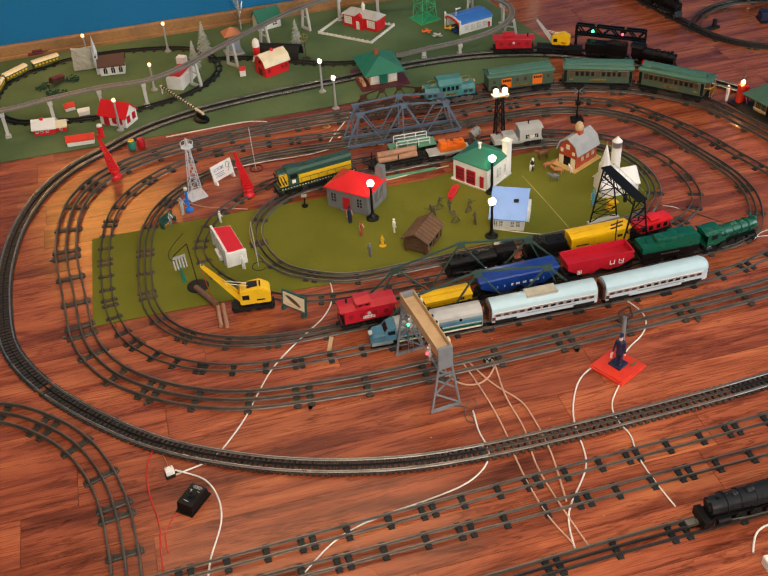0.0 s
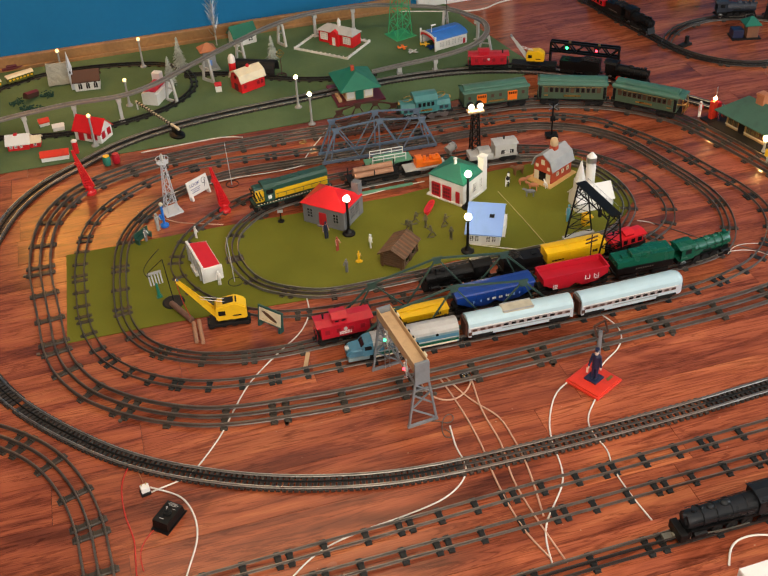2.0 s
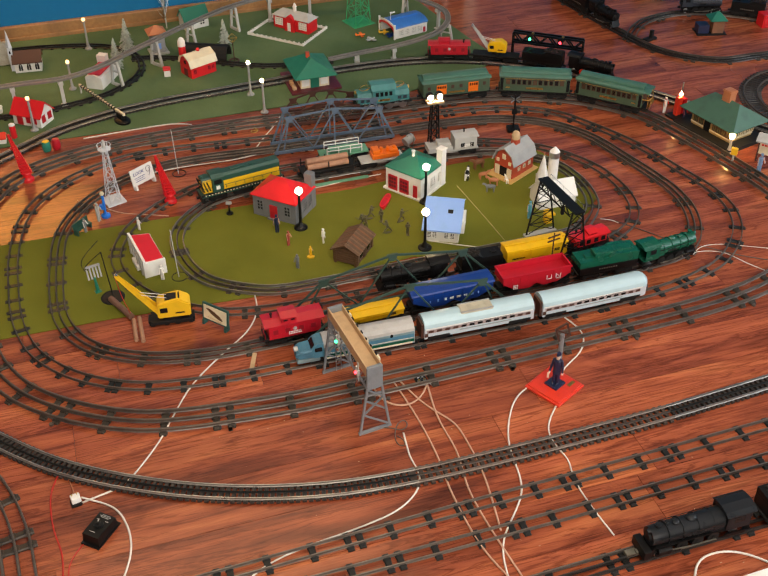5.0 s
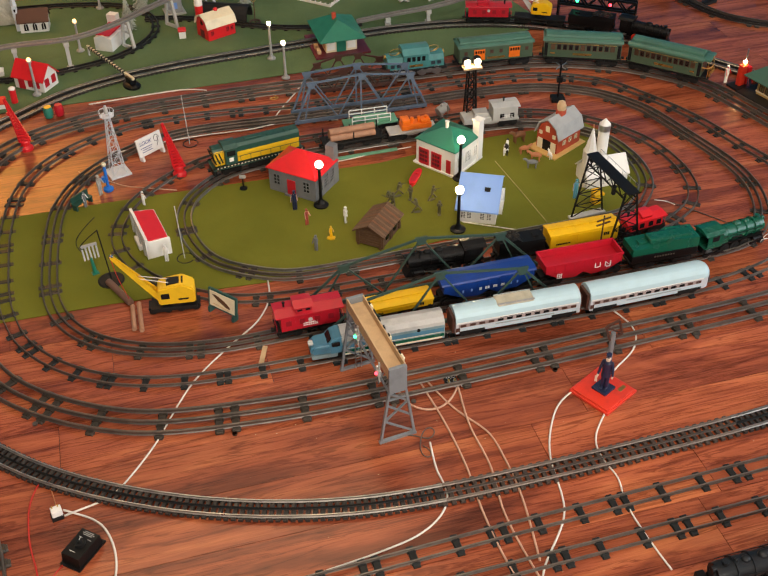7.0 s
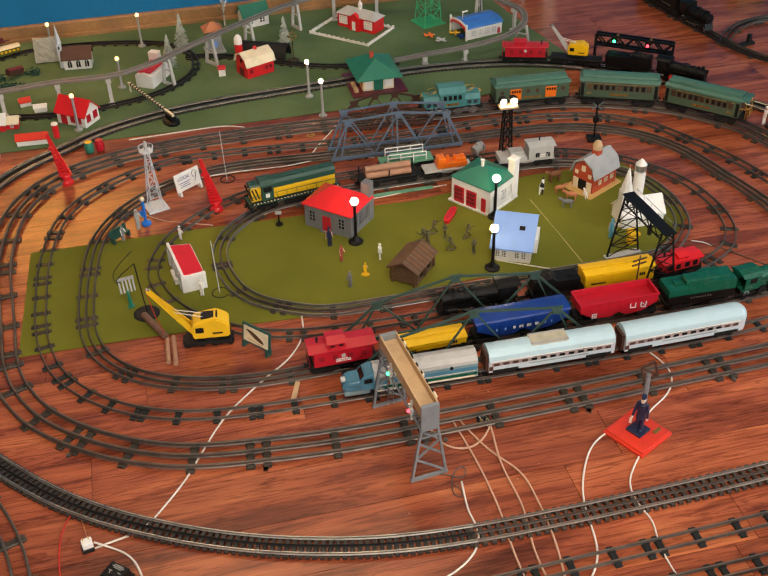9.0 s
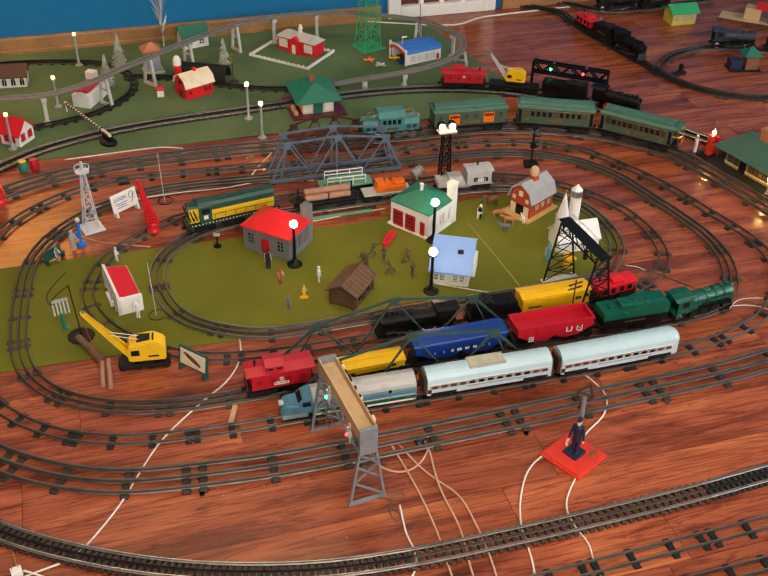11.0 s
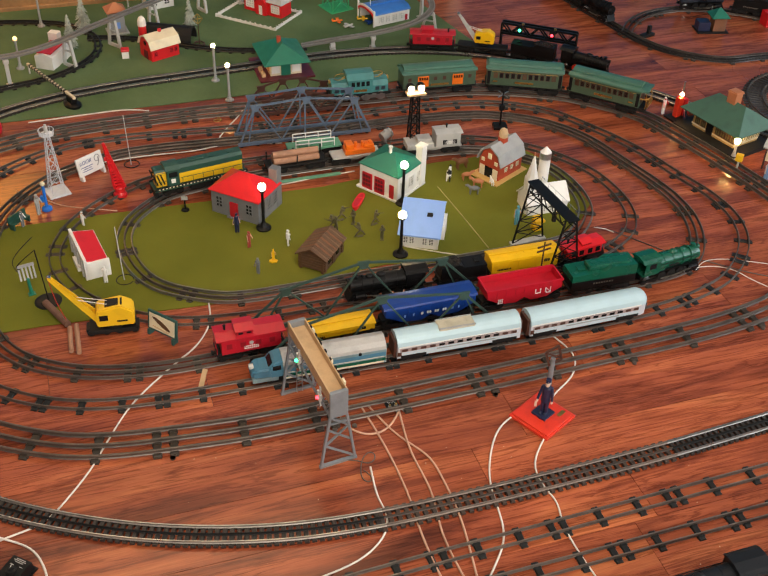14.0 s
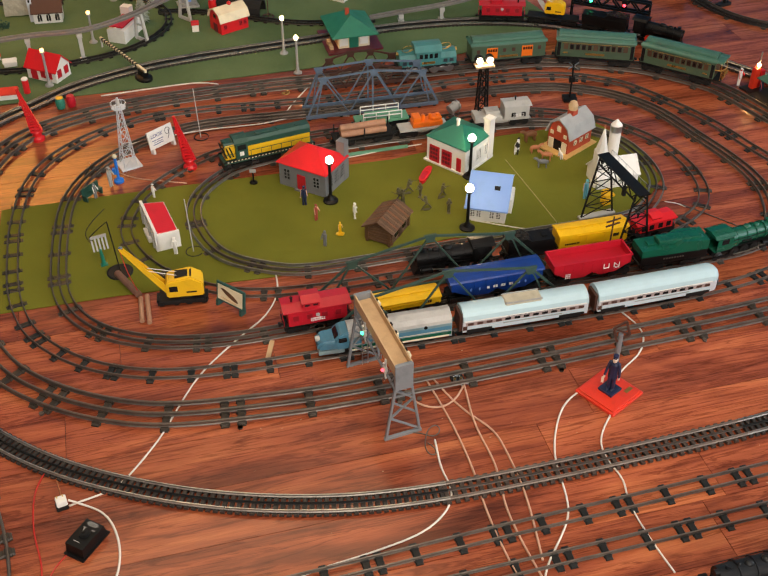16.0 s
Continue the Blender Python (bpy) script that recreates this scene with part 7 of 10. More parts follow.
def hip_roof(bm, L, W, z0, z1, over, ridge):
    a, b = L / 2 + over, W / 2 + over
    lo = [bm.verts.new(v) for v in ((-a, -b, z0), (a, -b, z0), (a, b, z0), (-a, b, z0))]
    lo2 = [bm.verts.new(v) for v in ((-a, -b, z0 + 0.0025), (a, -b, z0 + 0.0025), (a, b, z0 + 0.0025), (-a, b, z0 + 0.0025))]
    hi = [bm.verts.new(v) for v in ((-ridge, 0, z1), (ridge, 0, z1))]
    bm.faces.new(lo[::-1])
    for i in range(4):
        bm.faces.new((lo[i], lo[(i + 1) % 4], lo2[(i + 1) % 4], lo2[i]))
    bm.faces.new((lo2[0], lo2[1], hi[1], hi[0])), bm.faces.new((lo2[1], lo2[2], hi[1]))
    bm.faces.new((lo2[2], lo2[3], hi[0], hi[1])), bm.faces.new((lo2[3], lo2[0], hi[0]))
    return bm


def gable_roof(bm, L, W, z0, z1, over, t=0.003, x0=None, x1=None):
    """Two slabs meeting at a ridge along x."""
    a0, a1 = (-L / 2 - over if x0 is None else x0), (L / 2 + over if x1 is None else x1)
    slope = (z1 - z0) / (W / 2)
    b, zb = W / 2 + over, z0 - over * slope
    prism(bm, ((-b, zb), (0, z1), (b, zb), (b, zb + t), (0, z1 + t * 1.2), (-b, zb + t)), a0, a1)
    return bm


def gable_walls(bm, L, W, z0, z1):
    prism(bm, ((-W / 2, 0), (W / 2, 0), (W / 2, z0), (0, z1), (-W / 2, z0)), -L / 2, L / 2)
    return bm


def house(name, m, L, W, z0, z1, wall, roof, label, over=0.006, wins=(), doors=(), frame=WHITE, pane=WINDOWDARK, chimney=None, group="toy buildings"):
    ob = thing(name, m, label, "toy building", group)
    part("wall", gable_walls(bm_new(), L, W, z0, z1), wall, ob)
    part("roof", gable_roof(bm_new(), L, W, z0, z1, over), roof, ob)
    for w in wins:
        window_at(ob, *w[:6], frame, pane, w[6] if len(w) > 6 else (2, 2))
    for x, y, w, h, face, material in doors:
        t = {"s": 0, "e": 90, "n": 180, "w": 270}[face]
        part("door", bx(bm_new(), -w / 2, w / 2, -0.0016, 0.001, 0, h, pose(x, y, 0.001, 0, 0, t), 0.0005), material, ob)
    if chimney:
        x, y, w, z, material = chimney
        part("chimney", bx(bx(bm_new(), x - w / 2, x + w / 2, y - w / 2, y + w / 2, z0 * 0.8, z, bevel=0.0006), x - w * 0.6, x + w * 0.6, y - w * 0.6, y + w * 0.6, z - 0.004, z - 0.001), material, ob)
    return ob


# grey station with a red hipped roof
st = thing("station", pose(-0.068, 2.438, 0.002, 0, 0, -30), "grey plastic toy station with a red hipped roof and red door", "toy building", "toy buildings")
part("wall", bx(bm_new(), -0.069, 0.069, -0.052, 0.052, 0, 0.068, bevel=0.001), STONEGREY, st)
part("roof", hip_roof(bm_new(), 0.138, 0.104, 0.066, 0.108, 0.005, 0.012), SIGRED, st)
part("door", bx(bm_new(), -0.014, 0.010, -0.0545, -0.051, 0.001, 0.046, bevel=0.001), RED, st)
for x in (-0.045, 0.042):
    window_at(st, x, -0.052, 0.022, 0.018, 0.030, "s", STONEGREY, WINDOWDARK, (2, 3))
for y in (-0.030, 0.0, 0.030):
    window_at(st, 0.069, y, 0.020, 0.020, 0.034, "e", STONEGREY, WINDOWDARK, (3, 4))
part("chimney", bx(bm_new(), 0.046, 0.070, 0.040, 0.062, 0, 0.112, bevel=0.001), STONEGREY, st)
part("doorstep", bx(bm_new(), -0.020, 0.016, -0.060, -0.052, 0, 0.004), STONEGREY, st)

# white firehouse with a green hipped roof
fh = thing("firehouse", pose(0.315, 2.540, 0.002, 0, 0, -41), "white plastic toy firehouse with red doors and a green roof", "toy building", "toy buildings")
part("wall", bx(bm_new(), -0.062, 0.062, -0.060, 0.060, 0, 0.072, bevel=0.001), WHITE, fh)
part("roof", hip_roof(bm_new(), 0.124, 0.120, 0.072, 0.104, 0.003, 0.006), ROOFGREEN, fh)
for x in (-0.036, 0.004):
    d = part("door", bx(bm_new(), x - 0.016, x + 0.016, -0.0625, -0.059, 0.004, 0.052, bevel=0.0008), RED, fh, "red panelled vehicle door")
    for a in range(3):
        for b in range(3):
            part("pane", bx(bm_new(), x - 0.012 + a * 0.0085, x - 0.0055 + a * 0.0085, -0.0632, -0.062, 0.014 + b * 0.012, 0.022 + b * 0.012), MAROON, d)
part("door", bx(bm_new(), 0.036, 0.050, -0.0622, -0.059, 0.002, 0.044, bevel=0.0008), RED, fh)
for y in (-0.038, 0.0, 0.036):
    window_at(fh, 0.062, y, 0.022, 0.020, 0.030, "e", WHITE, WINDOWDARK, (3, 4))
part("hose_tower", bx(bx(bm_new(), 0.046, 0.066, 0.040, 0.062, 0, 0.122, bevel=0.001), 0.044, 0.068, 0.038, 0.064, 0.117, 0.121), WHITE, fh)
part("vent", rod(rod(bm_new(), (-0.004, -0.005, 0.098), (-0.004, -0.005, 0.116), 0.0045, 12), (-0.004, -0.005, 0.116), (-0.004, -0.005, 0.119), 0.006, 12), WHITE, fh)
part("plinth", bx(bm_new(), -0.068, 0.066, -0.066, 0.064, 0, 0.005), WHITE, fh)

# white cottage with a pale blue roof
bh = thing("cottage", pose(0.370, 2.303, 0.002, 0, 0, -13.5), "white plastic toy cottage with a pale blue roof", "toy building", "toy buildings")
part("wall", prism(bm_new(), ((-0.056, 0), (0.066, 0), (0.066, 0.058), (0.036, 0.076), (-0.056, 0.036)), -0.047, 0.047), WHITE, bh)
part("roof", prism(bm_new(), ((-0.064, 0.036), (0.036, 0.080), (0.074, 0.056), (0.074, 0.060), (0.036, 0.084), (-0.064, 0.040)), -0.053, 0.053), SKYBLUE, bh)
part("skylight", bx(bm_new(), 0.012, 0.026, -0.006, 0.006, 0.0, 0.003, pose(0.0, -0.004, 0.0640, 23.7, 0, 0)), WINDOWDARK, bh)
for x in (-0.033, -0.018, 0.014, 0.030):
    window_at(bh, x, -0.056, 0.012, 0.011, 0.018, "s", WHITE, WINDOWDARK, (2, 4))
part("ell", bx(bm_new(), 0.040, 0.058, -0.010, 0.050, 0, 0.040, bevel=0.001), WHITE, bh)

# red barn with a grey gambrel roof on a yellow base
bn = thing("barn", pose(0.618, 2.602, 0.002, 0, 0, 42), "red plastic toy barn with a grey gambrel roof", "toy building", "toy buildings")
part("base", bx(bm_new(), -0.072, 0.062, -0.047, 0.047, 0, 0.004, bevel=0.001), mat("ochre_plastic", (0.66, 0.40, 0.13), 0.5, vary=0.1), bn, "yellowish base plate")
gam = ((-0.034, 0.003), (0.034, 0.003), (0.034, 0.050), (0.024, 0.076), (0, 0.092), (-0.024, 0.076), (-0.034, 0.050))
part("wall", prism(bm_new(), gam, -0.050, 0.050), BARNRED, bn)
bm = bm_new()
prism(bm, ((-0.040, 0.046), (-0.028, 0.077), (0, 0.095), (0.028, 0.077), (0.040, 0.046), (0.042, 0.048), (0.030, 0.080), (0, 0.099), (-0.030, 0.080), (-0.042, 0.048)), -0.055, 0.055)
part("roof", bm, ROOFGREY, bn)
part("door_opening", bx(bm_new(), -0.0512, -0.0495, -0.013, 0.013, 0.004, 0.034), WINDOWDARK, bn)
for s in (-1, 1):
    part("door", bx(bm_new(), -0.0525, -0.050, s * 0.022 - 0.008, s * 0.022 + 0.008, 0.004, 0.034, bevel=0.0005), CREAM, bn, "open cream barn door")
part("hay_door", bx(bm_new(), -0.0520, -0.050, -0.006, 0.006, 0.060, 0.076), CREAM, bn)
for y in (-0.022, 0.022):
    part("window", bx(bm_new(), -0.0516, -0.050, y - 0.005, y + 0.005, 0.046, 0.057), CREAM, bn)
for x in (-0.02, 0.005, 0.03):
    window_at(bn, x, -0.034, 0.022, 0.010, 0.012, "s", CREAM, WINDOWDARK)
part("cupola", bx(bm_new(), -0.010, 0.010, -0.010, 0.010, 0.092, 0.108, bevel=0.001), BARNRED, bn)
part("cupola_cap", lathe(bm_new(), ((0.012, 0.108), (0.013, 0.120), (0.009, 0.130), (0.004, 0.133)), 12), TAN, bn)

# log cabin
CABINROOF = mat("worn_brown_board", (0.15, 0.082, 0.042), 0.6, vary=0.3, scale=90, grime=0.4)
RUSTBROWN = mat("rusty_brown_board", (0.17, 0.070, 0.028), 0.6, vary=0.3, scale=90, grime=0.4)
cb = thing("log_cabin", pose(0.117, 2.208, 0.002, 0, 0, 62), "brown plastic toy log cabin with a plank roof", "toy building", "toy buildings")
for s in (-1, 1):
    for k in range(6):
        part("log", rod(bm_new(), (-0.052, s * 0.029, 0.004 + k * 0.0072), (0.052, s * 0.029, 0.004 + k * 0.0072), 0.0040, 8), BROWN, cb)
        w = 0.036 if k < 5 else 0.030
        part("log", rod(bm_new(), (s * 0.046, -w, 0.0075 + k * 0.0072), (s * 0.046, w, 0.0075 + k * 0.0072), 0.0040, 8), BROWN, cb)
part("gable", prism(bm_new(), ((-0.030, 0.002), (0.030, 0.002), (0.030, 0.043), (0, 0.060), (-0.030, 0.043)), -0.0445, 0.0445), BROWN, cb)
for s in (-1, 1):
    for k in range(15):
        x = -0.056 + k * 0.0075
        bm = bm_new()
        prism(bm, ((0, 0.062), (s * 0.041, 0.039), (s * 0.042, 0.042), (0, 0.0655)), x, x + 0.0068)
        part("roof_board", bm, (BROWN, CABINROOF, BROWN, RUSTBROWN)[k % 4], cb)
for x in (-0.020, 0.022):
    part("window", bx(bm_new(), x - 0.007, x + 0.007, -0.0345, -0.030, 0.016, 0.032), WINDOWDARK, cb)
part("door", bx(bm_new(), -0.006, 0.007, -0.0345, -0.030, 0.003, 0.034), DARKBROWN, cb)

# white depot with a red sloping roof
dp = thing("depot", pose(-0.426, 2.222, 0.002, 0, 0, -67), "white plastic toy depot with a red sloping roof", "toy building", "toy buildings")
part("wall", prism(bm_new(), ((-0.027, 0), (0.027, 0), (0.027, 0.038), (-0.027, 0.048)), -0.070, 0.070), WHITE, dp)
part("roof", prism(bm_new(), ((-0.023, 0.0475), (0.025, 0.0389), (0.025, 0.0415), (-0.023, 0.0505)), -0.064, 0.066), SIGRED, dp)
part("parapet", bx(bx(bm_new(), -0.072, 0.072, -0.031, -0.024, 0.0, 0.056, bevel=0.0008), 0.066, 0.072, -0.029, 0.028, 0.0, 0.046, bevel=0.0008), WHITE, dp)
for k in range(4):
    part("pilaster", bx(bm_new(), -0.060 + k * 0.036, -0.053 + k * 0.036, -0.034, -0.031, 0, 0.046), LIGHTGREY, dp)
part("back_step", bx(bm_new(), -0.02, 0.03, -0.040, -0.031, 0, 0.012, bevel=0.001), WHITE, dp)

# white church and silo behind the gantry
ch = thing("church", pose(0.700, 2.425, 0.002, 0, 0, 12), "white plastic toy church with a tall pointed steeple", "toy building", "toy buildings")
part("steeple_tower", prism(bm_new(), ((-0.060, -0.026), (-0.030, -0.026), (-0.032, 0.004), (-0.058, 0.004)), 0, 0.100, "z"), WHITE, ch)
part("spire", rod(bm_new(), (-0.045, -0.011, 0.100), (-0.045, -0.011, 0.166), 0.0165, 8, 0.001), WHITE, ch)
part("finial", rod(bm_new(), (-0.045, -0.011, 0.164), (-0.045, -0.011, 0.174), 0.0016, 6), COPPER, ch)
part("nave", gable_walls(bm_new(), 0.110, 0.070, 0.034, 0.066), WHITE, ch)
part("roof", gable_roof(bm_new(), 0.110, 0.070, 0.034, 0.068, 0.004), WHITE, ch)
part("louvre", bx(bm_new(), -0.050, -0.040, -0.0268, -0.0255, 0.074, 0.084), WINDOWDARK, ch)
for x in (-0.012, 0.010, 0.032):
    window_at(ch, x, -0.035, 0.008, 0.010, 0.020, "s", WHITE, GREYP)
sil = thing("silo", pose(0.706, 2.478, 0.002), "white toy silo with a silver cap", "toy building", "toy buildings")
part("body", rod(bm_new(), (0, 0, 0), (0, 0, 0.116), 0.0145, 20), WHITE, sil)
part("band", rod(bm_new(), (0, 0, 0.114), (0, 0, 0.132), 0.0150, 20), STEEL, sil)
part("cap", rod(bm_new(), (0, 0, 0.132), (0, 0, 0.147), 0.0150, 12, 0.002), WHITE, sil)

# green-roofed village station on a maroon platform
gs = thing("station", pose(0.021, 3.248, 0.003, 0, 0, -76), "cream tin toy station with a wide green hipped roof", "toy building", "toy buildings")
part("platform", bx(bm_new(), -0.085, 0.092, -0.088, 0.088, 0, 0.006, bevel=0.001), MAROON, gs)
part("wall", bx(bm_new(), -0.064, 0.064, -0.050, 0.050, 0.006, 0.056, bevel=0.001), CREAM, gs)
part("roof", hip_roof(bm_new(), 0.128, 0.100, 0.050, 0.094, 0.024, 0.022), ROOFGREEN, gs)
part("door", bx(bm_new(), 0.063, 0.0665, -0.016, 0.014, 0.006, 0.046), ROOFGREEN, gs)
for y in (-0.033, 0.032):
    part("window", bx(bm_new(), 0.063, 0.0658, y - 0.013, y + 0.013, 0.014, 0.046), WHITE, gs)
for x in (-0.035, 0.0, 0.035):
    window_at(gs, x, -0.050, 0.016, 0.020, 0.026, "s", COPPER, CREAM, (2, 2))
part("chimney", bx(bm_new(), -0.006, 0.006, -0.012, 0.000, 0.080, 0.108, bevel=0.0006), BARNRED, gs)
for x, y in ((0.055, -0.072), (0.020, -0.072)):
    part("bench", bx(bm_new(), x - 0.012, x + 0.012, y - 0.006, y + 0.006, 0.006, 0.018, bevel=0.001), TAN, gs)

# yellow station with a dull green roof at the right
ys = thing("station", pose(1.318, 2.786, 0.0, 0, 0, -62), "yellow litho tin toy station with a dull green hipped roof", "toy building", "toy buildings")
part("platform", bx(bm_new(), -0.122, 0.118, -0.090, 0.080, 0, 0.012, bevel=0.002), SOOT, ys)
part("wall", bx(bm_new(), -0.080, 0.080, -0.052, 0.048, 0.012, 0.070, bevel=0.001), mat("litho_yellow_brick", (0.46, 0.30, 0.10), 0.45, vary=0.3, scale=80, grime=0.4), ys)
part("roof", hip_roof(bm_new(), 0.160, 0.100, 0.064, 0.118, 0.032, 0.050), ROOFGREEN2, ys)
for x in (-0.062, -0.040, 0.016, 0.034, 0.052, 0.070):
    window_at(ys, x, -0.052, 0.026, 0.015, 0.030, "s", DARKBROWN, AMBERPANE, (2, 2))
for y in (-0.036, -0.016, 0.004, 0.024, 0.042):
    window_at(ys, 0.080, y, 0.026, 0.016, 0.028, "e", CREAM, AMBERPANE, (2, 2))
part("sill_course", bx(bm_new(), -0.0815, 0.0815, -0.0535, 0.0495, 0.019, 0.023), CREAM, ys)
part("door", bx(bm_new(), -0.026, -0.002, -0.0545, -0.051, 0.012, 0.058), WINDOWDARK, ys)
part("chimney", bx(bx(bm_new(), -0.012, 0.018, -0.012, 0.016, 0.090, 0.148, bevel=0.001), -0.014, 0.020, -0.014, 0.018, 0.141, 0.145), COPPER, ys)

# red schoolhouse with a white fence
sc = thing("schoolhouse", pose(-0.027, 3.702, 0.003, 0, 0, -35), "red plastic toy schoolhouse with a grey roof and cupola", "toy building", "toy buildings")
part("wall", bx(bm_new(), -0.080, 0.080, -0.030, 0.030, 0, 0.048, bevel=0.001), SIGRED, sc)
part("roof", hip_roof(bm_new(), 0.160, 0.060, 0.047, 0.070, 0.004, 0.055), LIGHTGREY, sc)
bm = gable_walls(bm_new(), 0.016, 0.044, 0.046, 0.064)
bm.transform(pose(0, -0.034, 0, 0, 0, 90))
part("porch", bm, SIGRED, sc)
part("door", bx(bm_new(), -0.007, 0.007, -0.0435, -0.041, 0.002, 0.034), WHITE, sc)
for x in (-0.054, 0.054):
    window_at(sc, x, -0.030, 0.014, 0.032, 0.026, "s", WHITE, LIGHTGREY, (4, 3))
part("cupola", lathe(bm_new(), ((0.007, 0.066), (0.007, 0.082), (0.009, 0.083), (0.002, 0.098)), 8), WHITE, sc)
fence = thing("fence", pose(-0.058, 3.668, 0.003, 0, 0, -31), "low white plastic toy fence round the schoolhouse", "toy fence")
for x0, x1, y0, y1 in ((-0.120, 0.120, -0.088, -0.085), (-0.120, -0.117, -0.085, 0.088), (0.117, 0.120, -0.085, 0.088), (-0.117, 0.117, 0.085, 0.088)):
    bm = bx(bm_new(), x0, x1, y0, y1, 0, 0.008)
    n = 13
    for k in range(n):
        x, y = x0 + (x1 - x0) * k / (n - 1), y0 + (y1 - y0) * k / (n - 1)
        bx(bm, x - 0.0022, x + 0.0022, y - 0.0022, y + 0.0022, 0, 0.011)
    part("fence_panel", bm, WHITE, fence)

# blue-roofed hangar
hg = thing("hangar", pose(0.383, 3.642, 0.003, 0, 0, 27), "white plastic toy hangar with a curved bright blue roof", "toy building", "toy buildings")
arc = [(0.054 * math.cos(a), 0.040 + 0.016 * math.sin(a)) for a in [math.pi * k / 12 for k in range(13)]]
bm = bm_new()
for s in (-1, 1):
    bx(bm, -0.070, 0.070, s * 0.050 - 0.0015, s * 0.050 + 0.0015, 0, 0.038)
bx(bm, 0.067, 0.070, -0.050, 0.050, 0, 0.038)
part("wall", bm, WHITE, hg)
bm = bm_new()
prism(bm, [*arc, *[(y * 0.95, z - 0.003) for y, z in arc[::-1]]], -0.073, 0.073)
bx(bm, -0.055, 0.055, -0.006, 0.006, 0.054, 0.060)
part("roof", bm, ROOFBLUE, hg)
part("front_arch", prism(bm_new(), [*[(y * 1.06, z * 1.04) for y, z in arc], *[(y * 0.93, z - 0.006) for y, z in arc[::-1]]], -0.0765, -0.0725), WHITE, hg)
for x in (-0.045, -0.018, 0.010, 0.037):
    window_at(hg, x, -0.0515, 0.010, 0.019, 0.020, "s", WHITE, GREYP, (3, 3))
part("door", bx(bm_new(), 0.052, 0.062, -0.0530, -0.050, 0.002, 0.022), RED, hg)
for q in (-1, 1):
    part("corner_post", bx(bm_new(), -0.079, -0.073, q * 0.054 - 0.003, q * 0.054 + 0.003, 0, 0.058, bevel=0.001), WHITE, hg)
part("fascia", prism(bm_new(), [*[(y * 0.98, z - 0.004) for y, z in arc], *[(y * 0.90, z - 0.011) for y, z in arc[::-1]]], -0.0785, -0.0765), SIGRED, hg, "red arched band over the doorway")
part("windsock", rod(rod(bm_new(), (-0.06, 0.0, 0.05), (-0.06, 0.0, 0.083), 0.001, 6), (-0.062, 0, 0.083), (-0.044, -0.006, 0.086), 0.004, 8, 0.002), WHITE, hg)
for px, py, tn, material, lab in ((0.215, 3.598, 10, TANGERINE, "tiny orange plastic toy aeroplane"), (0.252, 3.556, 40, LIGHTGREY, "tiny pale grey plastic toy aeroplane"), (0.304, 3.615, 0, YELLOW, "tiny yellow plastic toy aeroplane"), (0.328, 3.587, 70, BLUE, "tiny dark blue plastic toy aeroplane")):
    bm = rod(bm_new(), (-0.018, 0, 0.006), (0.018, 0, 0.007), 0.0036, 8, 0.0026)
    bx(bm, -0.002, 0.008, -0.022, 0.022, 0.006, 0.008)
    bx(bm, -0.020, -0.014, -0.008, 0.008, 0.007, 0.0085)
    bx(bm, -0.020, -0.015, -0.0008, 0.0008, 0.007, 0.015)
    rod(bm, (0.006, -0.006, 0.0), (0.006, 0.006, 0.0), 0.002, 6)
    single("toy_aeroplane", bm, material, pose(px, py, 0.005, 0, 0, tn), lab, "toy aeroplane", "toy aeroplanes")

# red village barn, church, white and red buildings
rb = thing("barn", pose(-0.370, 3.351, 0.003, 0, 0, 36), "red plastic toy barn with a cream gambrel roof", "toy building", "toy buildings")
gam2 = ((-0.036, 0.0), (0.036, 0.0), (0.036, 0.042), (0.026, 0.062), (0, 0.074), (-0.026, 0.062), (-0.036, 0.042))
part("wall", prism(bm_new(), gam2, -0.050, 0.050), SIGRED, rb)
part("roof", prism(bm_new(), ((-0.041, 0.039), (-0.029, 0.063), (0, 0.077), (0.029, 0.063), (0.041, 0.039), (0.043, 0.041), (0.031, 0.066), (0, 0.080), (-0.031, 0.066), (-0.043, 0.041)), -0.055, 0.055), CREAM, rb)
part("door_opening", bx(bm_new(), -0.0515, -0.049, -0.012, 0.012, 0.0, 0.028), MAROON, rb)
part("hay_door", bx(bm_new(), -0.0515, -0.049, -0.006, 0.006, 0.046, 0.058), WINDOWDARK, rb)
for x in (-0.035, 0.022, 0.038):
    window_at(rb, x, -0.036, 0.016, 0.010, 0.014, "s", RED, WINDOWDARK)
part("vent", ball(bm_new(), (0.005, 0, 0.082), 0.007), SIGRED, rb)
rs = thing("silo", pose(-0.425, 3.395, 0.003), "red toy silo with a white domed top", "toy building", "toy buildings")
part("body", rod(bm_new(), (0, 0, 0), (0, 0, 0.080), 0.013, 16), SIGRED, rs)
part("cap", lathe(bm_new(), ((0.014, 0.080), (0.013, 0.098), (0.008, 0.108), (0.002, 0.112)), 14), WHITE, rs)
hut = thing("privy", pose(-0.478, 3.329, 0.003, 0, 0, 10), "tiny white toy hut with a red top", "toy building", "toy buildings")
part("wall", bx(bm_new(), -0.011, 0.011, -0.010, 0.010, 0, 0.022), WHITE, hut)
part("roof", bx(bm_new(), -0.013, 0.013, -0.012, 0.012, 0.022, 0.031, bevel=0.003), SIGRED, hut)

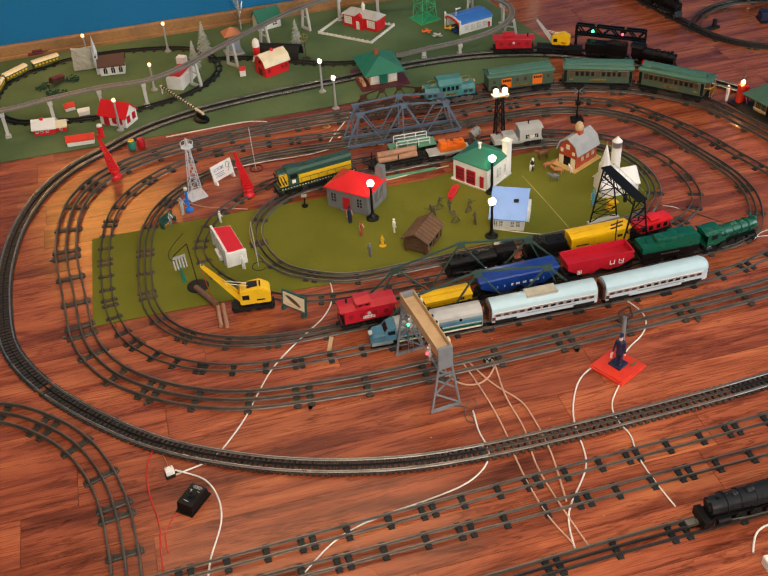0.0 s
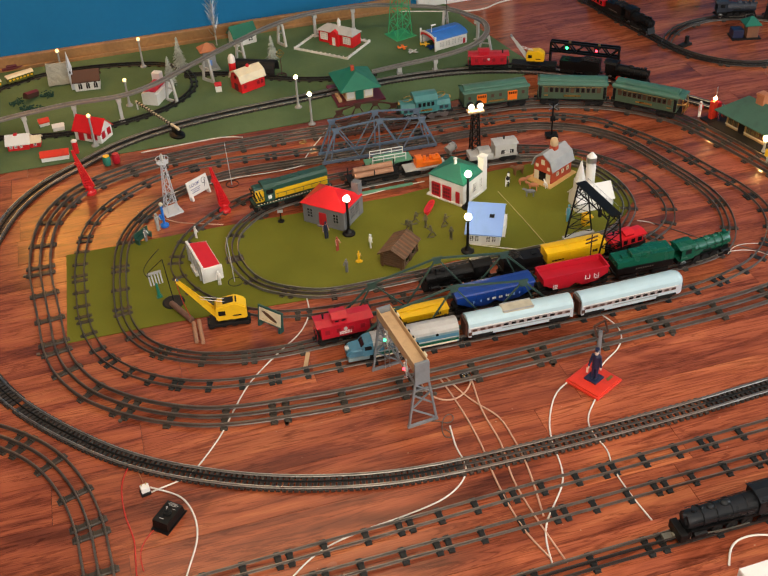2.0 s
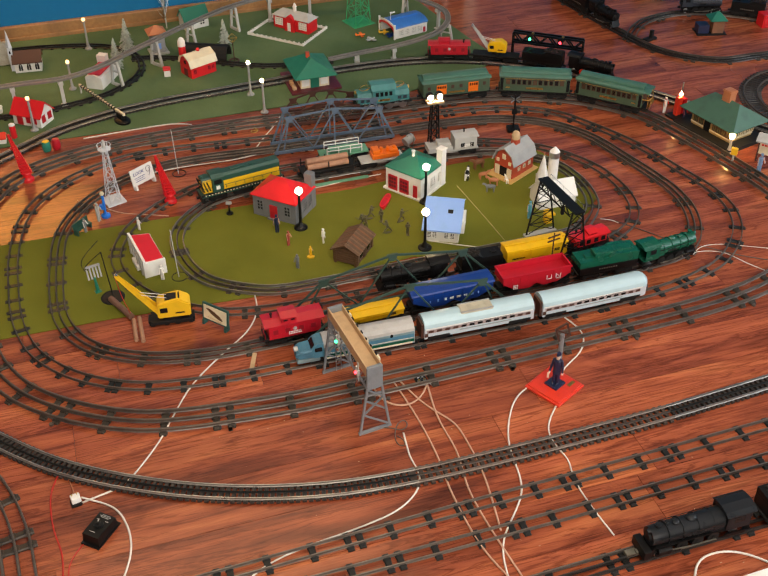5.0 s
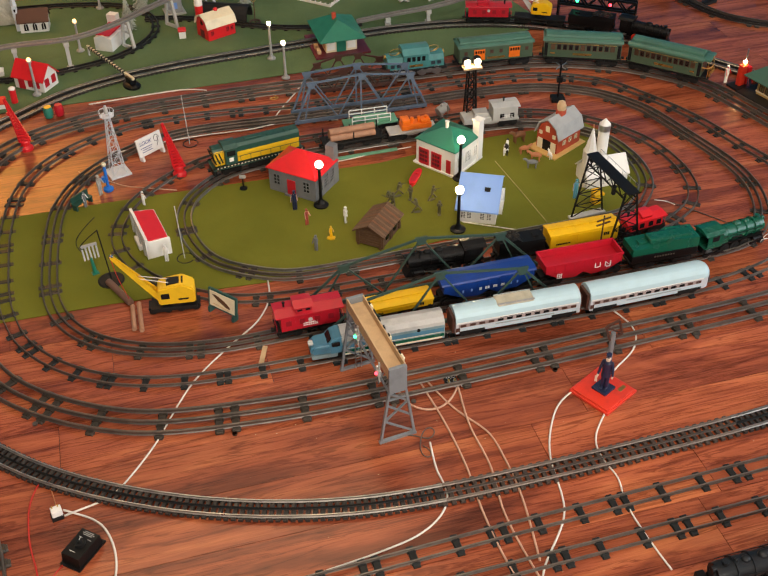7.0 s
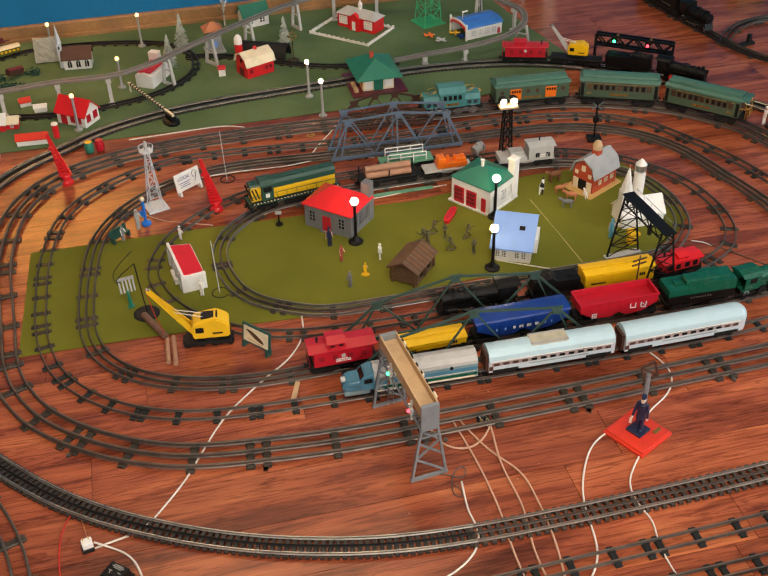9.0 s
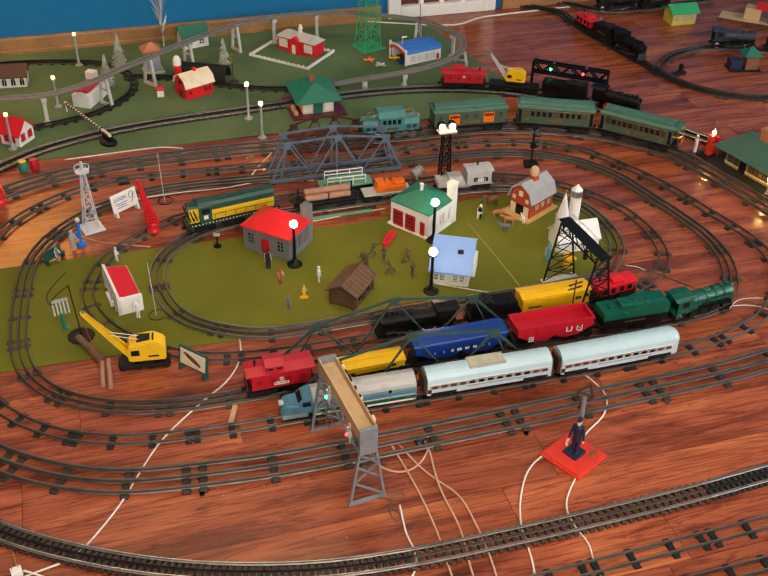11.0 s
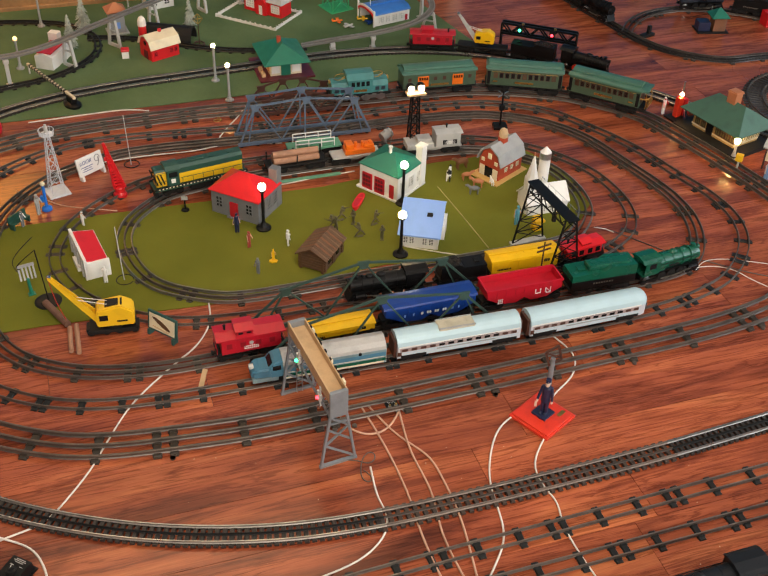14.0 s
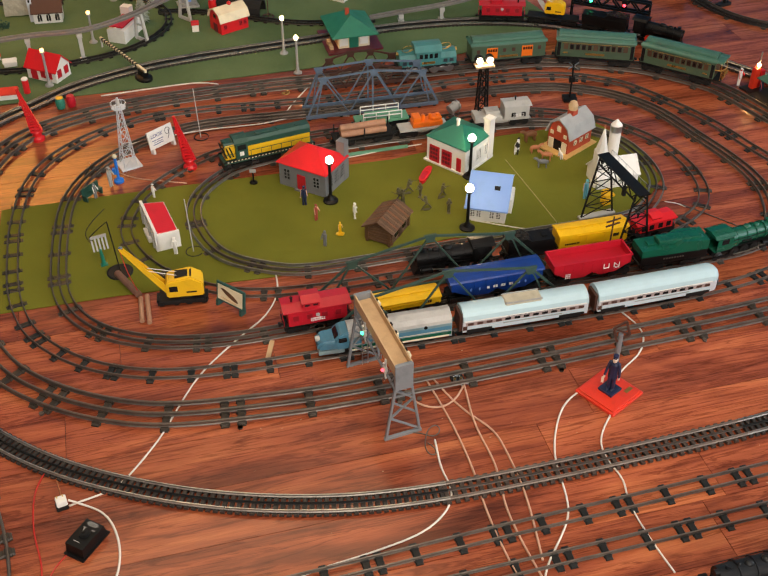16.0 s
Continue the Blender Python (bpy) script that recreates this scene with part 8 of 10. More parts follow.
cv = house("church", pose(-0.972, 3.425, 0.003, 0, 0, 8), 0.090, 0.055, 0.040, 0.068, WHITE, DARKBROWN, "white plastic toy church with a brown roof")
for x in (-0.025, 0.003, 0.031):
    arch = [(x - 0.0068, 0.008), (x + 0.0068, 0.008)] + [(x + 0.0068 * math.cos(k * math.pi / 8), 0.022 + 0.010 * math.sin(k * math.pi / 8)) for k in range(9)]
    win = part("window", prism(bm_new(), arch, -0.0290, -0.0270, "y"), WINDOWDARK, cv, "dark arched window")
    part("mullion", bar(bm_new(), (x, -0.0292, 0.008), (x, -0.0292, 0.031), 0.0012, 0.0006), WHITE, win)
part("steeple_tower", bx(bm_new(), -0.060, -0.045, -0.010, 0.006, 0, 0.086, bevel=0.0008), WHITEBLUE, cv)
part("belfry_opening", bx(bm_new(), -0.055, -0.050, -0.0106, -0.009, 0.066, 0.076), WINDOWDARK, cv)
part("spire", rod(bm_new(), (-0.0525, -0.002, 0.086), (-0.0525, -0.002, 0.150), 0.0105, 4, 0.0006), WHITEBLUE, cv)
house("cottage", pose(-0.880, 3.030, 0.003, 0, 0, -24), 0.104, 0.068, 0.040, 0.076, WHITE, SIGRED, "white plastic toy house with a red roof and red windows", wins=[(0.006, -0.034, 0.012, 0.014, 0.020, "s"), (0.030, -0.034, 0.012, 0.014, 0.020, "s"), (0.052, -0.016, 0.014, 0.016, 0.022, "e"), (0.052, 0.016, 0.014, 0.016, 0.022, "e")], doors=[(-0.026, -0.034, 0.022, 0.030, "s", RED)], frame=RED, pane=RED)
house("cottage", pose(-1.125, 2.990, 0.003, 0, 0, 6), 0.070, 0.050, 0.026, 0.046, SIGRED, WHITE, "red plastic toy house with a white roof", wins=[(x, -0.025, 0.010, 0.008, 0.010, "s") for x in (-0.024, -0.008, 0.010)], chimney=(-0.005, 0.0, 0.010, 0.052, SIGRED))
house("cottage", pose(-1.072, 2.998, 0.003, 0, 0, 6), 0.034, 0.034, 0.022, 0.034, SIGRED, CREAM, "small red toy annexe with a cream roof", wins=[(0.0, -0.017, 0.006, 0.008, 0.010, "s")])
house("stable", pose(-0.985, 2.895, 0.003, 0, 0, 10), 0.088, 0.030, 0.018, 0.030, WHITE, ORANGE_RED, "long low white toy stable with a red roof", 0.003)
house("hut", pose(-1.075, 3.140, 0.003, 0, 0, 25), 0.034, 0.022, 0.014, 0.024, WHITE, ORANGE_RED, "tiny white toy hut with a red roof", 0.002)
house("hut", pose(-1.015, 3.098, 0.003, 0, 0, 14), 0.038, 0.020, 0.014, 0.022, WHITE, WHITE, "tiny white toy hut", 0.002)
tk = thing("silo", pose(-0.922, 2.926, 0.003), "small red toy silo with a white cap", "toy building", "toy buildings")
part("body", rod(bm_new(), (0, 0, 0), (0, 0, 0.042), 0.0095, 14), SIGRED, tk)
part("cap", ball(bm_new(), (0, 0, 0.044), 0.0105, 1, 1, 0.6), WHITE, tk)
wr = thing("warehouse", pose(-0.698, 3.302, 0.003, 0, 0, 72), "white plastic toy warehouse with a red roof", "toy building", "toy buildings")
part("wall", gable_walls(bm_new(), 0.120, 0.060, 0.042, 0.052), WHITE, wr)
part("roof", bx(bm_new(), -0.055, 0.056, -0.024, 0.024, 0.050, 0.054), RED, wr)
part("tower", bx(bm_new(), 0.036, 0.062, -0.002, 0.030, 0.0, 0.078, bevel=0.001), WHITE, wr)
gh = house("station", pose(-0.415, 3.754, 0.003, 0, 0, 28), 0.095, 0.060, 0.042, 0.074, WHITE, ROOFGREEN, "white plastic toy station with a dark green roof", wins=[(-0.02, -0.030, 0.012, 0.012, 0.018, "s"), (0.022, -0.030, 0.012, 0.020, 0.018, "s")])
wt = thing("water_tower", pose(-0.528, 3.527, 0.003, 0, 0, 20), "grey toy signal house with a brown pyramid roof", "toy building", "toy buildings")
part("wall", bx(bm_new(), -0.024, 0.024, -0.022, 0.022, 0, 0.078, bevel=0.001), GREYP, wt)
part("roof", hip_roof(bm_new(), 0.048, 0.044, 0.078, 0.104, 0.010, 0.004), COPPER, wt)
part("window", bx(bm_new(), -0.006, 0.008, -0.0232, -0.021, 0.020, 0.042), SKYBLUE, wt)
part("base", bx(bm_new(), -0.034, 0.034, -0.032, 0.032, 0, 0.006), LIGHTGREY, wt)
tn = bm_new()
outer_arc = [(0.040 * math.cos(a), 0.050 * math.sin(a)) for a in [math.pi * k / 10 for k in range(11)]]
prism(tn, [*outer_arc, *[(y * 0.84, z * 0.88) for y, z in outer_arc[::-1]]], -0.085, 0.085)
single("tunnel", tn, SOOT, pose(-0.352, 3.471, 0.003, 0, 0, -12), "black moulded toy tunnel over a track", "toy tunnel")
rk = bm_new()
bx(rk, -0.042, 0.042, -0.006, 0.006, 0, 0.082)
bmesh.ops.subdivide_edges(rk, edges=rk.edges[:], cuts=7, use_grid_fill=True)
for v in rk.verts:
    v.co += Vector((noise.noise(v.co * 60), noise.noise(v.co * 60 + Vector((9, 0, 0))), noise.noise(v.co * 60 + Vector((0, 9, 0))))) * 0.004
single("rock_panel", rk, ROCK, pose(-1.080, 3.455, 0.006, -8, 0, 10), "mottled grey moulded rock panel leaning upright", "toy scenery")


# ---- the raised railway ----
RAISED = [(-1.95, 2.78, 0.11), (-1.6, 2.86, 0.108), (-1.247, 2.969, 0.103), (-1.109, 3.030, 0.103), (-0.945, 3.095, 0.102), (-0.784, 3.137, 0.10), (-0.670, 3.227, 0.10), (-0.567, 3.357, 0.10), (-0.420, 3.532, 0.10), (-0.266, 3.692, 0.10), (-0.126, 3.774, 0.10), (0.024, 3.812, 0.10), (0.146, 3.816, 0.10), (0.247, 3.799, 0.098), (0.399, 3.754, 0.095), (0.517, 3.644, 0.09), (0.538, 3.553, 0.085), (0.502, 3.470, 0.08), (0.435, 3.422, 0.07), (0.328, 3.395, 0.055), (0.194, 3.389, 0.035), (0.088, 3.378, 0.020)]
rpath = smooth_path(RAISED, False)
raised = thing("elevated_track", Matrix(), "raised grey toy railway on trestle posts over the village", "track")
bm = bm_new()
sweep(bm, rpath, False, 0.0, ((-0.0105, -0.005), (0.0105, -0.005), (0.0105, 0.0), (-0.0105, 0.0)))
part("roadbed", bm, mat("grey_trestle_plastic", (0.17, 0.163, 0.152), 0.5, vary=0.12, grime=0.3), raised)
for off in (-0.0085, 0.0085):
    bm = bm_new()
    sweep(bm, rpath, False, off, ((-0.0014, 0.0), (0.0014, 0.0), (0.0014, 0.004), (-0.0014, 0.004)))
    part("rail", bm, RAISEDRAIL, raised)


def trestle(x, y, z, turn, a_frame):
    ob = thing("trestle_post", pose(x, y, 0.003, 0, 0, turn), "pale grey plastic toy trestle post under the raised track", "toy trestle", "trestle posts")
    bm = bm_new()
    if a_frame:
        for s in (-1, 1):
            bar(bm, (0, s * 0.026, 0.002), (0, s * 0.012, z - 0.006), 0.009, 0.007)
        bar(bm, (0, -0.026, 0.003), (0, 0.026, 0.003), 0.006, 0.014)
        bar(bm, (0, -0.019, z * 0.55), (0, 0.019, z * 0.55), 0.005, 0.004)
        bar(bm, (0, -0.016, z - 0.010), (0, 0.016, z - 0.010), 0.008, 0.010)
    else:
        bx(bm, -0.010, 0.010, -0.014, 0.014, 0, 0.005, bevel=0.001)
        bar(bm, (0, 0, 0.004), (0, 0, z - 0.016), 0.011, 0.009)
        bx(bm, -0.008, 0.008, -0.013, 0.013, z - 0.020, z - 0.007, bevel=0.001)
    part("post", bm, LIGHTGREY, ob)


def under_raised(x, y):
    i = min(range(len(rpath)), key=lambda k: (rpath[k].x - x) ** 2 + (rpath[k].y - y) ** 2)
    d, _ = side_of(rpath, i, False)
    return rpath[i].x, rpath[i].y, rpath[i].z - 0.003, math.degrees(math.atan2(d.y, d.x))


for x, y, a in ((-1.247, 2.970, False), (-1.100, 3.030, False), (-0.945, 3.095, False), (-0.801, 3.131, False), (-0.638, 3.262, True), (-0.523, 3.418, True), (-0.404, 3.548, True), (-0.257, 3.697, True), (-0.126, 3.774, False), (0.032, 3.812, False), (0.399, 3.752, True), (0.517, 3.647, False), (0.525, 3.510, True), (0.328, 3.395, False), (0.194, 3.389, False)):
    trestle(*under_raised(x, y), a)

# small cream and green passenger train and wreckage inside the village oval
for x, y in ((-1.362, 3.300), (-1.325, 3.405), (-1.238, 3.492)):
    m = on_track("village", x, y)
    ob = thing("passenger_car", m, "tiny green toy coach with a cream roof", "toy passenger car", "tiny coaches")
    part("body", bx(bm_new(), -0.050, 0.050, -0.013, 0.013, 0.004, 0.026, bevel=0.001), mat("coach_olive", (0.10, 0.11, 0.02), 0.45), ob)
    part("roof", prism(bm_new(), ((-0.0145, 0.025), (0.0145, 0.025), (0.009, 0.032), (-0.009, 0.032)), -0.052, 0.052), CREAM, ob)
    for k in range(7):
        for s in (-1, 1):
            part("window", bx(bm_new(), -0.046 + k * 0.0140, -0.038 + k * 0.0140, s * 0.013 - 0.0005, s * 0.013 + 0.0005, 0.013, 0.020), YELLOW, ob)
    for s in (-1, 1):
        wheels("truck", ob, s * 0.034, 0.017, 0.004, SOOT, 2, 0.016)
wreck = thing("toy_wagon", pose(-1.165, 3.345, 0.012, 0, 12, 62), "dark maroon toy wagon lying on scrub", "toy wagon")
part("body", bx(bm_new(), -0.030, 0.030, -0.011, 0.011, 0.002, 0.020, bevel=0.001), DARKBROWN, wreck)
part("roof", prism(bm_new(), ((-0.012, 0.020), (0.012, 0.020), (0, 0.026)), -0.031, 0.031), MAROON, wreck)
single("toy_car", bx(bx(bm_new(), -0.04, 0.04, -0.014, 0.014, 0.004, 0.014, bevel=0.003), -0.022, 0.018, -0.012, 0.012, 0.013, 0.023, bevel=0.003), MAROON, pose(-1.300, 3.620, 0.003, 0, 0, 15), "dark red toy wagon on the cloth by the wall", "toy wagon")
rng = random.Random(9)
for x, y, r in ((-1.212, 3.320, 0.026), (-1.113, 3.372, 0.026), (-1.130, 3.255, 0.030), (-1.165, 3.265, 0.022)):
    bm = bm_new()
    for k in range(60):
        a, q = rng.uniform(0, 6.28), r * math.sqrt(rng.random())
        p = Vector((q * math.cos(a), q * math.sin(a), rng.uniform(0.001, 0.012)))
        ball(bm, p, rng.uniform(0.002, 0.004), sub=1)
    single("scrub", bm, mat("dark_lichen", (0.012, 0.06, 0.045), 0.9, vary=0.4), pose(x, y, 0.003), "clump of dark green toy scrub", "toy scenery", "scrub clumps")


def frosted_tree(x, y, h, label, wiry=False):
    ob = thing("toy_tree", pose(x, y, 0.003), label, "toy tree", "frosted toy trees")
    part("trunk", rod(bm_new(), (0, 0, 0), (0, 0, h * 0.95), 0.003, 8, 0.001), DARKBROWN if not wiry else LIGHTGREY, ob)
    bm = bm_new()
    g = random.Random(int(abs(x) * 1000))
    for k in range(260 if not wiry else 64):
        f = g.random() ** 0.8
        a = g.uniform(0, 6.28)
        z = h * (0.10 + 0.86 * f)
        reach = h * 0.26 * (1 - f) * g.uniform(0.6, 1.1) + 0.003
        if wiry:
            reach = h * 0.16 * g.uniform(0.4, 1.0)
            rod(bm, (0, 0, z * 0.8), (reach * math.cos(a), reach * math.sin(a), min(h, z * 0.8 + reach * 1.6)), 0.0009, 4, 0.0005)
        else:
            rod(bm, (0, 0, z), (reach * math.cos(a), reach * math.sin(a), z - reach * 0.55), 0.0030, 4, 0.0006)
    part("foliage", bm, mat("frosted_foliage", (0.42, 0.46, 0.40), 0.8, vary=0.5, scale=200, grime=0.6) if not wiry else STEEL, ob)


frosted_tree(-0.660, 3.400, 0.118, "small frosted toy fir tree with drooping branches")
frosted_tree(-0.640, 3.540, 0.132, "small frosted toy fir tree with drooping branches")
frosted_tree(-0.289, 3.565, 0.105, "small frosted toy fir tree with drooping branches")
frosted_tree(-0.518, 3.740, 0.215, "bare silver wire toy tree", True)

# ---- crane, depot yard and signs on the mat ----
cr = thing("crane_car", pose(-0.342, 1.966, 0.0, 0, 0, 187), "yellow toy crane on a black car with a long jib", "toy crane")
part("frame", bx(bx(bm_new(), -0.050, 0.050, -0.022, 0.022, 0.012, 0.020, bevel=0.001), -0.056, 0.056, -0.014, 0.014, 0.013, 0.018), SOOT, cr)
for s in (-1, 1):
    wheels("truck", cr, s * 0.030, 0.0245, 0.009)
crane_cab(cr, CAT_YELLOW, CAT_YELLOW, x=-0.004, z=0.024, s=1.0, angle=54, boom=0.148)
part("roof_cable_drum", bx(bm_new(), -0.026, 0.010, -0.012, 0.012, 0.074, 0.079), SOOT, cr)

man = thing("round_stand", pose(-0.500, 2.070, 0.002), "dark round metal stand lying on the mat", "stand")
part("disc", lathe(bm_new(), ((0.030, 0), (0.030, 0.002), (0.026, 0.0035), (0.010, 0.0025)), 24), SOOT, man)
part("post", rod(bm_new(), (0, 0.004, 0.003), (-0.010, 0.010, 0.135), 0.0014, 6), SOOT, man)
part("hook_wire", tube(bm_new(), smooth_path([(-0.010, 0.010, 0.135), (-0.030, 0.010, 0.118), (-0.058, 0.012, 0.090), (-0.066, 0.013, 0.080), (-0.050, 0.013, 0.080)], False), 0.0011), SOOT, man)
single("log", rod(bm_new(), (-0.503, 2.056, 0.010), (-0.441, 1.978, 0.010), 0.0080, 12), DARKLOG, Matrix(), "short dark weathered log lying at the mat's edge", "log", "logs by the crane")
for a, b in (((-0.436, 1.969), (-0.420, 1.890)), ((-0.423, 1.977), (-0.403, 1.885))):
    single("log", rod(bm_new(), (*a, 0.0085), (*b, 0.0075), 0.0052, 12), LOG, Matrix(), "short bare wooden log lying beside the track", "log", "logs by the crane")
tube_pts = [(-0.456, 1.953, 0.150), (-0.452, 1.962, 0.090), (-0.447, 1.972, 0.050), (-0.443, 1.979, 0.022)]
single("cord", tube(bm_new(), smooth_path(tube_pts, False), 0.0009), WIRE_RED, Matrix(), "thin red cord hanging from the crane jib", "cord")


def billboard(name, m, w, h, frame, face, label, dark=None):
    ob = thing(name, m, label, "toy billboard", "toy billboards")
    part("frame", bx(bm_new(), -w / 2, w / 2, -0.0025, 0.0025, 0.012, 0.012 + h, bevel=0.001), frame, ob)
    part("poster", bx(bm_new(), -w / 2 + 0.005, w / 2 - 0.005, -0.0036, -0.002, 0.017, 0.007 + h), face, ob)
    for s in (-1, 1):
        part("foot", bx(bm_new(), s * w * 0.42 - 0.003, s * w * 0.42 + 0.003, -0.008, 0.008, 0, 0.014), frame, ob)
    if dark:
        bm = bm_new()
        fish = [(w * (0.30 * math.cos(k * 0.5236) - 0.04 * (math.cos(k * 0.5236) < -0.9)), 0.012 + h * (0.52 + 0.13 * math.sin(k * 0.5236) - 0.20 * math.cos(k * 0.5236))) for k in range(12)]
        prism(bm, fish, -0.0042, -0.0030, "y")
        part("picture", bm, dark, ob, "dark slanting printed shape")
        part("picture_band", bar(bm_new(), (-w * 0.30, -0.0040, 0.012 + h * 0.28), (w * 0.26, -0.0040, 0.012 + h * 0.22), 0.003, 0.0008), TAN, ob)
    return ob


billboard("billboard", pose(-0.234, 1.935, 0.0, -8, 0, -36), 0.080, 0.048, BOARDTEAL, CREAM, "small toy billboard with a dark green frame", BROWN)
bb = billboard("billboard", pose(-0.477, 2.606, 0.0, -12, 0, 46), 0.080, 0.050, WHITE, WHITE, "white plastic toy billboard leaning back")
text = bpy.data.curves.new("lettering", "FONT")
text.body, text.size, text.extrude, text.shear, text.align_x = "LOOK", 0.0140, 0.0003, 0.25, "CENTER"
text.materials.append(NAVYINK)
word = new("lettering", text)
word.parent = bb
word.matrix_local = pose(-0.014, -0.0045, 0.043, 90, 0, 0)
for r, (x0, x1) in enumerate(((-0.031, 0.006), (-0.026, 0.002), (-0.029, 0.004))):
    part("text_line", bx(bm_new(), x0, x1, -0.0042, -0.0034, 0.034 - r * 0.0055, 0.0356 - r * 0.0055), NAVYINK, bb)
part("picture", tube(bm_new(), [(0.022 + 0.009 * math.cos(k * 0.5) * (1 - 0.03 * k), -0.0040, 0.046 + 0.011 * math.sin(k * 0.5) * (1 - 0.03 * k)) for k in range(15)] + [(0.026, -0.0040, 0.036), (0.019, -0.0040, 0.026)], 0.0009), STONEGREY, bb, "thin grey drawing")

bl = thing("toy_lamp", pose(-0.570, 2.450, 0), "bright blue plastic toy lamp post with a pale bulb", "toy lamp")
part("base", lathe(bm_new(), ((0.013, 0), (0.013, 0.006), (0.006, 0.010)), 16), LAMPBLUE, bl)
part("post", rod(bm_new(), (0, 0, 0.008), (0, 0, 0.070), 0.0038, 10), LAMPBLUE, bl)
part("switch_box", bx(bm_new(), -0.012, -0.003, -0.005, 0.005, 0.024, 0.040, bevel=0.001), LAMPBLUE, bl)
part("bulb", ball(bm_new(), (0, 0, 0.076), 0.0065), CREAM, bl, smooth=True)


def thin_pole(x, y, h, material, label, ring=True):
    ob = thing("flag_pole", pose(x, y, 0), label, "toy pole", "thin poles")
    part("pole", rod(bm_new(), (0, 0, 0), (-0.004, 0, h), 0.0012, 6), material, ob)
    if ring:
        part("coil", tube(bm_new(), [(0.002 + 0.020 * math.cos(a), 0.020 * math.sin(a), 0.002) for a in [k * 0.42 for k in range(15)]], 0.0014), SOOT, ob)


thin_pole(-0.385, 2.665, 0.150, LIGHTGREY, "thin pole with a dark wire coil at its foot")
thin_pole(-0.341, 2.145, 0.150, LIGHTGREY, "thin white pole with a dark wire coil at its foot")
thin_pole(0.404, 3.741, 0.16, SOOT, "thin black toy telegraph pole near the hangar", False)
ds = thing("diamond_sign", pose(-0.248, 3.418, 0.003, 0, 0, 10), "tarnished wire toy crossing sign on a coil base", "toy sign")
bm = bm_new()
for a, b in (((0, 0.074), (0.016, 0.092)), ((0.016, 0.092), (0, 0.110)), ((0, 0.110), (-0.016, 0.092)), ((-0.016, 0.092), (0, 0.074)), ((-0.016, 0.092), (0.016, 0.092)), ((0, 0.074), (0, 0.110))):
    bar(bm, (a[0], 0, a[1]), (b[0], 0, b[1]), 0.002)
part("diamond", bm, BRASS, ds)
part("post", rod(bm_new(), (0, 0, 0), (0, 0, 0.076), 0.0016, 6), DARKBROWN, ds)
part("coil", tube(bm_new(), [(0.018 * math.cos(a), 0.018 * math.sin(a), 0.003 + a * 0.0006) for a in [k * 0.42 for k in range(30)]], 0.0014), DARKBROWN, ds)

# ---- the watchman on his red base ----
wm = thing("watchman_base", pose(0.546, 1.658, 0, 0, 0, 41), "square vermilion toy accessory base with stepped edge", "toy base")
part("plate", bx(bx(bm_new(), -0.048, 0.048, -0.048, 0.048, 0, 0.007, bevel=0.002), -0.044, 0.044, -0.044, 0.044, 0.006, 0.011, bevel=0.002), ORANGE_RED, wm)
part("nameplate", bx(bm_new(), 0.016, 0.036, -0.030, -0.022, 0.0108, 0.0120), BRASS, wm)
part("pedestal", bx(bm_new(), -0.017, 0.017, -0.017, 0.017, 0.0108, 0.016, bevel=0.001), NAVY, wm)


def figure(name, m, h, materials, label, group="toy figures", pose_arms=(-0.15, 0.15), lean=0.0):
    """A small moulded toy figure as one mesh: trousers, coat, head."""
    bm = bm_new()
    def tone(k, before):
        for f in bm.faces[before:]:
            f.material_index = k
    for s in (-1, 1):
        rod(bm, (s * h * 0.055, 0, 0), (s * h * 0.05, 0, h * 0.48), h * 0.045, 8, h * 0.058)
        ball(bm, (s * h * 0.055, -h * 0.02, h * 0.018), h * 0.05, 0.8, 1.4, 0.5, sub=1)
    rod(bm, (0, 0, h * 0.44), (lean * h, 0, h * 0.80), h * 0.105, 10, h * 0.095)
    for s, sw in zip((-1, 1), pose_arms):
        rod(bm, (s * h * 0.105 + lean * h, 0, h * 0.79), (s * h * 0.15, -abs(sw) * h * 0.8, h * 0.50 + max(0, sw) * h * 0.6), h * 0.038, 7, h * 0.03)
    bm.faces.ensure_lookup_table()
    n0 = len(bm.faces)
    ball(bm, (lean * h, 0, h * 0.885), h * 0.062, 0.9, 0.95, 1.1, sub=2)
    for s, sw in zip((-1, 1), pose_arms):
        ball(bm, (s * h * 0.15, -abs(sw) * h * 0.82, h * 0.485 + max(0, sw) * h * 0.6), h * 0.032, sub=1)
    bm.faces.ensure_lookup_table()
    for f in bm.faces[n0:]:
        f.material_index = 1
    n1 = len(bm.faces)
    rod(bm, (lean * h, 0, h * 0.925), (lean * h, 0, h * 0.985), h * 0.062, 10, h * 0.068)
    bx(bm, lean * h - h * 0.05, lean * h + h * 0.05, -h * 0.10, 0, h * 0.915, h * 0.93)
    ob = single(name, bm, materials[0], m, label, "toy figure", group)
    for extra in materials[1:]:
        ob.data.materials.append(extra)
    return ob


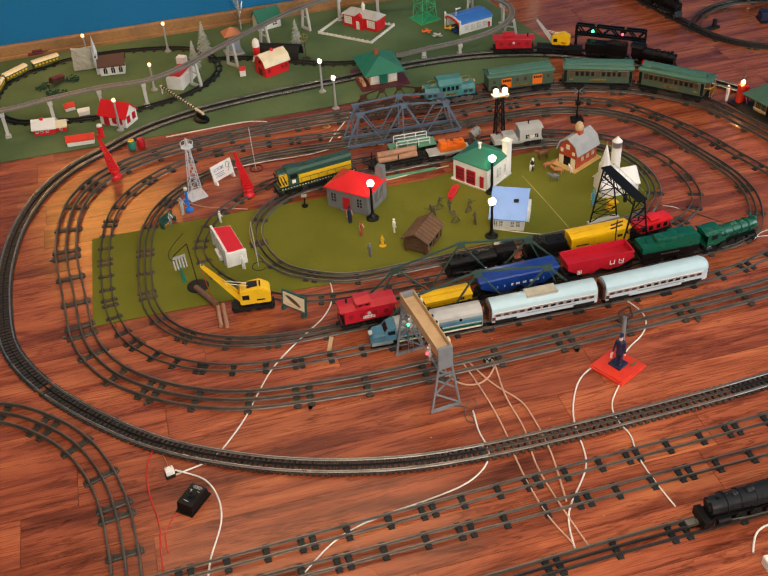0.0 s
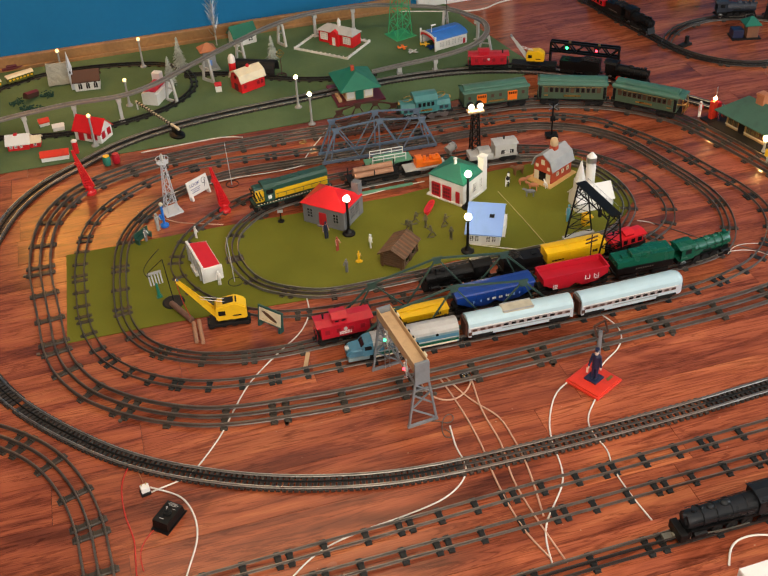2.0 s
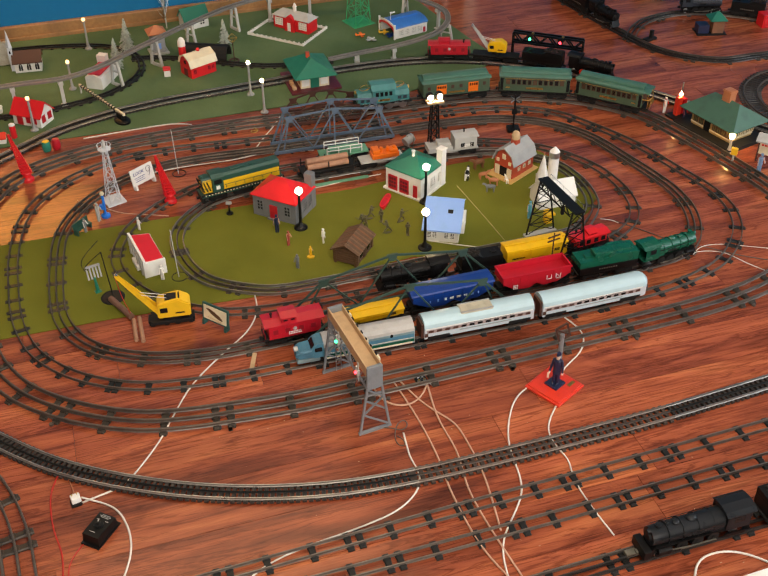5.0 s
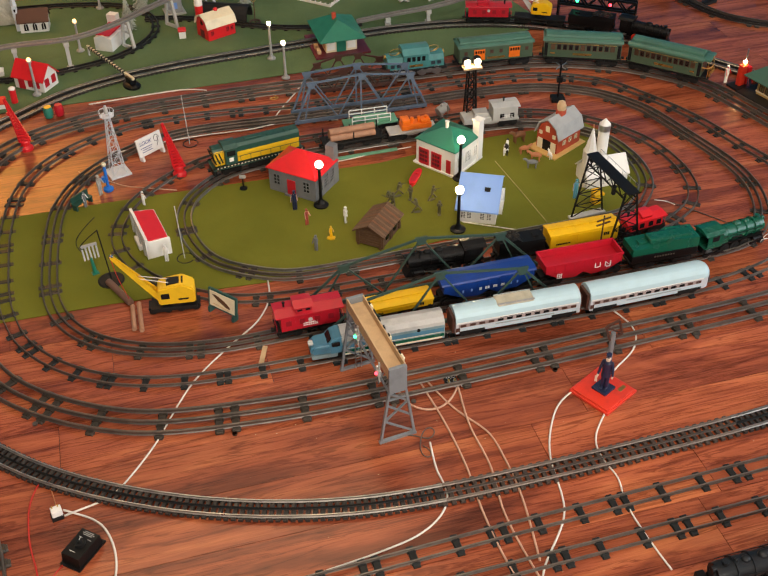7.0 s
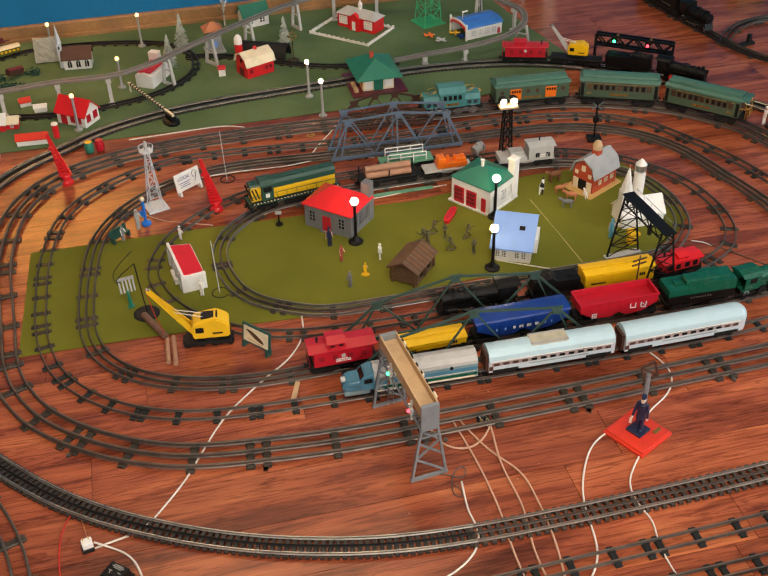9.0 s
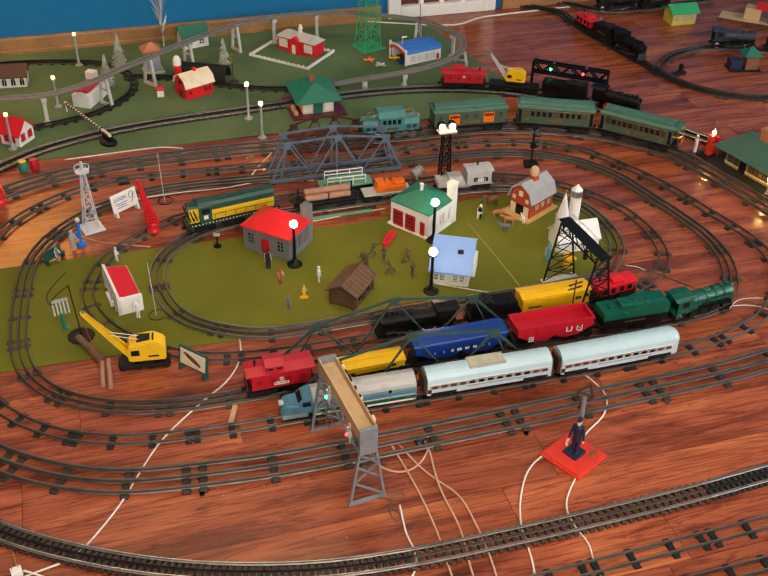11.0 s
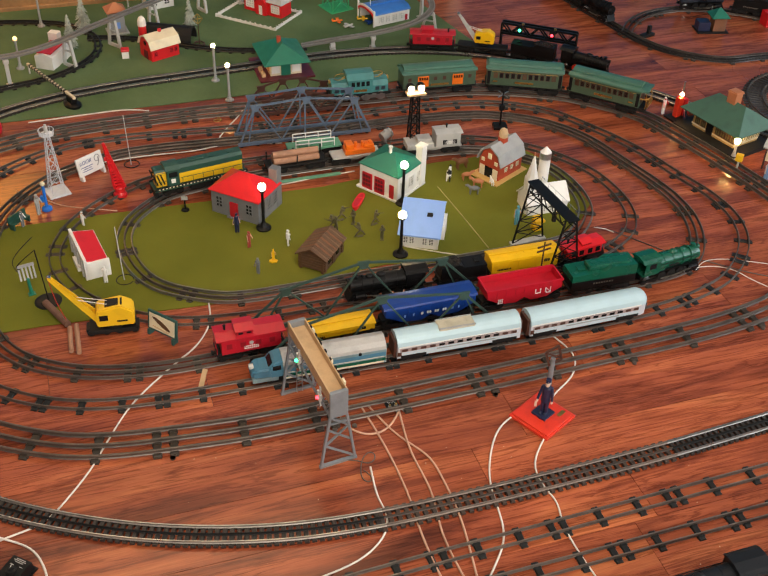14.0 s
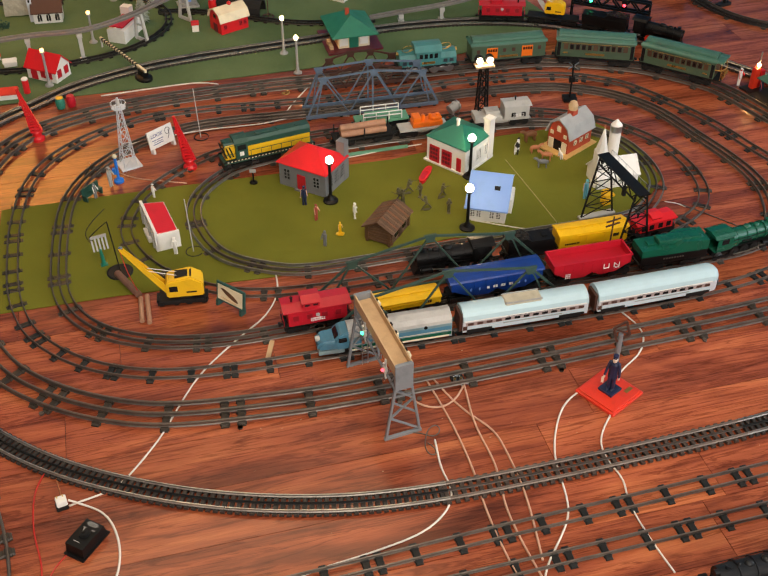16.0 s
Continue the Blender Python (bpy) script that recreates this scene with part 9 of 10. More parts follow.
def watchman(m, h):
    """A cast metal watchman as one mesh: trousers, long coat, cap, pale face and hands, a leaflet."""
    bm = bm_new()
    for s in (-1, 1):
        rod(bm, (s * h * 0.062, 0, 0.01 * h), (s * h * 0.066, 0, h * 0.42), h * 0.058, 10, h * 0.072)
        ball(bm, (s * h * 0.066, -h * 0.035, h * 0.02), h * 0.058, 0.85, 1.6, 0.5)
    lathe(bm, ((h * 0.150, h * 0.36), (h * 0.135, h * 0.50), (h * 0.140, h * 0.66), (h * 0.150, h * 0.76), (h * 0.110, h * 0.815), (h * 0.045, h * 0.83)), 16, Matrix.Diagonal((1.0, 0.72, 1.0, 1.0)))
    for s, out, fwd in ((-1, 0.215, 0.10), (1, 0.205, 0.02)):
        rod(bm, (s * h * 0.135, 0, h * 0.765), (s * h * 0.185, -fwd * h * 0.3, h * 0.58), h * 0.050, 9, h * 0.044)
        rod(bm, (s * h * 0.185, -fwd * h * 0.3, h * 0.59), (s * h * out, -fwd * h, h * 0.42), h * 0.044, 9, h * 0.036)
        ball(bm, (s * h * 0.135, 0, h * 0.765), h * 0.052)
    bm.faces.ensure_lookup_table()
    n0 = len(bm.faces)
    ball(bm, (0, -0.016 * h, h * 0.878), h * 0.080, 0.9, 0.98, 1.15)
    for s, out, fwd in ((-1, 0.215, 0.11), (1, 0.205, 0.03)):
        ball(bm, (s * h * out, -fwd * h, h * 0.385), h * 0.040, 0.9, 0.9, 1.15)
    bx(bm, -h * 0.275, -h * 0.20, -h * 0.155, -h * 0.135, h * 0.21, h * 0.375)
    bm.faces.ensure_lookup_table()
    for f in bm.faces[n0:]:
        f.material_index = 1
    lathe(bm, ((h * 0.066, h * 0.930), (h * 0.068, h * 0.955), (h * 0.082, h * 0.972), (h * 0.076, h * 0.995), (h * 0.02, h * 1.0)), 16, Matrix.Translation((0, h * 0.012, 0)))
    bx(bm, -h * 0.05, h * 0.05, -h * 0.085, -h * 0.02, h * 0.940, h * 0.952)
    ob = single("toy_figure", bm, NAVY, m, "navy blue metal toy watchman holding a pale leaflet", "toy figure", "toy figures", smooth=False)
    ob.data.materials.append(PALEFLESH)


PALEFLESH = mat("pale_flesh_paint", (0.74, 0.55, 0.44), 0.5, vary=0.05)
watchman(pose(0.546, 1.656, 0.016, 0, 0, -32) @ Matrix.Diagonal((0.74, 0.85, 1.0, 1.0)), 0.089)
xs = thing("crossing_sign", pose(0.562, 1.702, 0, 0, 0, 12), "grey toy crossing sign post behind the watchman figure", "toy sign")
part("post", rod(bm_new(), (0, 0, 0.0), (0, 0, 0.120), 0.0062, 12, 0.0050), GANTRYGREY, xs)
corners = ((-0.018, 0.138), (0.008, 0.150), (0.019, 0.114), (-0.007, 0.102))
bm = bm_new()
for k in range(4):
    p, q = corners[k], corners[(k + 1) % 4]
    bar(bm, (p[0], 0, p[1]), (q[0], 0, q[1]), 0.0042, 0.004)
bar(bm, (corners[0][0], 0, corners[0][1]), (corners[2][0], 0, corners[2][1]), 0.0036, 0.003)
part("crossbuck", bm, DARKBROWN, xs, "dark brown open crossing frame")

# ---- toy figures and animals on the mat ----
single("figure_stand", prism(bm_new(), [(0.011 * math.cos(k * math.pi / 3 + 0.3), 0.008 * math.sin(k * math.pi / 3 + 0.3)) for k in range(6)], 0, 0.003, "z"), YELLOW, pose(0.003, 2.204, 0.0025), "flat yellow plastic stand under a toy figure", "toy stand")
for x, y, turn, h, mats_, lab in (
        (-0.087, 2.330, 0, 0.056, (NAVY, SKIN), "dark blue toy figure on a round foot by the grey station"),
        (-0.056, 2.264, 40, 0.046, (FADEDRED, SKIN), "red-coated toy figure on the mat"),
        (0.038, 2.268, 90, 0.046, (WHITE, WHITE), "white plastic toy figure on the mat"),
        (-0.032, 2.158, -30, 0.044, (STONEGREY, STONEGREY), "grey lead toy figure on the mat"),
        (0.003, 2.206, 20, 0.034, (YELLOW, SKIN), "yellow-trousered toy figure on a stand"),
        (-0.381, 2.136, 0, 0.046, (WHITE, WHITE), "white plastic toy figure beside the depot"),
        (-0.468, 2.372, 140, 0.040, (WHITE, SKIN), "white-shirted toy figure behind the depot"),
        (-0.585, 2.425, 60, 0.058, (GREYP, GREYP), "grey metal toy figure standing at the mat's edge"),
        (0.617, 2.341, 0, 0.056, (mat("pale_blue_cloth_paint", (0.10, 0.32, 0.42), 0.5), SKIN), "pale blue toy figure beside the church"),
        (1.176, 2.926, 30, 0.056, (WHITE, SIGRED), "white and red toy figure beside the fuel pump"),
        (1.222, 2.868, 30, 0.052, (NAVY, RED), "dark blue toy figure beside the fuel pump"),
        (1.343, 2.526, 0, 0.066, (mat("pale_denim_paint", (0.16, 0.26, 0.42), 0.5), SKIN), "pale denim toy figure by the yellow station")):
    figure("toy_figure", pose(x, y, 0.003 if y < 2.8 else 0.0, 0, 0, turn), h, mats_, lab)
def soldier(x, y, turn, h, stride, aim):
    """A moulded toy soldier as one mesh: striding legs, helmet, a rifle in both arms, a small base."""
    bm = bm_new()
    bx(bm, -h * 0.20, h * 0.20, -h * 0.10, h * 0.10, 0, h * 0.03, bevel=h * 0.01)
    hip = Vector((0, 0, h * 0.46))
    for q in (-1, 1):
        knee = Vector((q * stride * h * 0.22, q * h * 0.04, h * 0.25))
        heel = Vector((q * stride * h * 0.34, q * h * 0.05, h * 0.04))
        rod(bm, hip + Vector((0, q * h * 0.05, 0)), knee, h * 0.055, 7, h * 0.048)
        rod(bm, knee, heel, h * 0.046, 7, h * 0.036)
        ball(bm, heel + Vector((h * 0.03, 0, 0)), h * 0.042, 1.6, 0.9, 0.7, sub=1)
    neck = Vector((stride * h * 0.10, 0, h * 0.80))
    rod(bm, hip, neck, h * 0.085, 9, h * 0.105)
    hold = neck + Vector((h * 0.20, 0, h * (-0.16 + 0.14 * aim)))
    for q in (-1, 1):
        elbow = neck + Vector((h * 0.06, q * h * 0.15, -h * 0.15))
        rod(bm, neck + Vector((0, q * h * 0.10, -h * 0.02)), elbow, h * 0.040, 6, h * 0.036)
        rod(bm, elbow, hold + Vector((q * h * 0.06, 0, 0)), h * 0.036, 6, h * 0.030)
    rod(bm, hold + Vector((-h * 0.10, h * 0.12, -h * 0.04)), hold + Vector((h * 0.22, -h * 0.14, h * 0.10)), h * 0.018, 5)
    ball(bm, neck + Vector((h * 0.02, 0, h * 0.09)), h * 0.066, 1, 0.9, 1.1)
    ball(bm, neck + Vector((h * 0.015, 0, h * 0.125)), h * 0.090, 1.1, 1, 0.62)
    single("toy_soldier", bm, OLIVE, pose(x, y, 0.003, 0, 0, turn), "olive green plastic toy soldier figure", "toy figure", "toy soldiers")


for x, y, turn, stride, aim in ((0.150, 2.340, 205, 0.8, 0), (0.158, 2.330, 120, 0.3, 1), (0.172, 2.375, 20, 1.0, 1), (0.203, 2.360, 250, 0.2, 0), (0.216, 2.302, 190, 0.9, 1), (0.257, 2.354, 30, 0.9, 0), (0.270, 2.289, 270, 0.2, 1)):
    soldier(x, y, turn, 0.042, stride, aim)


def beast(x, y, turn, L, material, label, second=None):
    """A moulded farm animal as one plain mesh."""
    bm = bm_new()
    ball(bm, (0, 0, L * 0.50), L * 0.30, 1.35, 0.60, 0.62)
    for sx in (-1, 1):
        for sy in (-1, 1):
            rod(bm, (sx * L * 0.28, sy * L * 0.10, 0), (sx * L * 0.27, sy * L * 0.10, L * 0.45), L * 0.045, 6, L * 0.07)
    rod(bm, (L * 0.32, 0, L * 0.55), (L * 0.48, 0, L * 0.72), L * 0.12, 8, L * 0.09)
    ball(bm, (L * 0.55, 0, L * 0.72), L * 0.11, 1.4, 0.8, 0.9)
    rod(bm, (-L * 0.38, 0, L * 0.58), (-L * 0.44, 0, L * 0.28), L * 0.025, 5)
    ob = single("toy_animal", bm, material, pose(x, y, 0.003, 0, 0, turn), label, "toy animal", "toy farm animals")
    if second:
        ob.data.materials.append(second)
        for f in ob.data.polygons:
            if noise.noise(f.center * 90) > 0.05:
                f.material_index = 1


beast(0.472, 2.562, 75, 0.040, WHITE, "black and white toy cow shape on the mat", SOOT)
beast(0.515, 2.620, 200, 0.046, RUSTBROWN, "dark brown toy horse shape on the mat")
beast(0.520, 2.560, 10, 0.034, COPPER, "reddish toy calf shape on the mat")
beast(0.545, 2.522, 170, 0.037, COPPER, "reddish brown toy cow shape on the mat")
beast(0.530, 2.488, 175, 0.036, STONEGREY, "grey toy donkey shape on the mat")
beast(0.585, 2.532, 100, 0.026, WHITE, "small white toy calf shape by the barn")

bn2 = thing("bench", pose(-0.622, 2.378, 0.002, 0, 0, 56), "dark green cast toy park bench", "toy bench")
part("seat", bx(bm_new(), -0.028, 0.028, -0.008, 0.008, 0.014, 0.017), DIESELGREEN, bn2)
part("backrest", bx(bm_new(), -0.028, 0.028, 0.006, 0.009, 0.017, 0.034), DIESELGREEN, bn2)
for s in (-1, 1):
    part("leg", bx(bm_new(), s * 0.025 - 0.002, s * 0.025 + 0.002, -0.008, 0.008, 0, 0.014), DIESELGREEN, bn2)
figure("toy_figure", pose(-0.613, 2.370, 0.004, 0, 0, 56), 0.044, (STONEGREY, WHITE), "grey seated toy figure on the bench")
ps = thing("pump", pose(-0.541, 2.098, 0.002, 0, 0, 25), "green toy stand holding a tilted silver grille", "toy accessory")
part("stand", rod(bx(bm_new(), -0.008, 0.008, -0.006, 0.006, 0, 0.003), (0, 0, 0), (-0.002, 0, 0.046), 0.005, 8, 0.003), ROOFGREEN, ps)
bm = bm_new()
for k in range(5):
    bar(bm, (-0.016 + k * 0.008, 0, 0.042), (-0.016 + k * 0.008, 0.012, 0.074), 0.004, 0.0015)
bx(bm, -0.019, 0.019, 0.010, 0.014, 0.070, 0.076)
part("grille", bm, GREYP, ps)
part("hook", tube(bm_new(), smooth_path([(-0.02, 0.0, 0.07), (-0.03, 0.01, 0.09), (0.0, 0.02, 0.115), (0.03, 0.03, 0.13)], False), 0.001), SOOT, ps)
hs = thing("toy_boat", pose(0.221, 2.448, 0.002, 0, 0, 68), "small red plastic toy canoe on the mat", "toy boat")
ring = [(math.copysign(0.038 * abs(math.cos(k * math.pi / 12)) ** 0.55, math.cos(k * math.pi / 12)), 0.0105 * math.sin(k * math.pi / 12)) for k in range(24)]
bm = bm_new()
prism(bm, ring, 0.0, 0.013, "z")
for v in bm.verts:
    if v.co.z < 0.005:
        v.co.x, v.co.y = v.co.x * 0.93, v.co.y * 0.7
part("hull", bm, SIGRED, hs)
part("well", prism(bm_new(), [(x * 0.78, y * 0.68) for x, y in ring], 0.0128, 0.0136, "z"), RED, hs)
part("seat", bx(bm_new(), 0.008, 0.014, -0.006, 0.006, 0.0132, 0.0150), SIGRED, hs)
sp = thing("toy_sign", pose(-0.222, 2.433, 0.002), "small toy sign on a black post", "toy sign")
part("post", rod(lathe(bm_new(), ((0.010, 0), (0.010, 0.003), (0.004, 0.005)), 14), (0, 0, 0), (0, 0, 0.036), 0.002, 8), BLACK, sp)
part("plate", bx(bm_new(), -0.008, 0.008, -0.003, 0.003, 0.032, 0.040, bevel=0.001), GREYP, sp)
fr = thing("toy_loader", pose(0.664, 2.314, 0.002, 0, 0, 20), "yellow plastic toy loader beside the gantry", "toy machine")
part("body", bx(bx(bm_new(), -0.012, 0.012, -0.010, 0.010, 0.004, 0.018, bevel=0.002), -0.012, 0.012, 0.004, 0.010, 0.018, 0.042, bevel=0.002), YELLOW, fr)
part("bucket", bx(bm_new(), -0.014, 0.014, -0.014, 0.000, 0.030, 0.036, bevel=0.001), YELLOW, fr)
for x, y, c, lab in ((-0.803, 2.834, mat("teal_barrel", (0.02, 0.20, 0.14), 0.5), "green wooden toy barrel with a yellow top"), (-0.775, 2.845, RED, "red wooden toy barrel")):
    br = thing("barrel", pose(x, y, 0.002), lab, "toy barrel", "toy barrels")
    part("body", lathe(bm_new(), ((0.011, 0), (0.013, 0.008), (0.0135, 0.016), (0.013, 0.024), (0.011, 0.032)), 16), c, br)
    part("lid", rod(bm_new(), (0, 0, 0.030), (0, 0, 0.0335), 0.0105, 16), CAT_YELLOW if "green" in lab else RED, br)

# ---- right-hand side: fuel pump, lamps, signs ----
fp = thing("fuel_pump", pose(1.211, 2.900, 0, 0, 0, 25), "red toy fuel pump with a lit lamp on top", "toy pump")
part("base", bx(bm_new(), -0.032, 0.032, -0.022, 0.022, 0, 0.006, bevel=0.001), SOOT, fp)
part("body", bx(bm_new(), -0.012, 0.008, -0.008, 0.008, 0.006, 0.070, bevel=0.002), ORANGE_RED, fp)
part("second_pump", bx(bm_new(), 0.012, 0.028, -0.008, 0.008, 0.006, 0.060, bevel=0.002), SIGRED, fp)
part("post", rod(bm_new(), (0.004, 0, 0.07), (0.004, 0, 0.118), 0.002, 8), STEEL, fp)
part("bulb", ball(bm_new(), (-0.002, -0.004, 0.080), 0.0058), BULB_WARM, fp, smooth=True)
street_lamp(1.298, 2.652, 0.062, LIGHTGREY, BULB_WARM, "short pale toy lamp post with a lit bulb by the station", 0.0085, 0.014)
yb = thing("mail_box", pose(1.294, 2.606, 0, 0, 0, -30), "yellow toy mailbox on a pale post", "toy mailbox")
part("post", rod(bm_new(), (0, 0, 0), (0, 0, 0.022), 0.003, 8), LIGHTGREY, yb)
part("box", bx(bm_new(), -0.010, 0.010, -0.007, 0.007, 0.022, 0.044, bevel=0.003), CAT_YELLOW, yb)
sg = thing("shelter", pose(1.400, 2.575, 0, 0, 0, -35), "pale grey toy shelter with a poster board", "toy shelter")
part("board", bx(bm_new(), -0.042, 0.042, -0.003, 0.003, 0.028, 0.068), CREAM, sg)
part("roof", prism(bm_new(), ((-0.030, 0.078), (0.0, 0.092), (0.030, 0.078), (0.030, 0.082), (0, 0.096), (-0.030, 0.082)), -0.052, 0.052), LIGHTGREY, sg)
for s in (-1, 1):
    part("post", bar(bm_new(), (s * 0.044, 0, 0), (s * 0.044, 0, 0.084), 0.005), DARKBROWN, sg)
marks(sg, -0.004, 0.0032, 0.056, 8, 0.006, 0.006, 0.002, SIGRED)

# ---- far corner ----
yh = thing("cottage", pose(1.433, 3.983, 0, 0, 0, 12), "yellow tin toy house with a green roof by the far wall", "toy building", "toy buildings")
part("wall", gable_walls(bm_new(), 0.10, 0.070, 0.050, 0.066), mat("litho_yellow", (0.55, 0.45, 0.06), 0.45, vary=0.2), yh)
part("roof", gable_roof(bm_new(), 0.10, 0.070, 0.050, 0.070, 0.010), TOWERGREEN, yh)
for x in (-0.032, 0.0, 0.032):
    window_at(yh, x, -0.035, 0.014, 0.016, 0.024, "s", CREAM, DARKBROWN)
HUTBROWN = mat("weathered_brown_paint", (0.22, 0.095, 0.048), 0.5, vary=0.25, scale=60, grime=0.4)
hut2 = thing("hut", pose(1.552, 3.538, 0, 0, 0, 0), "brown toy hut with a green pyramid roof", "toy building", "toy buildings")
part("wall", bx(bm_new(), -0.018, 0.026, -0.022, 0.022, 0.003, 0.056, bevel=0.001), HUTBROWN, hut2)
part("roof", hip_roof(bm_new(), 0.048, 0.050, 0.054, 0.082, 0.008, 0.004), ROOFGREEN, hut2)
part("base", bx(bm_new(), -0.075, 0.036, -0.034, 0.034, 0, 0.004), SOOT, hut2)
part("bin", bx(bm_new(), -0.072, -0.030, -0.022, 0.022, 0.004, 0.036, bevel=0.002), NAVY, hut2)
rbx = single("toy_crate", bx(bx(bm_new(), -0.026, 0.026, -0.024, 0.024, 0, 0.050, bevel=0.002), -0.020, 0.020, -0.0265, -0.023, 0.008, 0.042), SIGRED, pose(1.765, 3.582, 0, 0, 0, 8), "bright red toy crate on the floor", "toy crate")
xg = thing("crossing_signal", pose(1.774, 3.735, 0), "white toy crossing signal post on a round base", "toy signal")
part("base", rod(bm_new(), (0, 0, 0), (0, 0, 0.008), 0.030, 18), LIGHTGREY, xg)
part("post", rod(bm_new(), (0, 0, 0), (0, 0, 0.150), 0.008, 12, 0.006), WHITE, xg)
part("arm", bar(bm_new(), (-0.03, 0, 0.135), (0.03, 0, 0.140), 0.008, 0.003), SIGRED, xg)
part("counterweight", rod(bm_new(), (-0.010, 0, 0.115), (0.018, 0, 0.115), 0.008, 10), SOOT, xg)
sw = thing("switch_stand", pose(1.294, 3.490, 0, 0, 0, 30), "black toy track switch stand", "toy switch")
part("base", bx(bm_new(), -0.035, 0.020, -0.012, 0.012, 0, 0.010, bevel=0.002), SOOT, sw)
part("lantern", bx(bm_new(), -0.006, 0.006, -0.006, 0.006, 0.010, 0.038, bevel=0.001), SOOT, sw)
tb = thing("platform", pose(1.743, 3.961, 0, 0, 0, -28), "tan wooden toy platform with crates near the wall", "toy platform")
part("deck", bx(bm_new(), -0.15, 0.16, -0.04, 0.04, 0.004, 0.014, bevel=0.001), TAN, tb)
part("edge", bx(bm_new(), -0.152, 0.162, -0.044, -0.039, 0, 0.012), BROWN, tb)
part("crate", bx(bm_new(), -0.06, 0.0, -0.02, 0.03, 0.014, 0.060, bevel=0.001), TAN, tb)
part("crate", bx(bm_new(), -0.02, 0.03, -0.02, 0.02, 0.060, 0.080, bevel=0.001), SIGRED, tb)
part("crate", bx(bm_new(), 0.03, 0.10, -0.025, 0.03, 0.014, 0.085, bevel=0.001), BROWN, tb)

# ---- power box, plug and cables on the floor ----
pb = thing("power_box", pose(-0.424, 1.318, 0, 0, 0, 62), "small black power controller with a dial", "power supply")
part("case", prism(bm_new(), ((-0.031, 0), (0.031, 0), (0.0285, 0.025), (-0.0285, 0.025)), -0.0185, 0.0185, "y"), BLACK, pb)
part("base_plate", bx(bm_new(), -0.036, 0.036, -0.021, 0.021, 0, 0.003), BLACK, pb)
part("dial", rod(rod(bm_new(), (0, 0, 0.025), (0, 0, 0.031), 0.009, 16), (0, 0, 0.031), (0, 0, 0.036), 0.0045, 12), SOOT, pb)
for x, y, w in ((0.025, 0.0, 0.018), (0.022, 0.0, 0.024), (0.019, 0.0, 0.017), (0.012, 0.009, 0.007), (0.012, -0.009, 0.007), (-0.018, 0.003, 0.012)):
    part("lettering", bx(bm_new(), x - 0.0005, x + 0.0005, y - w / 2, y + w / 2, 0.0248, 0.0253), LIGHTGREY, pb)
part("pointer", bar(bm_new(), (0, 0, 0.0362), (0.0065, 0.002, 0.0362), 0.0012, 0.0008), LIGHTGREY, pb)
pg = thing("plug", pose(-0.484, 1.398, 0, 0, 0, 25), "white power plug standing on a black adapter", "plug")
part("adapter", bx(bm_new(), -0.011, 0.010, -0.010, 0.008, 0.0, 0.008, bevel=0.0015), SOOT, pg)
part("body", bx(bm_new(), -0.009, 0.010, -0.008, 0.008, 0.008, 0.022, bevel=0.002), WHITE, pg)
for x in (-0.006, 0.004):
    part("prong", bx(bm_new(), x, x + 0.002, 0.003, 0.005, 0.021, 0.027), BRASS, pg)


def cable(pts, r, material, label, lift=0.0):
    path = smooth_path([(*p[:2], (p[2] if len(p) > 2 else 0.0) + r + lift) for p in pts], False, 0.01)
    single("cable", tube(bm_new(), path, r, 6), material, Matrix(), label, "cable", "cables on the floor", smooth=True)


cable([(-0.142, 2.050), (-0.135, 1.982, 0.0), (-0.159, 1.905), (-0.207, 1.840), (-0.275, 1.733), (-0.31, 1.635), (-0.333, 1.559), (-0.372, 1.475), (-0.398, 1.435), (-0.438, 1.415), (-0.472, 1.398)], 0.0020, WIRE, "white cable running under the tracks to a plug")
cable([(-0.474, 1.405, 0.008), (-0.445, 1.399), (-0.403, 1.378), (-0.371, 1.324), (-0.359, 1.266), (-0.365, 1.213), (-0.373, 1.149), (-0.36, 1.0), (-0.30, 0.8)], 0.0021, WIRE, "white cable curving away from the plug")
cable([(0.614, 1.915), (0.652, 1.848), (0.648, 1.805), (0.629, 1.767), (0.584, 1.722), (0.570, 1.700)], 0.0019, WIRE, "white cable behind the watchman figure")
cable([(0.495, 1.668), (0.465, 1.645), (0.440, 1.606), (0.418, 1.535), (0.412, 1.475), (0.416, 1.439), (0.418, 1.363), (0.389, 1.299), (0.362, 1.250), (0.351, 1.202), (0.354, 1.138)], 0.0020, WIRE, "white cable from the red base under the tracks")
cable([(0.545, 1.610), (0.517, 1.562), (0.503, 1.521), (0.514, 1.468), (0.531, 1.438), (0.528, 1.389), (0.546, 1.314), (0.575, 1.234)], 0.0019, WIRE, "white cable leading to the black engine's track")
cable([(0.190, 1.535, 0.006), (0.194, 1.505), (0.199, 1.462), (0.214, 1.425), (0.205, 1.377), (0.158, 1.327), (0.073, 1.288), (-0.029, 1.251), (-0.109, 1.208), (-0.167, 1.143), (-0.23, 1.05)], 0.0020, WIRE, "white cable looping to the floor's edge")
cable([(0.180, 1.71), (0.216, 1.612), (0.240, 1.533), (0.258, 1.457), (0.269, 1.386), (0.288, 1.306), (0.315, 1.223), (0.352, 1.156)], 0.0022, WIRE_TAN, "tan lamp cable under the tracks")
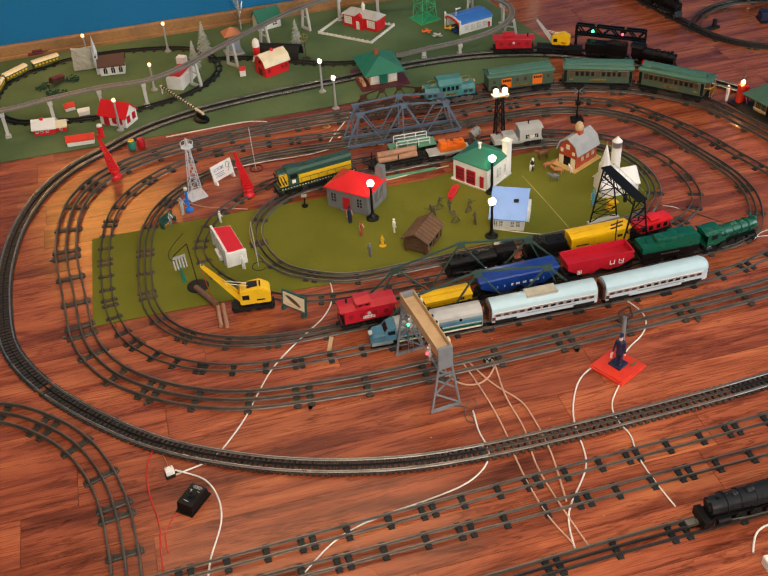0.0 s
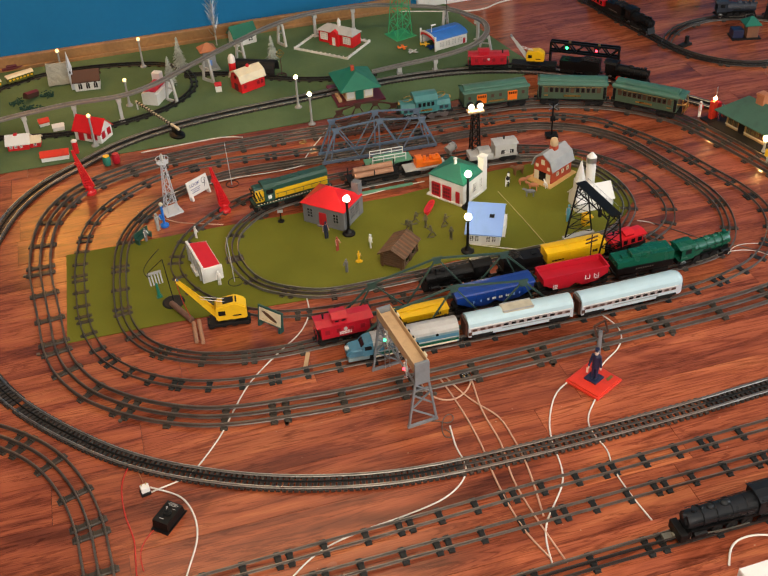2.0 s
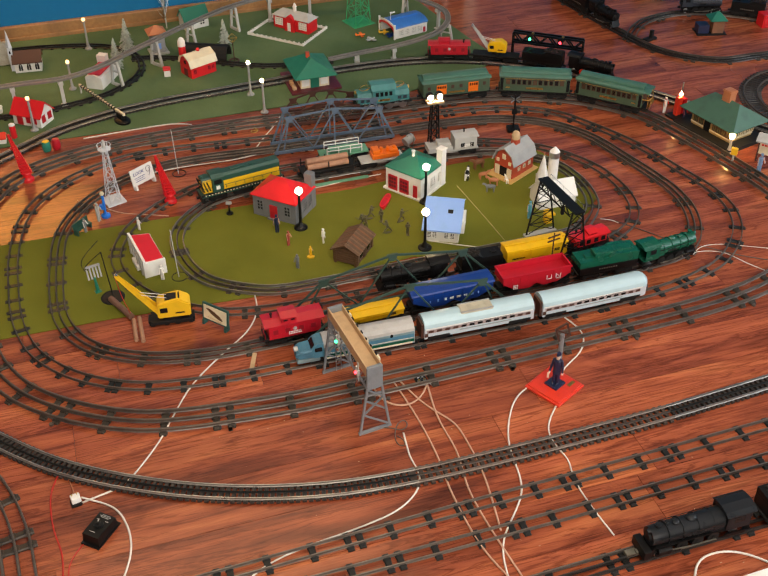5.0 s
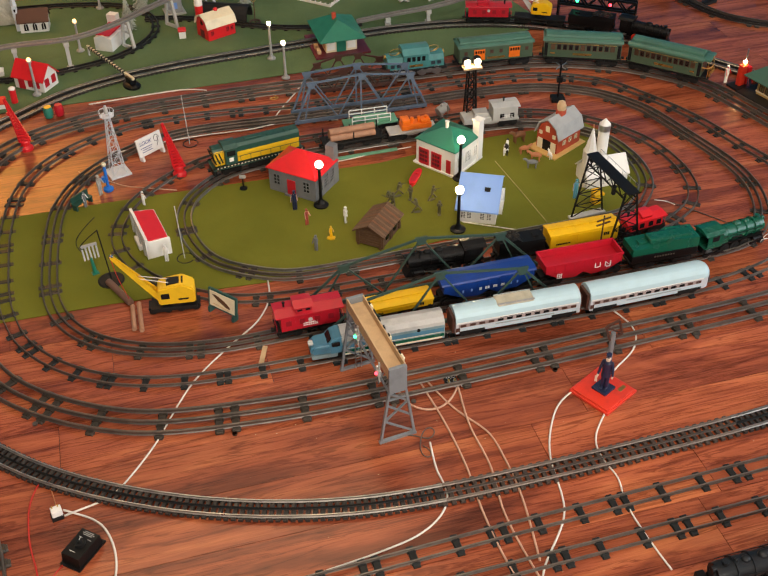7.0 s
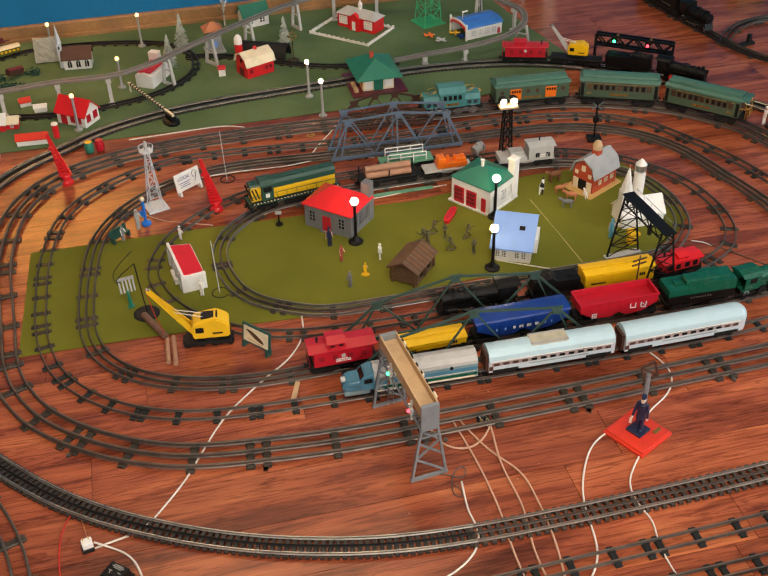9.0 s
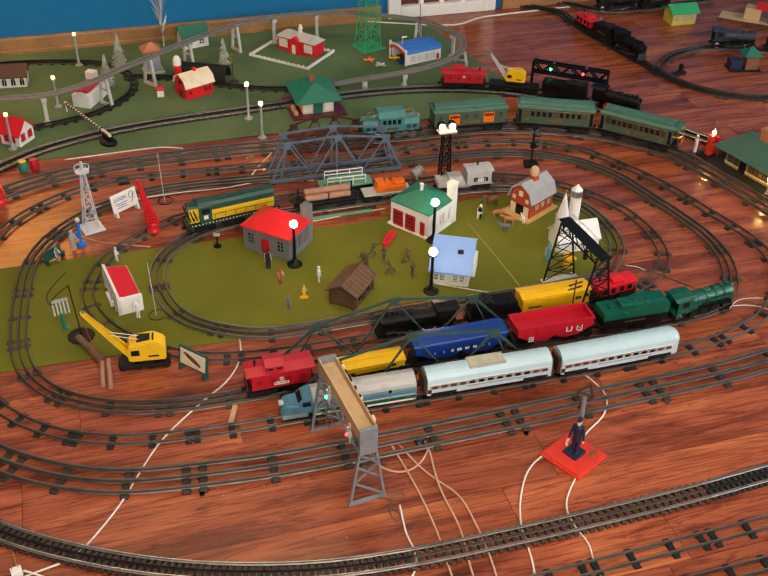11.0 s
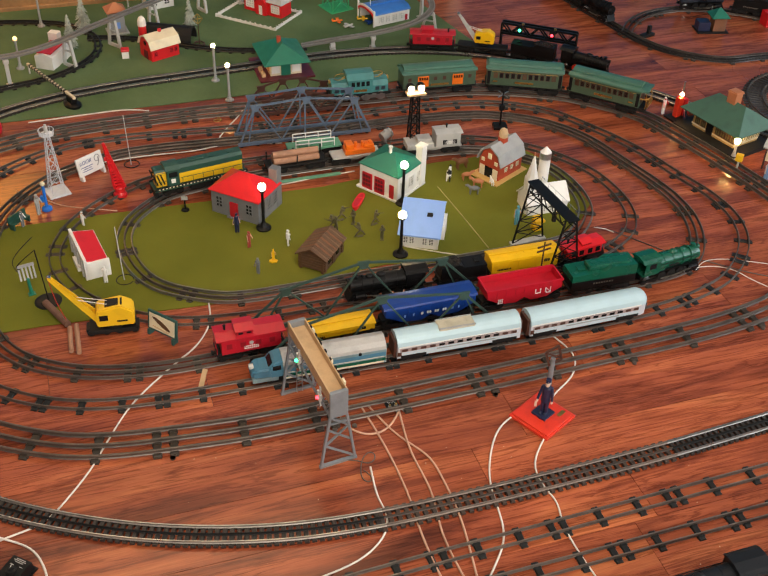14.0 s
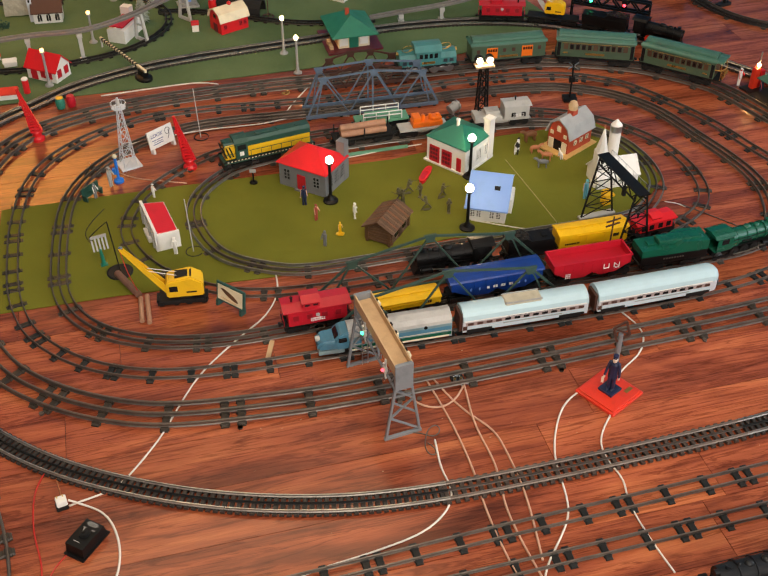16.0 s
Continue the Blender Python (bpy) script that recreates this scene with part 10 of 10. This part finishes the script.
cable([(0.197, 1.705), (0.232, 1.645), (0.262, 1.606), (0.306, 1.560), (0.328, 1.490), (0.342, 1.430), (0.350, 1.367), (0.357, 1.263)], 0.0022, WIRE_TAN, "tan lamp cable under the tracks")
cable([(0.258, 1.690), (0.262, 1.650), (0.265, 1.606, 0.0045), (0.275, 1.560), (0.296, 1.490), (0.303, 1.440), (0.309, 1.370), (0.335, 1.277), (0.383, 1.142)], 0.0022, WIRE_TAN, "tan lamp cable under the tracks")
cable([(0.118, 1.74, 0.02), (0.135, 1.69), (0.156, 1.641), (0.200, 1.622), (0.236, 1.643), (0.257, 1.685)], 0.0022, WIRE_TAN, "tan cable looped beside the signal bridge")
cable([(-0.530, 1.492), (-0.541, 1.430), (-0.524, 1.350), (-0.508, 1.310), (-0.490, 1.270), (-0.478, 1.205), (-0.46, 1.12)], 0.0016, WIRE_RED, "thin red wire from the track along the floor")
cable([(-0.452, 1.296), (-0.468, 1.270), (-0.475, 1.235), (-0.46, 1.19)], 0.0012, WIRE_RED, "thin red wire leaving the power box")
cable([(-0.517, 1.482), (-0.508, 1.455), (-0.497, 1.437), (-0.488, 1.408)], 0.0013, COPPER, "thin twisted wire at the plug")
cable([(-0.640, 2.541, 0.004), (-0.615, 2.581, 0.004), (-0.590, 2.612, 0.004), (-0.535, 2.641, 0.004), (-0.469, 2.667, 0.004), (-0.405, 2.686, 0.004), (-0.340, 2.703, 0.004), (-0.274, 2.714, 0.004), (-0.207, 2.729, 0.004), (-0.153, 2.752, 0.004), (-0.083, 2.765), (0.023, 2.77)], 0.0017, WIRE, "white cable along the far tracks")
cable([(-0.06, 2.535), (0.027, 2.552), (0.12, 2.585), (0.22, 2.613)], 0.0014, WIRE, "white cable behind the firehouse")
cable([(-0.664, 2.539), (-0.641, 2.512), (-0.59, 2.498), (-0.533, 2.463), (-0.463, 2.449), (-0.394, 2.436)], 0.0014, WIRE_TAN, "pinkish wire curling round the white beacon tower")
cable([(0.438, 2.525), (0.463, 2.450), (0.495, 2.352), (0.530, 2.240)], 0.0012, BRASSCORD, "pale cord lying across the mat", 0.002)
cable([(0.322, 2.254), (0.41, 2.225), (0.506, 2.198)], 0.0016, WIRE, "white cable at the mat's edge", 0.002)
cable([(1.012, 2.130, 0.010), (1.065, 2.150), (1.115, 2.135), (1.144, 2.094), (1.22, 2.02)], 0.0011, WIRE, "white cable from the curve of the tracks")
cable([(1.015, 2.122, 0.010), (1.050, 2.165, 0.004), (1.105, 2.178), (1.179, 2.162), (1.30, 2.13)], 0.0010, WIRE, "thin white cable twisted beside the curve")
cable([(0.812, 2.316, 0.006), (0.828, 2.308, 0.006), (0.844, 2.318, 0.003), (0.861, 2.300)], 0.0011, WIRE, "short white lead at the mat's corner")
cable([(0.855, 2.305, 0.003), (0.927, 2.252), (0.989, 2.201), (1.06, 2.17), (1.15, 2.12), (1.26, 2.08)], 0.0013, WIRE_DARK, "dark cable crossing the curves")
cable([(0.695, 1.110), (0.721, 1.165), (0.785, 1.180), (0.835, 1.160), (0.850, 1.148)], 0.0024, WIRE, "white cable at the floor's near edge")
cable([(-0.703, 2.902), (-0.529, 2.953), (-0.430, 2.976), (-0.368, 2.966)], 0.0020, WIRE, "white cable along the cloth's edge")
cable([(-0.079, 3.010), (-0.105, 2.930), (-0.138, 2.852), (-0.159, 2.788), (-0.168, 2.755)], 0.0020, WIRE, "white cable under the far tracks")
cable([(-1.680, 3.565), (-1.365, 3.675), (-0.997, 3.741), (-0.630, 3.829), (-0.263, 3.928), (0.105, 3.983), (0.525, 3.939), (0.683, 4.027), (1.050, 4.137)], 0.0032, WIRE, "thick white cable along the baseboard")
cable([(0.150, 1.560), (0.171, 1.562), (0.186, 1.540, 0.002), (0.204, 1.556, 0.004), (0.203, 1.580, 0.004), (0.180, 1.575, 0.004), (0.173, 1.545, 0.002), (0.170, 1.508), (0.192, 1.496), (0.196, 1.520), (0.176, 1.530, 0.004)], 0.0012, WIRE_DARK, "dark wire coil beside the signal bridge")
lk = thing("track_clip", pose(0.246, 1.700, 0, 0, 0, 12), "small black track connector with plated screws and bare leads", "track connector")
part("plate", bx(bm_new(), -0.013, 0.013, -0.013, 0.013, 0, 0.006, bevel=0.001), SOOT, lk)
for x in (-0.007, 0.006):
    post = part("terminal", rod(bm_new(), (x, -0.004, 0.006), (x, -0.004, 0.010), 0.0032, 10), STEEL, lk)
    part("nut", rod(bm_new(), (x, -0.004, 0.010), (x, -0.004, 0.013), 0.0022, 6), BRASS, post)
    part("lead", tube(bm_new(), smooth_path([(x, -0.004, 0.010), (x + 0.004, -0.010, 0.011), (x + 0.010, -0.013, 0.005), (x + 0.012, -0.018, 0.002)], False), 0.0009), STEEL, lk, "bare wire end")
part("spring", tube(bm_new(), [(-0.010 + 0.0016 * k, 0.006 + 0.0022 * math.cos(k * 1.6), 0.008 + 0.0022 * math.sin(k * 1.6)) for k in range(13)], 0.0006), STEEL, lk)
cable([(-0.166, 2.947), (-0.172, 2.915, 0.004), (-0.150, 2.905, 0.008), (-0.148, 2.880, 0.012), (-0.172, 2.872, 0.012), (-0.182, 2.890, 0.010), (-0.165, 2.903, 0.008), (-0.152, 2.885, 0.012)], 0.0016, BRASS, "small coil of bare brass wire between the far tracks")
single("wood_shim", bx(bm_new(), -0.005, 0.005, -0.032, 0.032, 0.0, 0.004), TAN, pose(-0.140, 1.795, 0.0, 0, 0, -6), "small strip of bare wood under the track", "wood strip")
single("cloth_strip", bx(bm_new(), -0.11, 0.11, -0.005, 0.005, 0, 0.006, bevel=0.002), MINT, pose(0.075, 2.575, 0.0, 0, 0, 14), "long mint green plastic strip beside the track", "plastic strip")


# ---- a white box lid at the near edge of the floor ----
bxl = thing("box_lid", pose(0.853, 1.033, 0, 0, 0, 15), "plain white cardboard box lid lying on the floor", "box")
part("top", bx(bm_new(), -0.13, 0.13, -0.09, 0.09, 0.020, 0.0225, bevel=0.0006), WHITE, bxl)
for q in (-1, 1):
    part("side", bx(bm_new(), -0.13, 0.13, q * 0.09 - 0.001, q * 0.09 + 0.001, 0, 0.0205), WHITE, bxl)
    part("end", bx(bm_new(), q * 0.13 - 0.001, q * 0.13 + 0.001, -0.089, 0.089, 0, 0.0205), WHITE, bxl)

# ---- crumbs and flecks of paint scattered on the boards ----
g, bm = random.Random(31), bm_new()
for k in range(50):
    x, y, r = g.uniform(-0.55, 1.15), g.uniform(1.12, 1.66) + g.choice((0.0, 0.0, 0.30)), g.uniform(0.0005, 0.0012)
    ball(bm, (x, y, r * 0.4), r, g.uniform(0.8, 1.8), g.uniform(0.7, 1.2), 0.5, sub=1)
crumbs = new("floor_crumbs", bpy.data.meshes.new("floor_crumbs"))
bm.to_mesh(crumbs.data)
bm.free()
crumbs.data.materials.append(TAN)
tagged(crumbs, "tiny pale crumbs and flecks scattered on the boards", "crumbs", kind="stuff")
